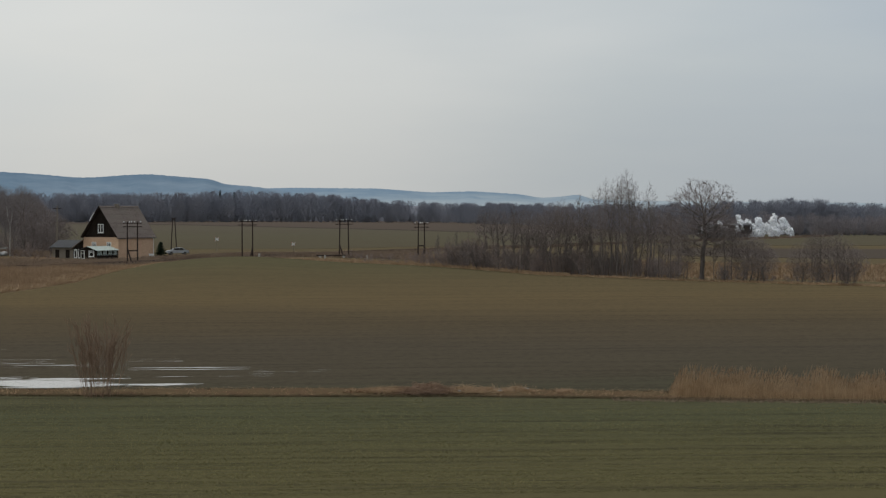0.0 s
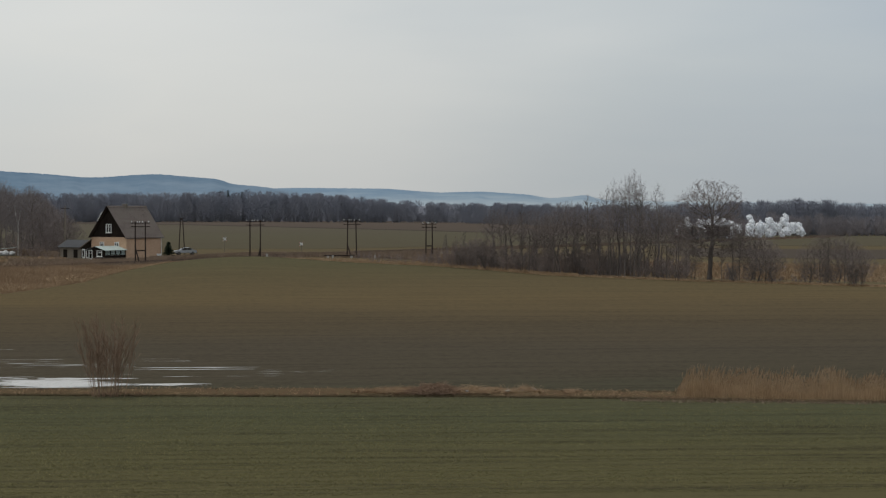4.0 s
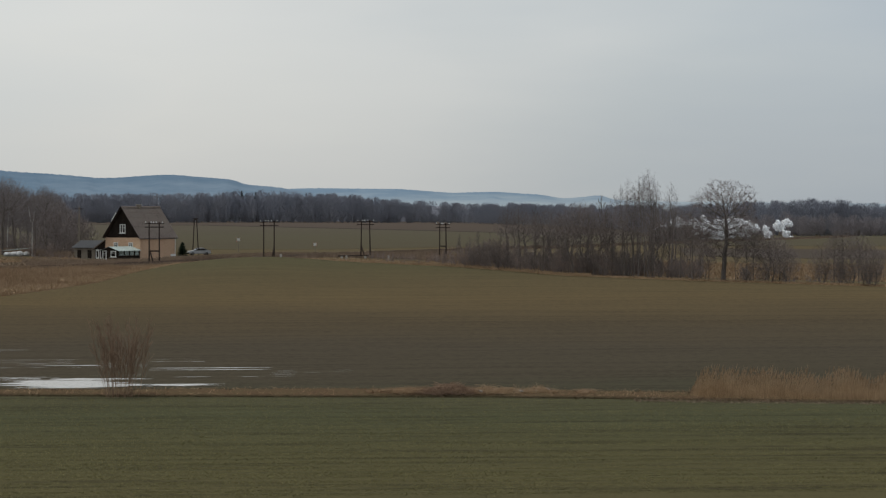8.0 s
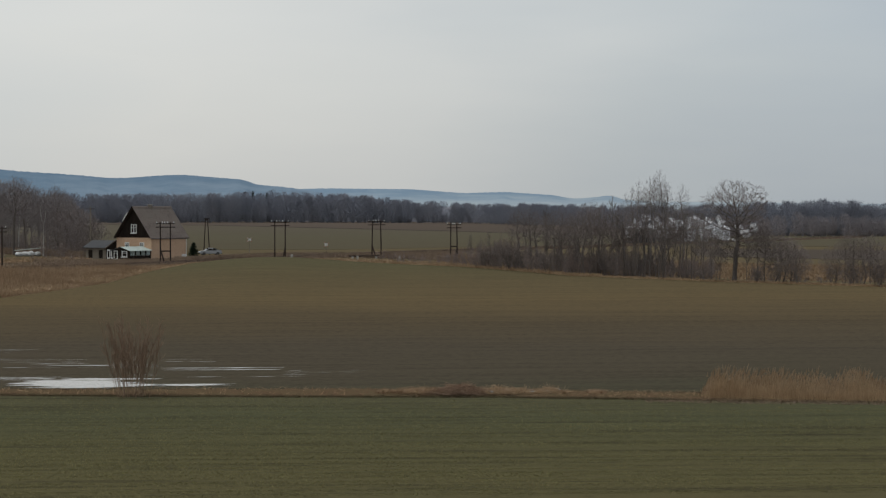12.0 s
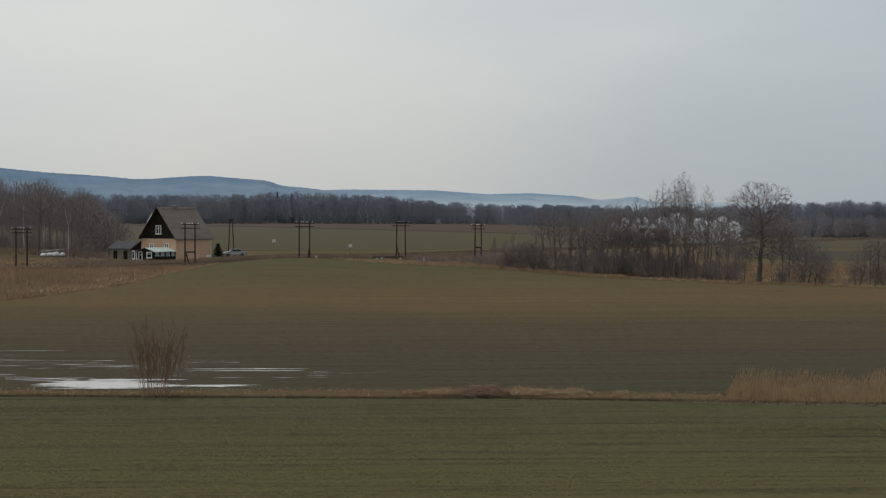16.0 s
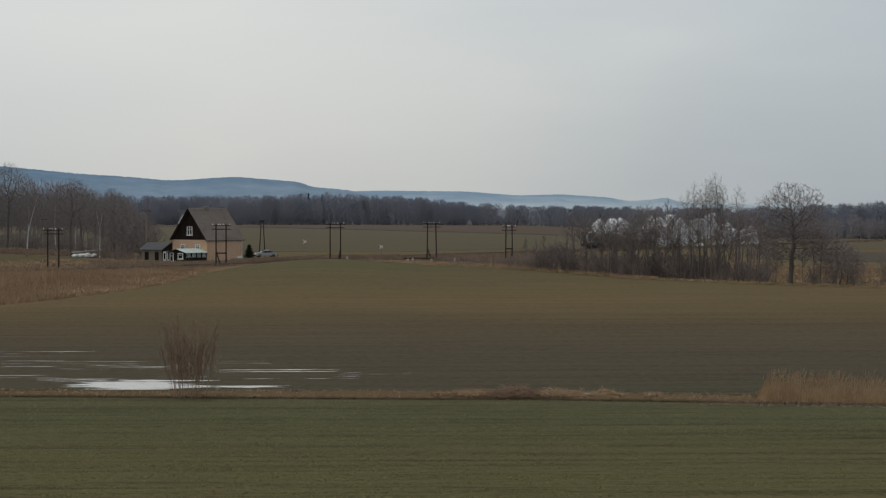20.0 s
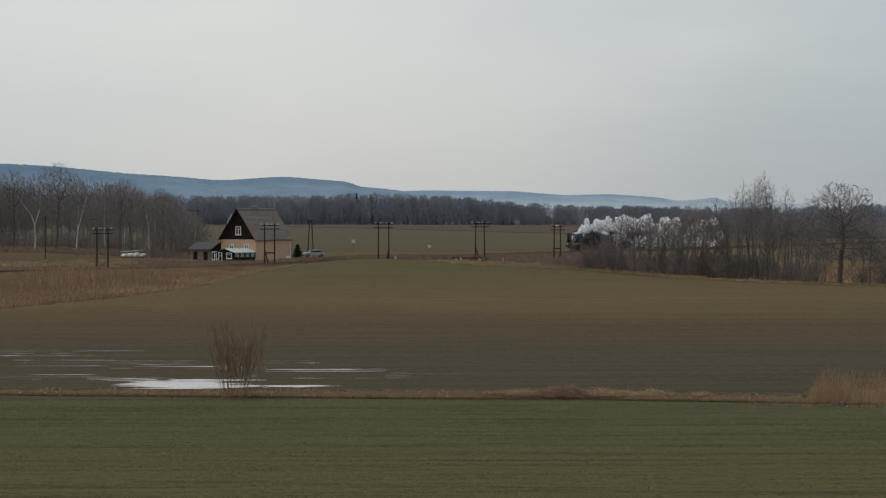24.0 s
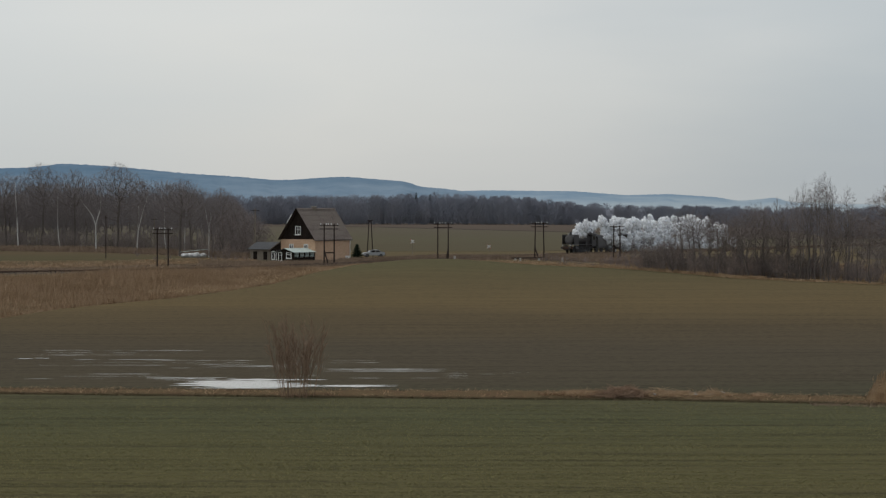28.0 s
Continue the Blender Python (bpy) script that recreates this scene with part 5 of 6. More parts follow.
for b, d, h in ((-4.32, 470, 9.6), (-6.62, 560, 7.6)):
    c = polar(b, d)
    pp = empty("concrete_pole", Matrix.Translation(c), "slim grey concrete pole", "power pole")
    part("shaft", rodded((0, 0, -0.2), (0, 0, h), 0.16, 0.10), STONE, pp)
    part("crossarm", boxed(-0.8, -0.06, h - 0.5, 0.8, 0.06, h - 0.38), TARRED, pp)


c = polar(-7.72, 478)
slim_pole = empty("timber_pole", Matrix.Translation(c), "slim brown timber pole on the meadow", "pole")
part("shaft", rodded((0, 0, -0.2), (0, 0, 8.2), 0.10, 0.07), TARRED, slim_pole)
part("crossarm", boxed(-0.35, -0.05, 7.7, 0.35, 0.05, 7.8), TARRED, slim_pole)


# a barrier beam lying by the track
beam = empty("barrier_beam", Matrix.Translation(polar(1.94, 458)) @ pose(0, 0, 0, 0, 0, 6), "dark timber beam resting on two short blocks beside the line", "beam")
part("pole", rodded((-2.9, 0, 0.46), (2.9, 0, 0.50), 0.13, 0.11), TARRED, beam)
for x in (-2.2, 2.2):
    part("block", boxed(x - 0.2, -0.2, -0.05, x + 0.2, 0.2, 0.37, bevel=0.03), CONCRETE, beam)


# crossing signs and marker stones
def cross_sign(bearing, dist, height, size, rz):
    ob = empty("crossing_sign", Matrix.Translation(polar(bearing, dist)) @ pose(0, 0, 0, 0, 0, rz), "white and red railway crossing sign on a thin post", "sign", "crossing signs")
    part("post", rodded((0, 0, -0.1), (0, 0, height), 0.05, 0.05), STONE, ob)
    for a in (42, -42):
        off = -0.06 if a > 0 else -0.1
        arm = part("board", boxed(-size / 2, off - 0.015, -0.085, size / 2, off + 0.015, 0.085), WHITE, ob, "", pose(0, 0, height - 0.3, 0, a, 0))
        for s in (-1, 1):
            part("tip", boxed(s * size / 2 - 0.07, off - 0.02, -0.087, s * size / 2 + 0.002, off + 0.02, 0.087), RED, arm, "red board tip")
    return ob


cross_sign(-0.70, 520, 3.0, 1.1, 14)
cross_sign(1.06, 516, 2.0, 0.95, -14)
for b, d, h, w in ((0.27, 448, 1.0, 0.42), (1.78, 442, 0.8, 0.36), (2.75, 448, 0.7, 0.35)):
    ob = part("marker_stone", boxed(-w / 2, -w / 2, -0.1, w / 2, w / 2, h, bevel=0.06), CONCRETE, None, "", Matrix.Translation(polar(b, d)))
    tagged(ob, "pale concrete marker stone beside the line", "marker stone", "marker stones")

# ---------------------------------------------------------------- house
HOUSE = pose(-23.2, 452, 0, 0, 0, 55)
house = empty("house", HOUSE, "old cottage with apricot plaster, dark boarded gable and steep brown roof", "house")
L_, W_, EAVE, RIDGE = 10.5, 8.0, 3.95, 9.35


def wall_y(name, y0, y1, x0, x1, z0, z1, holes, material, parent):
    """A wall along x with openings (a0, a1, b0, b1) cut through it."""
    bm = bmesh.new()
    xs = sorted({x0, x1, *[h[0] for h in holes], *[h[1] for h in holes]})
    zs = sorted({z0, z1, *[h[2] for h in holes], *[h[3] for h in holes]})
    for i in range(len(xs) - 1):
        for j in range(len(zs) - 1):
            cx, cz = (xs[i] + xs[i + 1]) / 2, (zs[j] + zs[j + 1]) / 2
            if not any(h[0] < cx < h[1] and h[2] < cz < h[3] for h in holes):
                box(bm, xs[i], y0, zs[j], xs[i + 1], y1, zs[j + 1])
    bmesh.ops.remove_doubles(bm, verts=bm.verts, dist=0.001)
    return part(name, bm, material, parent)


def swap(ob):
    """Turns a wall built along x so that it runs along y."""
    ob.data.transform(Matrix(((0, 1, 0, 0), (1, 0, 0, 0), (0, 0, 1, 0), (0, 0, 0, 1))))
    ob.data.flip_normals()
    return ob


def house_window(parent, plane, a, z, w, h, bars=2, name="window"):
    """A white window; plane 'x' looks out of the gable, 'y' out of the long wall."""
    win = new(name)
    win.parent = parent
    t = ORIGIN if plane == "y" else pose(0, 0, 0, 0, 0, -90)
    win.matrix_basis = Matrix.Translation((a, -0.02, z) if plane == "y" else (-0.02, a, z)) @ t
    for x0, x1, z0, z1 in ((-w / 2, w / 2, h - 0.13, h), (-w / 2, w / 2, 0, 0.13), (-w / 2, -w / 2 + 0.13, 0.13, h - 0.13), (w / 2 - 0.13, w / 2, 0.13, h - 0.13)):
        part("frame", boxed(x0, -0.06, z0, x1, 0.06, z1), WHITE, win)
    for k in range(1, bars):
        x = -w / 2 + w * k / bars
        part("mullion", boxed(x - 0.06, -0.05, 0.13, x + 0.06, 0.05, h - 0.13), WHITE, win)
    part("transom", boxed(-w / 2 + 0.13, -0.04, h * 0.62, w / 2 - 0.13, 0.04, h * 0.62 + 0.08), WHITE, win)
    part("pane", boxed(-w / 2 + 0.1, 0.02, 0.1, w / 2 - 0.1, 0.03, h - 0.1), GLASS, win)
    part("sill", boxed(-w / 2 - 0.1, -0.16, -0.07, w / 2 + 0.1, 0.06, 0), WHITE, win)
    return win


wall_y("wall", 0, 0.35, 0, L_, 0, EAVE, [], PLASTER, house)
wall_y("wall", W_ - 0.35, W_, 0, L_, 0, EAVE, [], PLASTER, house)
swap(wall_y("wall", 0, 0.35, 0.35, W_ - 0.35, 0, EAVE, [(1.65, 2.65, 2.1, 3.1), (5.05, 6.05, 2.1, 3.1)], PLASTER, house))
swap(wall_y("wall", L_ - 0.35, L_, 0.35, W_ - 0.35, 0, EAVE, [], PLASTER, house))
house_window(house, "x", 2.15, 2.1, 1.0, 1.0)
house_window(house, "x", 5.55, 2.1, 1.0, 1.0)
# boarded gables, board by board
slope = (RIDGE - EAVE) / (W_ / 2)
for gx in (0.02, L_ - 0.14):
    bw = 0.25
    for k in range(int(W_ / bw)):
        y0 = k * bw
        ym = y0 + bw / 2
        top = EAVE + slope * min(ym, W_ - ym)
        cut = gx < 1 and 3.35 < ym < 4.65
        pieces = [(EAVE - 0.05, top)] if not cut else [(EAVE - 0.05, 4.75), (6.35, top)]
        for z0, z1 in pieces:
            if z1 - z0 > 0.05:
                part("board", boxed(gx, y0 + 0.012, z0, gx + 0.10 + 0.02 * (k % 2), y0 + bw - 0.012, z1 - 0.05), BOARDS, house)
house_window(house, "x", 4.0, 4.75, 1.25, 1.6, 2)
# roof slopes with courses of tiles
for sgn in (-1, 1):
    roof = new("roof_slope")
    roof.parent = house
    run = W_ / 2 + 0.12
    rise = slope * run
    ln = math.hypot(run, rise)
    ang = math.degrees(math.atan2(rise, run))
    roof.matrix_basis = (Matrix.Translation((-0.55, W_ / 2, RIDGE + 0.12)) @ pose(0, 0, 0, 0, 0, 0) @ pose(0, 0, 0, -sgn * ang if sgn > 0 else ang, 0, 0))
    part("deck", boxed(0, 0 if sgn > 0 else -ln, -0.10, L_ + 1.1, ln if sgn > 0 else 0, -0.02), TARRED, roof)
    courses = 24
    for k in range(courses):
        a, b = ln * k / courses, ln * (k + 1) / courses + 0.05
        y0, y1 = (a, b) if sgn > 0 else (-b, -a)
        bm = bmesh.new()
        lift = 0.05
        hi, lo = (0.005, 0.005 + lift)
        zs = (hi, lo) if sgn > 0 else (lo, hi)
        vs = [bm.verts.new(p) for p in ((0, y0, -0.02), (L_ + 1.1, y0, -0.02), (L_ + 1.1, y1, -0.02), (0, y1, -0.02),
                                        (0, y0, zs[0]), (L_ + 1.1, y0, zs[0]), (L_ + 1.1, y1, zs[1]), (0, y1, zs[1]))]
        for f in ((0, 3, 2, 1), (4, 5, 6, 7), (0, 1, 5, 4), (1, 2, 6, 5), (2, 3, 7, 6), (3, 0, 4, 7)):
            bm.faces.new([vs[i] for i in f])
        part("tile_course", bm, TILES, roof)
part("ridge_cap", prism([(W_ / 2 - 0.2, RIDGE + 0.06), (W_ / 2, RIDGE + 0.30), (W_ / 2 + 0.2, RIDGE + 0.06)], "x", -0.58, L_ + 0.58), TILES, house)
part("bargeboard", prism([(W_ / 2, RIDGE + 0.08), (W_ + 0.14, EAVE - 0.12), (W_ + 0.14, EAVE + 0.12), (W_ / 2, RIDGE + 0.33)], "x", -0.64, -0.56), BOARDS, house)
part("verge_flashing", prism([(5.0, 8.35), (6.1, 6.8), (6.1, 7.02), (5.0, 8.57)], "x", -0.68, -0.40), WHITE, house, "short white strip along the verge")
part("bargeboard", prism([(W_ / 2, RIDGE + 0.08), (-0.14, EAVE - 0.12), (-0.14, EAVE + 0.10), (W_ / 2, RIDGE + 0.29)], "x", -0.64, -0.56), BOARDS, house)
part("gutter", rodded((-0.5, -0.22, EAVE - 0.20), (L_ + 0.5, -0.22, EAVE - 0.20), 0.07), GREYIRON, house)
part("downpipe", rodded((L_ - 0.25, -0.1, 0), (L_ - 0.25, -0.1, EAVE - 0.15), 0.06), WHITE, house)
chim = part("chimney", boxed(4.4, W_ / 2 - 0.3, RIDGE - 0.4, 5.1, W_ / 2 + 0.3, RIDGE + 0.55), STONE, house, "short grey chimney on the ridge")
part("chimney_cap", boxed(4.32, W_ / 2 - 0.38, RIDGE + 0.55, 5.18, W_ / 2 + 0.38, RIDGE + 0.65), CONCRETE, chim)
part("plinth_patch", boxed(L_ - 1.5, -0.03, 0, L_ + 0.03, 0.0, 0.85), WHITE, house, "bare whitewashed patch on the wall")
# lean-to behind the gable
lean = empty("lean_to", HOUSE, "dark boarded lean-to against the cottage", "lean-to")
part("body", prism([(W_ + 0.02, 0), (W_ + 2.5, 0), (W_ + 2.5, 1.9), (W_ + 0.02, 3.4)], "x", 0.1, 7.0), BOARDS, lean)
part("roof", prism([(W_ + 0.02, 3.42), (W_ + 2.9, 1.68), (W_ + 2.9, 1.82), (W_ + 0.02, 3.58)], "x", -0.25, 7.2), TILES, lean)
for y in (W_ + 0.5, W_ + 1.5):
    part("door", boxed(0.02, y, 0.05, 0.09, y + 0.75, 1.75), WHITE, lean, "white plank door")
    part("pane", boxed(0.0, y + 0.17, 0.3, 0.02, y + 0.58, 1.5), GLASS, lean)
# low veranda before the gable
ver = empty("veranda", HOUSE, "low dark timber veranda with white frames and pale sheet roof", "veranda")
vx0, vy0, vy1 = -6.2, 0.1, 3.9
for k in range(12):
    x = vx0 + (0.02 - vx0) * k / 12
    part("board", boxed(x + 0.02, vy0, 0, x + 0.49, vy0 + 0.08, 0.75), BOARDS, ver)
for x in (vx0, -4.6, -3.1, -1.6, -0.2):
    part("post", boxed(x, vy0 - 0.02, 0, x + 0.12, vy0 + 0.1, 1.72), BOARDS, ver)
for x0, x1 in ((-6.0, -4.7), (-4.4, -3.2), (-2.9, -1.7), (-1.4, -0.3)):
    part("pane", boxed(x0, vy0 + 0.03, 0.78, x1, vy0 + 0.05, 1.64), GLASS, ver)
    for k in range(4):
        xa = x0 + (x1 - x0 - 0.4) * k / 3
        part("lattice", prism([(xa, 0.80), (xa + 0.1, 0.80), (xa + 0.4, 1.62), (xa + 0.3, 1.62)], "y", vy0 - 0.03, vy0 + 0.0), SHEET, ver)
        part("lattice", prism([(xa + 0.3, 0.80), (xa + 0.4, 0.80), (xa + 0.1, 1.62), (xa, 1.62)], "y", vy0 - 0.06, vy0 - 0.032), SHEET, ver)
part("end_wall", boxed(vx0, vy0 + 0.1, 0, vx0 + 0.1, vy1, 1.72), BOARDS, ver)
part("gable", prism([(vy0, 1.72), (vy1, 1.72), ((vy0 + vy1) / 2, 2.30)], "x", vx0, vx0 + 0.1), BOARDS, ver)
part("back_wall", boxed(vx0 + 0.1, vy1 - 0.1, 0, 0, vy1, 1.72), BOARDS, ver)
house_window(ver, "x", 1.2, 0.55, 1.2, 1.1, 1).location.x = vx0 - 0.03
house_window(ver, "x", 3.2, 0.1, 0.85, 1.6, 1, "glazed_door").location.x = vx0 - 0.03
for sgn in (-1, 1):
    ym = (vy0 + vy1) / 2
    prof = [(ym, 2.34), (ym + sgn * 2.25, 1.62), (ym + sgn * 2.25, 1.69), (ym, 2.42)]
    part("roof_sheet", prism(prof, "x", vx0 - 0.35, 0.0), SHEET if sgn < 0 else FELT, ver)
# outbuilding
shed = empty("outbuilding", HOUSE, "low grey rendered outbuilding with a dark felt roof", "shed")
part("wall", boxed(1.2, W_ + 2.7, 0, 5.5, W_ + 8.2, 2.15), STONE, shed)
part("gable", prism([(1.2, 2.15), (5.5, 2.15), (3.35, 3.2)], "y", W_ + 2.7, W_ + 8.2), STONE, shed)
for sgn in (-1, 1):
    part("roof", prism([(3.35, 3.24), (3.35 + sgn * 2.65, 1.96), (3.35 + sgn * 2.65, 2.06), (3.35, 3.36)], "y", W_ + 2.4, W_ + 8.5), FELT, shed)
for y in (W_ + 4.2, W_ + 6.6):
    part("doorway", boxed(1.14, y, 0.1, 1.2, y + 0.9, 1.6), BOARDS, shed, "dark doorway")
# the small fir beside the cottage
c = polar(-1.98, 470)
fir = empty("small_fir", Matrix.Translation(c), "small dark green fir beside the cottage", "tree")
part("trunk", rodded((0, 0, 0), (0, 0, 2.9), 0.08, 0.02, 6), BARK, fir)
rng = np.random.default_rng(5)
z = rng.uniform(0.3, 2.85, 380)
a = rng.uniform(0, math.tau, 380)
ln = (3.4 - z) * 0.42 * rng.uniform(0.5, 1.1, 380) + 0.1
v, f = prisms(np.column_stack([0 * z, 0 * z, z, np.cos(a) * ln, np.sin(a) * ln, z - 0.1 * ln, 0 * z + 0.07, 0 * z + 0.02]))
part_mesh("crown", mesh_of("crown", v, f, EVERGREEN), fir)


blades("yard_weeds", between(([(-5.6, 404), (-4.2, 412), (-3.0, 424), (-2.0, 440)], [(-5.6, 450), (-4.2, 440), (-3.0, 442), (-2.0, 452)]), 9000, 35), 0.0, 0.6, 0.05, 0.5, WEEDS,
       "brown weeds and dead stalks before the cottage", "grass", 36)


blades("track_weeds", between(([(-12, 352), (-8.85, 362), (-6.28, 380), (-3.9, 404), (-2.4, 424)], [(-12, 386), (-8.85, 398), (-6.28, 420), (-3.9, 436), (-2.4, 440)]), 16000, 47), 0.0, 0.40, 0.04, 0.9, WEEDS,
       "dark brown weeds along the track", "grass", 48)
# covered stacks in the yard
yard = empty("covered_stack", Matrix.Translation(polar(-5.72, 486)) @ pose(0, 0, 0, 0, 0, 8) @ Matrix.Diagonal((0.9, 0.9, 0.9, 1)), "slumped white wrapped bales under a low sloping roof", "stack")
for k in range(4):
    bm = bmesh.new()
    bmesh.ops.create_icosphere(bm, subdivisions=3, radius=1, matrix=Matrix.Translation((-1.9 + k * 1.25, 0, 0.45)) @ Matrix.Diagonal((0.95, 0.95, 0.50 + 0.08 * (k % 3), 1)))
    for vv in bm.verts:
        vv.co += Vector((0.10, 0.10, 0.16)) * noise.noise(vv.co * 1.7) + Vector((0, -0.10, 0.0)) * noise.noise(vv.co * 4)
        vv.co.z = max(vv.co.z, -0.05)
    part("wrapped_bale", bm, TARP, yard)
part("roof", prism([(-2.9, 1.15), (3.6, 1.75), (3.6, 1.85), (-2.9, 1.25)], "y", 0.2, 1.8), SHEET, yard)
for x, h in ((-2.7, 1.15), (3.3, 1.7)):
    for y in (0.3, 1.6):
        part("post", rodded((x, y, -0.1), (x, y, h), 0.06), TARRED, yard)


# ---------------------------------------------------------------- car
def build_car(m):
    car = empty("car", m, "silver-white saloon car parked on the field road", "car")
    prof = [(-2.2, 0.35), (-2.22, 0.72), (-1.95, 0.86), (-1.05, 0.95), (-0.35, 1.42), (0.75, 1.44), (1.45, 1.02), (2.1, 0.96), (2.2, 0.7), (2.18, 0.35)]
    bm = prism(prof, "y", -0.83, 0.83)
    bmesh.ops.bevel(bm, geom=bm.edges[:], offset=0.07, segments=2, affect="EDGES")
    part("body", bm, CARPAINT, car)
    for y in (-0.84, 0.82):
        part("side_window", prism([(-0.95, 0.97), (-0.33, 1.34), (0.18, 1.36), (0.18, 0.97)], "y", y, y + 0.02), GLASS, car)
        part("side_window", prism([(0.26, 0.97), (0.26, 1.36), (0.72, 1.36), (1.28, 1.0)], "y", y, y + 0.02), GLASS, car)
    part("windscreen", prism([(-1.03, 0.99), (-0.40, 1.41), (-0.43, 1.43), (-1.06, 1.01)], "y", -0.7, 0.7), GLASS, car)
    part("rear_window", prism([(0.82, 1.41), (1.40, 1.06), (1.43, 1.08), (0.85, 1.44)], "y", -0.7, 0.7), GLASS, car)
    part("bumper", boxed(-2.28, -0.8, 0.32, -2.12, 0.8, 0.52, bevel=0.04), RUBBER, car)
    part("bumper", boxed(2.12, -0.8, 0.32, 2.26, 0.8, 0.52, bevel=0.04), RUBBER, car)
    for y in (-0.6, 0.6):
        part("headlight", boxed(-2.26, y - 0.16, 0.6, -2.14, y + 0.16, 0.74, bevel=0.03), LAMPGLASS, car)
        part("tail_light", boxed(2.12, y - 0.15, 0.66, 2.22, y + 0.15, 0.84, bevel=0.03), RED, car)
    for x in (-1.38, 1.35):
        for y in (-0.86, 0.68):
            wh = part("wheel", rodded((x, y, 0.31), (x, y + 0.18, 0.31), 0.31, 0.31, 18), RUBBER, car)
            part("rim", rodded((x, y - 0.01, 0.31), (x, y + 0.19, 0.31), 0.18, 0.18, 12), GREYIRON, wh)
    return car


build_car(Matrix.Translation(polar(-1.60, 488, 0.05)) @ pose(0, 0, 0, 0, 0, 14))

# ---------------------------------------------------------------- brush heap and litter on the bank
heap = empty("brush_heap", Matrix.Translation(polar(4.14, 123.9)), "dark heap of cut brushwood on the ditch bank", "brush heap")
rng = np.random.default_rng(44)
n = 1500
ang = rng.uniform(0, math.tau, n)
rr = np.sqrt(rng.uniform(0, 1, n))
x, y = np.cos(ang) * rr * 1.35, np.sin(ang) * rr * 0.9
z = 0.2 + (1 - rr**1.5) * 0.48 * rng.uniform(0.1, 1, n)
dx, dy, dz = rng.normal(0, 0.35, n), rng.normal(0, 0.25, n), rng.normal(0, 0.10, n)
v, f = prisms(np.column_stack([x, y, z, x + dx, y + dy, np.maximum(z + dz, 0.05), 0 * x + 0.016, 0 * x + 0.006]))
part_mesh("brushwood", mesh_of("twigs", v, f, WILLOW), heap)
bm = bmesh.new()
bmesh.ops.create_icosphere(bm, subdivisions=3, radius=1, matrix=Matrix.Diagonal((1.1, 0.7, 0.30, 1)))
for vv in bm.verts:
    vv.co *= 1 + 0.25 * noise.noise(vv.co * 2.5)
part("core", bm, BANK, heap)
rl = random.Random(3)
for k in range(26):
    b = rl.uniform(4.8, 6.5)
    s = rl.uniform(0.03, 0.075)
    bm = bmesh.new()
    bmesh.ops.create_icosphere(bm, subdivisions=2, radius=s, matrix=Matrix.Diagonal((1.5, 1, 0.7, 1)))
    for vv in bm.verts:
        vv.co *= 1 + 0.4 * noise.noise(vv.co * 9 + Vector((k, 0, 0)))
    ob = part("field_stone", bm, CONCRETE if k % 2 else STONE, None, "", Matrix.Translation(polar(b, rl.uniform(123.2, 124.8), 0.30)))
    tagged(ob, "pale stone cleared onto the ditch bank", "stone", "stones on the bank")
for b, d, w, h in ((5.0, 123.8, 1.1, 0.35), (5.55, 123.6, 1.3, 0.3), (6.2, 123.6, 0.9, 0.35), (3.2, 124.2, 1.2, 0.25)):
    n = 500
    ang, rr = rng.uniform(0, math.tau, n), np.sqrt(rng.uniform(0, 1, n))
    x, y = np.cos(ang) * rr * w, np.sin(ang) * rr * 0.6
    z = 0.2 + (1 - rr) * h * rng.uniform(0.2, 1, n)
    v, f = prisms(np.column_stack([x, y, z, x + rng.normal(0, 0.25, n), y, np.maximum(z + rng.normal(0, 0.12, n), 0.05), 0 * x + 0.014, 0 * x + 0.005]))
    ob = new("grass_tussock", mesh_of("grass_tussock", v, f, STRAW))
    ob.matrix_basis = Matrix.Translation(polar(b, d))
    tagged(ob, "tussock of dead grass and twigs on the bank", "tussock", "tussocks on the bank", "stuff")

# ---------------------------------------------------------------- steam train (x forward, front buffer beam at x = 0, z from the rail head)
RUN = [(0.0, 187.0), (3.5, 166.0), (7.0, 145.0), (11.0, 120.0), (15.0, 95.0), (18.0, 75.0), (20.0, 60.5), (22.0, 45.0), (23.5, 33.5), (25.5, 18.0), (26.5, 10.5), (28.0, 1.0)]
HEADING = math.degrees(math.atan2(-WAY.y, -WAY.x))


def gone(t):
    """How far back from its last place the engine's front is at t seconds."""
    if t <= 0:
        return 187.0 - 5.9 * t
    ts, ss = zip(*RUN)
    return float(np.interp(t, ts, ss))


def train_pose(t, back=0.0):
    p = HEAD + WAY * (gone(t) + back)
    return pose(p.x, p.y, RAIL_TOP, 0, 0, HEADING)


rolling = []   # (thing, metres behind the front)
turning = []   # (wheelset, radius, local place)
rods_ = []     # (rod, crank radius, local place, wheel radius)


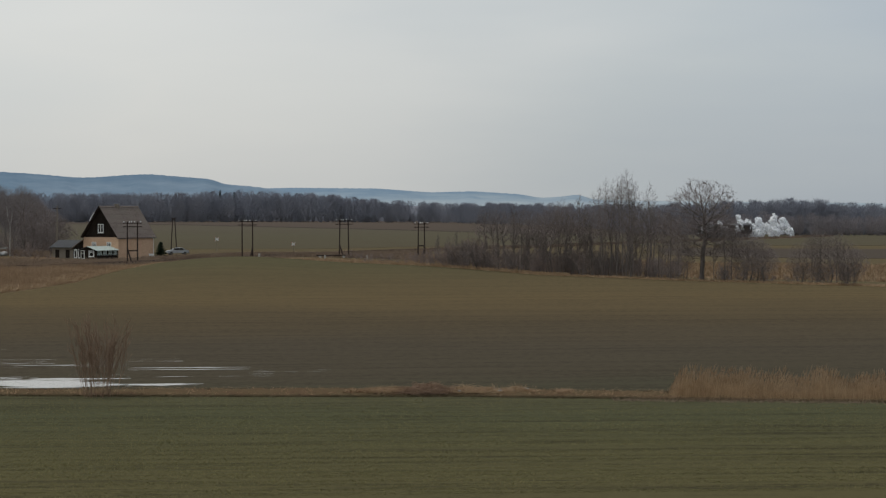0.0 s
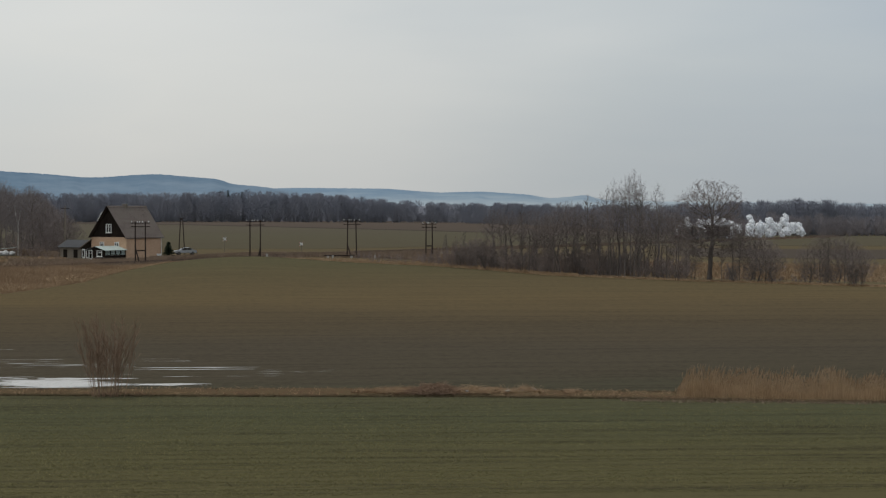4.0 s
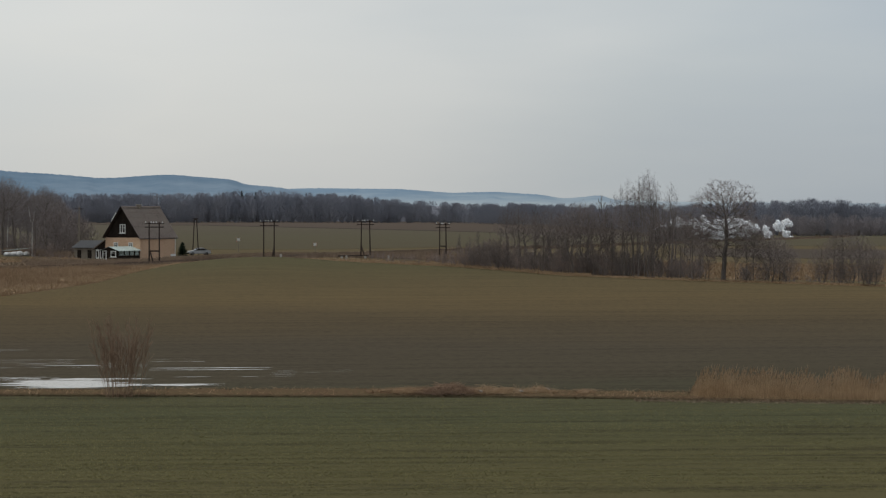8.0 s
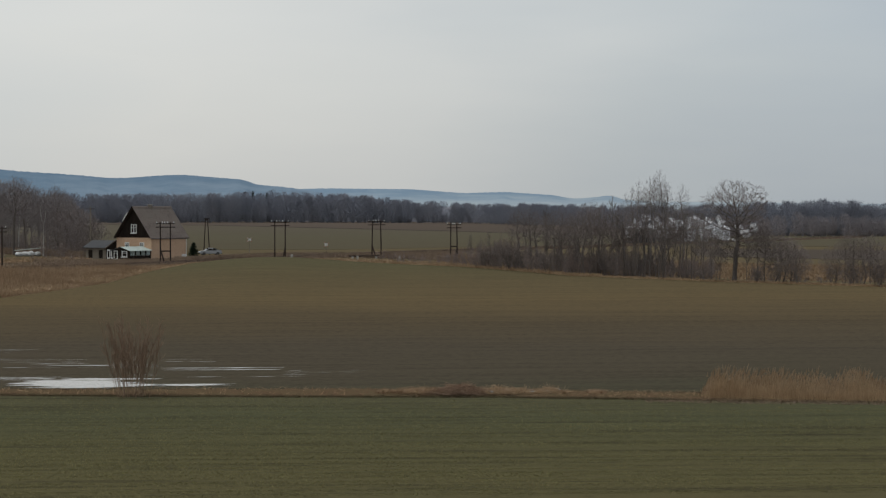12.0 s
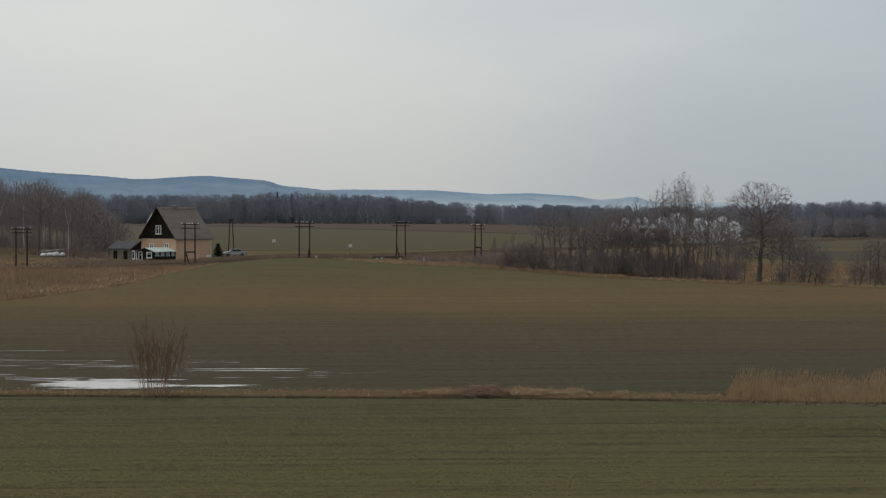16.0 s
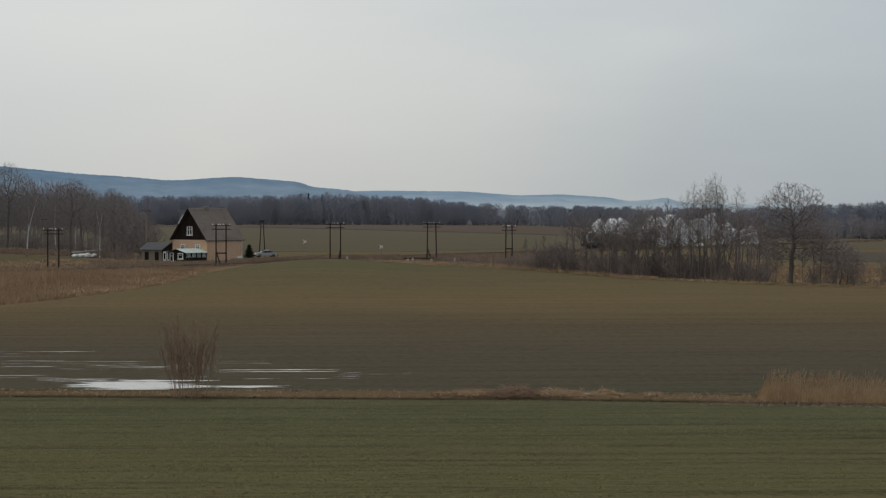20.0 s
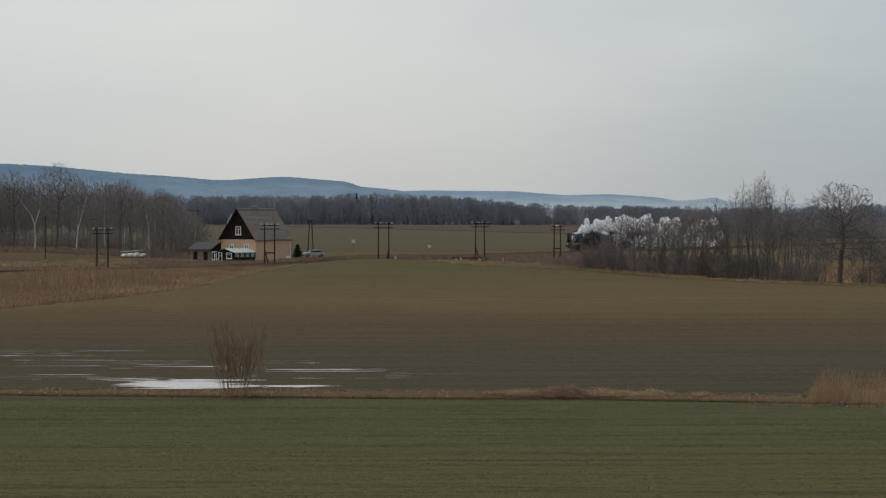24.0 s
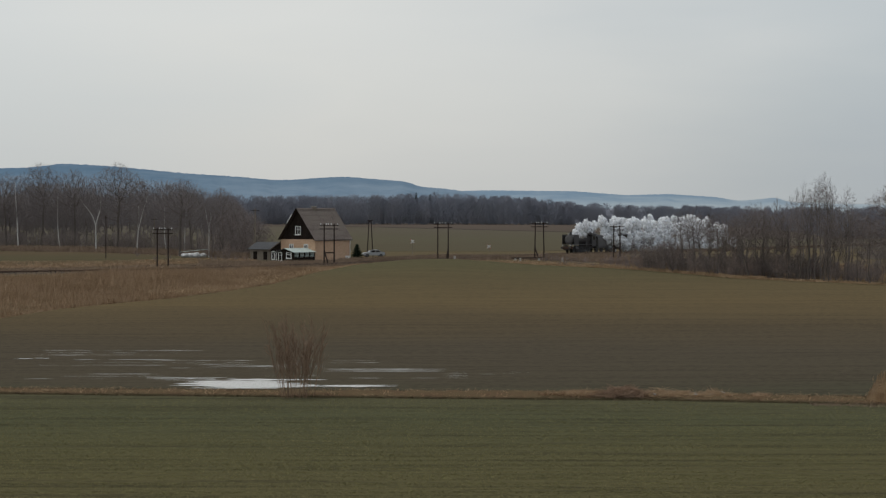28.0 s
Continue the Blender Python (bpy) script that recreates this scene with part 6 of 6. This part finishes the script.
def wheelset(parent, x, r, spokes=0, material=IRON):
    bm = bmesh.new()
    for y in (-0.79, 0.67):
        rod(bm, (0, y, 0), (0, y + 0.12, 0), r, r, 20)
        rod(bm, (0, y - 0.02 if y > 0 else y + 0.1, 0), (0, y + 0.03 if y > 0 else y + 0.15, 0), r + 0.03, r + 0.03, 20)
    rod(bm, (0, -0.7, 0), (0, 0.7, 0), 0.09, 0.09, 8)
    for k in range(spokes):
        a = math.tau * k / spokes
        for y in (-0.84, 0.80):
            rod(bm, (0.12 * math.cos(a), y + 0.02, 0.12 * math.sin(a)), (0.92 * r * math.cos(a), y + 0.02, 0.92 * r * math.sin(a)), 0.04, 0.03, 5)
    ob = part("wheelset", bm, material, parent)
    ob.location = (x, 0, r)
    turning.append((ob, r, (x, 0, r)))
    return ob


def build_engine():
    e = empty("steam_locomotive", train_pose(0), "black steam locomotive running towards the cottage under white steam", "locomotive")
    part("frame", boxed(-10.2, -0.55, 0.75, -0.1, 0.55, 1.25), IRON, e)
    bb = part("buffer_beam", boxed(-0.25, -1.35, 0.8, 0.0, 1.35, 1.3, bevel=0.02), RUST, e, "faded red buffer beam")
    for y in (-0.88, 0.88):
        bm = rodded((0, y, 1.05), (0.45, y, 1.05), 0.09, 0.09, 10)
        rod(bm, (0.45, y, 1.05), (0.52, y, 1.05), 0.24, 0.24, 14)
        part("buffer", bm, IRON, bb)
    sb = part("smokebox", rodded((-0.9, 0, 2.75), (-2.9, 0, 2.75), 1.0, 1.0, 24), IRON, e)
    part("smokebox_door", rodded((-0.9, 0, 2.75), (-0.75, 0, 2.75), 0.92, 0.55, 24), GREYIRON, sb)
    part("boiler", rodded((-2.9, 0, 2.75), (-8.3, 0, 2.75), 0.95, 0.98, 24), IRON, e)
    part("firebox", boxed(-8.4, -0.85, 1.2, -6.6, 0.85, 2.9, bevel=0.1), IRON, e)
    bm = rodded((-1.75, 0, 3.6), (-1.75, 0, 4.25), 0.26, 0.24, 14)
    rod(bm, (-1.75, 0, 4.2), (-1.75, 0, 4.32), 0.33, 0.33, 14)
    part("chimney", bm, IRON, e)
    for x in (-3.9, -5.4):
        bm = rodded((x, 0, 3.5), (x, 0, 4.05), 0.38, 0.34, 14)
        rod(bm, (x, 0, 4.05), (x, 0, 4.2), 0.34, 0.15, 14)
        part("dome", bm, IRON, e)
    for y in (-1.42, 1.38):
        part("smoke_deflector", boxed(-2.6, y, 1.75, -0.6, y + 0.04, 3.75), IRON, e)
    for y in (-1.4, 0.75):
        part("running_board", boxed(-8.4, y, 1.62, -0.5, y + 0.65, 1.70), GREYIRON, e)
    for y in (-1.15, 1.15):
        part("cylinder", rodded((-2.5, y, 0.85), (-1.2, y, 0.85), 0.36, 0.36, 14), IRON, e)
        part("valve_chest", rodded((-2.4, y, 1.35), (-1.3, y, 1.35), 0.2, 0.2, 10), IRON, e)
    cab = part("cab", boxed(-10.0, -1.45, 1.3, -8.3, 1.45, 3.75, bevel=0.05), IRON, e)
    part("cab_roof", prism([(-1.6, 3.70), (-0.9, 3.98), (0, 4.08), (0.9, 3.98), (1.6, 3.70), (1.6, 3.78), (0.9, 4.06), (0, 4.16), (-0.9, 4.06), (-1.6, 3.78)], "x", -10.6, -8.2), GREYIRON, cab)
    for y in (-1.47, 1.455):
        part("side_window", boxed(-9.6, y, 2.65, -8.8, y + 0.015, 3.35), GLASS, cab)
    for x, y, z in ((-0.05, -0.9, 1.55), (-0.05, 0.9, 1.55), (-0.85, 0, 3.85)):
        lamp = part("headlamp", rodded((x - 0.15, y, z), (x + 0.1, y, z), 0.15, 0.17, 12), IRON, e)
        part("lens", rodded((x + 0.1, y, z), (x + 0.12, y, z), 0.13, 0.13, 12), LAMPGLASS, lamp)
    for k in range(7):
        a = -0.9 + 0.3 * k
        part("handrail_post", rodded((-3.2 - 0.75 * k, 0.93, 3.0), (-3.2 - 0.75 * k, 1.05, 3.0), 0.02, 0.02, 5), GREYIRON, e)
    part("handrail", rodded((-3.0, 1.05, 3.0), (-8.2, 1.05, 3.0), 0.025, 0.025, 6), GREYIRON, e)
    wheelset(e, -1.5, 0.42)
    for x in (-3.2, -4.75, -6.3, -7.85):
        wheelset(e, x, 0.68, 10)
    for y in (-0.98, 0.90):
        bm = boxed(-2.35, y, -0.06, 2.35, y + 0.08, 0.06)
        for x in (-2.325, -0.775, 0.775, 2.325):
            rod(bm, (x, y - 0.02, 0), (x, y + 0.1, 0), 0.13, 0.13, 10)
        r = part("coupling_rod", bm, GREYIRON, e, "worn steel coupling rod")
        r.location = (-5.525, 0, 0.68)
        rods_.append((r, 0.32, (-5.525, 0, 0.68), 0.68))
    return e


def build_tender():
    e = empty("tender", train_pose(0, 10.6), "black coal tender behind the locomotive", "tender")
    part("frame", boxed(-6.6, -1.2, 0.8, -0.1, 1.2, 1.15), IRON, e)
    part("tank", boxed(-6.5, -1.45, 1.15, -0.4, 1.45, 2.75, bevel=0.06), GREYIRON, e)
    part("bunker", prism([(-1.3, 2.75), (-1.05, 3.3), (1.05, 3.3), (1.3, 2.75)], "x", -5.2, -0.6), IRON, e)
    bm = bmesh.new()
    bmesh.ops.create_icosphere(bm, subdivisions=3, radius=1, matrix=Matrix.Translation((-2.9, 0, 3.2)) @ Matrix.Diagonal((2.0, 0.95, 0.45, 1)))
    for v in bm.verts:
        v.co += v.normal * 0.12 * noise.noise(v.co * 4)
    part("coal", bm, IRON, e, "heap of black coal")
    for x in (-1.2, -3.2, -5.4):
        wheelset(e, x, 0.5)
    for y in (-0.88, 0.88):
        part("buffer", rodded((-6.6, y, 1.05), (-7.0, y, 1.05), 0.12, 0.22, 10), IRON, e)
    return e


def build_wagon(back, label):
    e = empty("goods_wagon", train_pose(0, back), label, "wagon", "wagons of the train")
    part("underframe", boxed(-8.9, -1.1, 0.8, -0.3, 1.1, 1.05), IRON, e)
    part("body", boxed(-8.9, -1.45, 1.05, -0.3, 1.45, 3.55, bevel=0.03), WAGON, e)
    for k in range(9):
        for y in (-1.48, 1.44):
            part("stanchion", boxed(-8.8 + k * 1.03, y, 1.05, -8.7 + k * 1.03, y + 0.04, 3.5), IRON, e)
    for y in (-1.50, 1.455):
        d = part("sliding_door", boxed(-5.5, y, 1.12, -3.7, y + 0.045, 3.4), WAGON, e)
        part("door_rail", boxed(-7.4, y - 0.01, 3.4, -3.6, y + 0.06, 3.48), IRON, d)
    part("roof", prism([(-1.52, 3.53), (-0.9, 3.86), (0, 3.98), (0.9, 3.86), (1.52, 3.53), (1.52, 3.6), (0.9, 3.94), (0, 4.06), (-0.9, 3.94), (-1.52, 3.6)], "x", -9.0, -0.2), GREYIRON, e)
    part("end_cap", prism([(-1.45, 3.5), (-0.9, 3.86), (0, 3.98), (0.9, 3.86), (1.45, 3.5)], "x", -8.9, -0.3), WAGON, e)
    for x in (-1.9, -7.2):
        wheelset(e, x, 0.5)
    for x, s in ((-0.3, 1), (-8.9, -1)):
        for y in (-0.88, 0.88):
            part("buffer", rodded((x, y, 1.05), (x + s * 0.4, y, 1.05), 0.12, 0.22, 10), IRON, e)
    return e


engine, tender = build_engine(), build_tender()
rolling += [(engine, 0.0), (tender, 10.6)]
rolling.append((build_wagon(17.7, "dark brown covered goods wagon in the train"), 17.7))
rolling.append((build_wagon(26.9, "dark brown covered goods wagon at the train's end"), 26.9))


# ---------------------------------------------------------------- steam
def steam_shade():
    m = bpy.data.materials.new("white_steam")
    m.use_nodes = True
    n, l = m.node_tree.nodes, m.node_tree.links
    n.clear()
    out = n.new("ShaderNodeOutputMaterial")
    dif, tl, tr = n.new("ShaderNodeBsdfDiffuse"), n.new("ShaderNodeBsdfTranslucent"), n.new("ShaderNodeBsdfTransparent")
    dif.inputs[0].default_value = (0.93, 0.94, 0.95, 1)
    tl.inputs[0].default_value = (0.9, 0.91, 0.93, 1)
    a, b = n.new("ShaderNodeMixShader"), n.new("ShaderNodeMixShader")
    a.inputs[0].default_value = 0.5
    l.new(dif.outputs[0], a.inputs[1])
    l.new(tl.outputs[0], a.inputs[2])
    co = n.new("ShaderNodeTexCoord")
    nz = n.new("ShaderNodeTexNoise")
    nz.inputs["Scale"].default_value, nz.inputs["Detail"].default_value = 1.3, 5.0
    l.new(co.outputs["Object"], nz.inputs[0])
    rg = n.new("ShaderNodeMapRange")
    l.new(nz.outputs[0], rg.inputs[0])
    rg.inputs[1].default_value, rg.inputs[2].default_value = 0.36, 0.56
    rg.inputs[3].default_value, rg.inputs[4].default_value = 0.45, 1.0
    l.new(rg.outputs[0], b.inputs[0])
    l.new(tr.outputs[0], b.inputs[1])
    l.new(a.outputs[0], b.inputs[2])
    l.new(b.outputs[0], out.inputs[0])
    return m


STEAM = steam_shade()


def puff_mesh(radius, seed):
    """A billow: round lobes run together into one skin."""
    rng = random.Random(seed)
    lobes = [(Vector((0, 0, 0)), radius * 0.62)]
    for k in range(16):
        r = radius * rng.uniform(0.18, 0.42)
        d = Vector((rng.gauss(0, 1), rng.gauss(0, 1), rng.gauss(0, 0.8))).normalized() * (radius - r)
        lobes.append((d, r))
    bm = bmesh.new()
    bmesh.ops.create_icosphere(bm, subdivisions=4, radius=1)
    for v in bm.verts:
        u = v.co.normalized()
        far = 0
        for c, r in lobes:
            b = u.dot(c)
            q = b * b - c.length_squared + r * r
            if q > 0:
                far = max(far, b + math.sqrt(q))
        s = Vector((seed, 0, 0))
        v.co = u * far * (0.86 + 0.34 * abs(noise.noise(u * 3 + s)) + 0.30 * abs(noise.noise(u * 7 + s)) + 0.22 * noise.noise(u * 15 + s))
    me = bpy.data.meshes.new("steam_puff")
    bm.to_mesh(me)
    bm.free()
    me.polygons.foreach_set("use_smooth", np.ones(len(me.polygons), dtype=bool))
    me.materials.append(STEAM)
    return me


SMALL = [puff_mesh(0.90, k) for k in range(5)]
MIDDLE = [puff_mesh(1.16, 40 + k) for k in range(6)]
LARGE = [puff_mesh(1.34, 20 + k) for k in range(6)]
puffs = []  # (object, birth, life, hiding place behind the front, final height, sideways, along)
rs = random.Random(12)
WHEN = np.linspace(-20.0, 28.0, 481)
PASSED = np.array([gone(float(t)) for t in WHEN])


def add_puff(mesh, place, life, hide, height, side, label, tall=1.0):
    """A billow that leaves its carriage where the train passes a place on the line."""
    birth = float(np.interp(-(place - hide[0]), -PASSED, WHEN))
    if place > 52:   # the oldest steam thins away from the far end
        fades = float(np.interp(place, [52, 76, 90, 100, 115, 135, 158, 165, 172, 180, 205, 215, 250, 270], [30.0, 27.0, 25.6, 23.3, 21.2, 19.9, 18.8, 16.5, 12.6, 11.2, 9.4, 7.7, 6.9, 6.2]))
        life = min(life, fades + rs.uniform(-1.2, 0.9) + (1.8 if rs.random() < 0.06 else 0.0) - birth)
    if birth > 27.9 or birth + life < -0.5:
        return
    ob = new("steam_puff", mesh)
    ob.scale = (rs.uniform(1.0, 1.5), rs.uniform(0.85, 1.05), rs.uniform(0.95, 1.25) * tall)
    tagged(ob, label, "steam", "steam trail of the locomotive")
    puffs.append((ob, birth, life, hide, height, side, rs.uniform(-0.7, 0.7), rs.uniform(0, 360)))


# the trail, column by column along the line
place = 1.6
while place < 252:
    swell_ = noise.noise((place * 0.085, 3, 1))
    top = 5.0 + 1.9 * swell_ + 1.5 * noise.noise((place * 0.31, 7, 2)) + float(np.interp(place, [0, 60, 120, 300], [0.5, 0.1, 0.0, -1.1]))
    stay = (12.0 + 6.0 * noise.noise((place * 0.075, 11, 5))) + float(np.interp(place, [60, 200, 290], [0, 0, 3]))
    if place < 60:
        top = max(top, 5.6)
    elif 92 < place < 160:   # hangs longest and highest here
        top, stay = max(top + 0.9, 4.8), stay + 2.5
    stay = min(stay, 14.0 if place < 92 else 16.5 if place < 160 else 12.5 if place < 225 else 18.5)
    z = 1.1 if place > 14 else 4.4
    if place > 195 and noise.noise((place * 0.2, 19, 3)) < -0.12:
        place += 2.35
        continue
    while z < max(top, 3.2 if place > 14 else 5.0):
        last_ = z + 1.2 >= top
        life = max(5.5, stay + rs.uniform(-3.5, 3.0))
        zz = z + rs.uniform(-0.3, 0.3)
        if z > 3.6:
            hide, mesh = ((1.9, 2.75), rs.choice(SMALL)) if place < 12 or rs.random() < 0.6 else ((14.2, 2.1), rs.choice(MIDDLE))
        elif z > 2.2 or place < 34:
            hide, mesh = (14.2, 2.1), rs.choice(MIDDLE)
        else:
            hide, mesh = (22.2 if rs.random() < 0.6 else 31.3, 2.3), rs.choice(LARGE)
        if z > 2 or rs.random() < 0.7:
            add_puff(mesh, place + rs.uniform(-0.6, 0.6), life, hide, zz, rs.uniform(-1.0, 2.2) if z < 3.4 else rs.uniform(-0.9, 1.0),
                     "white billow of exhaust steam" if z > 3.6 else "white billow of steam hanging over the line", 1.25 if last_ else 1.0)
        z += rs.uniform(1.25, 1.75)
    place += 1.75 if place < 60 else 2.65

# the thick plume straight from the chimney
place = 2.4
while place < 80:
    for k in range(2):
        add_puff(rs.choice(SMALL), place + rs.uniform(-0.5, 0.5), rs.uniform(4.0, 9.0), (1.9, 2.75), 4.5 + 2.3 * rs.random() * (1.0 if place > 5 else 0.5), rs.uniform(-0.9, 1.2), "white billow of exhaust steam", 1.1)
    place += 2.1 if place < 45 else 3.2

# low steam that rolls out beside the carriages at the last
for k in range(16):
    back = 11.8 + 23.5 * k / 16
    add_puff(rs.choice(MIDDLE), gone(27.1 + rs.uniform(0, 0.5)) + back, 9.0, (back, 2.1), rs.uniform(1.0, 4.0), rs.uniform(1.6, 2.6), "white billow of steam beside the carriages")

# steam blowing off at the safety valves, carried along with the engine
valve = puff_mesh(0.8, 91)
valve.transform(Matrix.Translation((-6.9, 0, 4.15)) @ Matrix.Diagonal((1.5, 0.7, 0.42, 1)))
rolling.append((tagged(new("valve_steam", valve), "white wisp of steam at the safety valves", "steam"), 0.0))


# ---------------------------------------------------------------- what moves
def motions():
    span = [k * 0.5 for k in range(57)]
    for thing, back in rolling:
        walk(thing, [(t, train_pose(t, back)) for t in span])
    fine = [round(k * 0.15, 2) for k in range(187)] + [28.0]
    for ob, r, (x, y, z) in turning:
        walk(ob, [(t, pose(x, y, z, 0, math.degrees((187.0 - gone(t)) / r), 0)) for t in fine])
    for ob, crank, (x, y, z), r in rods_:
        walk(ob, [(t, pose(x + crank * math.sin((187.0 - gone(t)) / r), y, z + crank * math.cos((187.0 - gone(t)) / r))) for t in fine])
    across = Vector((WAY.y, -WAY.x, 0))
    for ob, birth, life, (back, z0), height, side, along, turn in puffs:
        rows = []
        end = birth + life
        times = [0.0] + [k * 1.0 for k in range(1, 28) if k < birth - 0.05] + [birth, birth + 0.35, birth + 0.9, birth + 2.0, end, end + 0.8, 28.0]
        last = -1.0
        for t in sorted(times):
            if t < 0 or t > 28.0 or t - last < 0.07:
                continue
            last = t
            age = t - birth
            if age <= 0:
                p = HEAD + WAY * (gone(t) + back)
                rows.append((t, pose(p.x, p.y, RAIL_TOP + z0, 0, 0, HEADING)))
                continue
            p = HEAD + WAY * (gone(birth) + back - 1.2 * (1 - math.exp(-age)) + along * min(age / 1.5, 1) + 0.7 * age)
            grow = 1 - math.exp(-age / 0.55)
            p = p + across * (side * grow)
            z = RAIL_TOP + z0 + (height - z0) * grow + 0.04 * age
            if age > life:
                z = z + (-2.5 - z) * min((age - life) / 0.75, 1)
            rows.append((t, pose(p.x, p.y, z, 5 * age, 4 * age, HEADING + (turn - 180) * 0.25 * grow)))
        if len(rows) == 1:
            rows.append((28.0, rows[0][1]))
        walk(ob, rows)


motions()
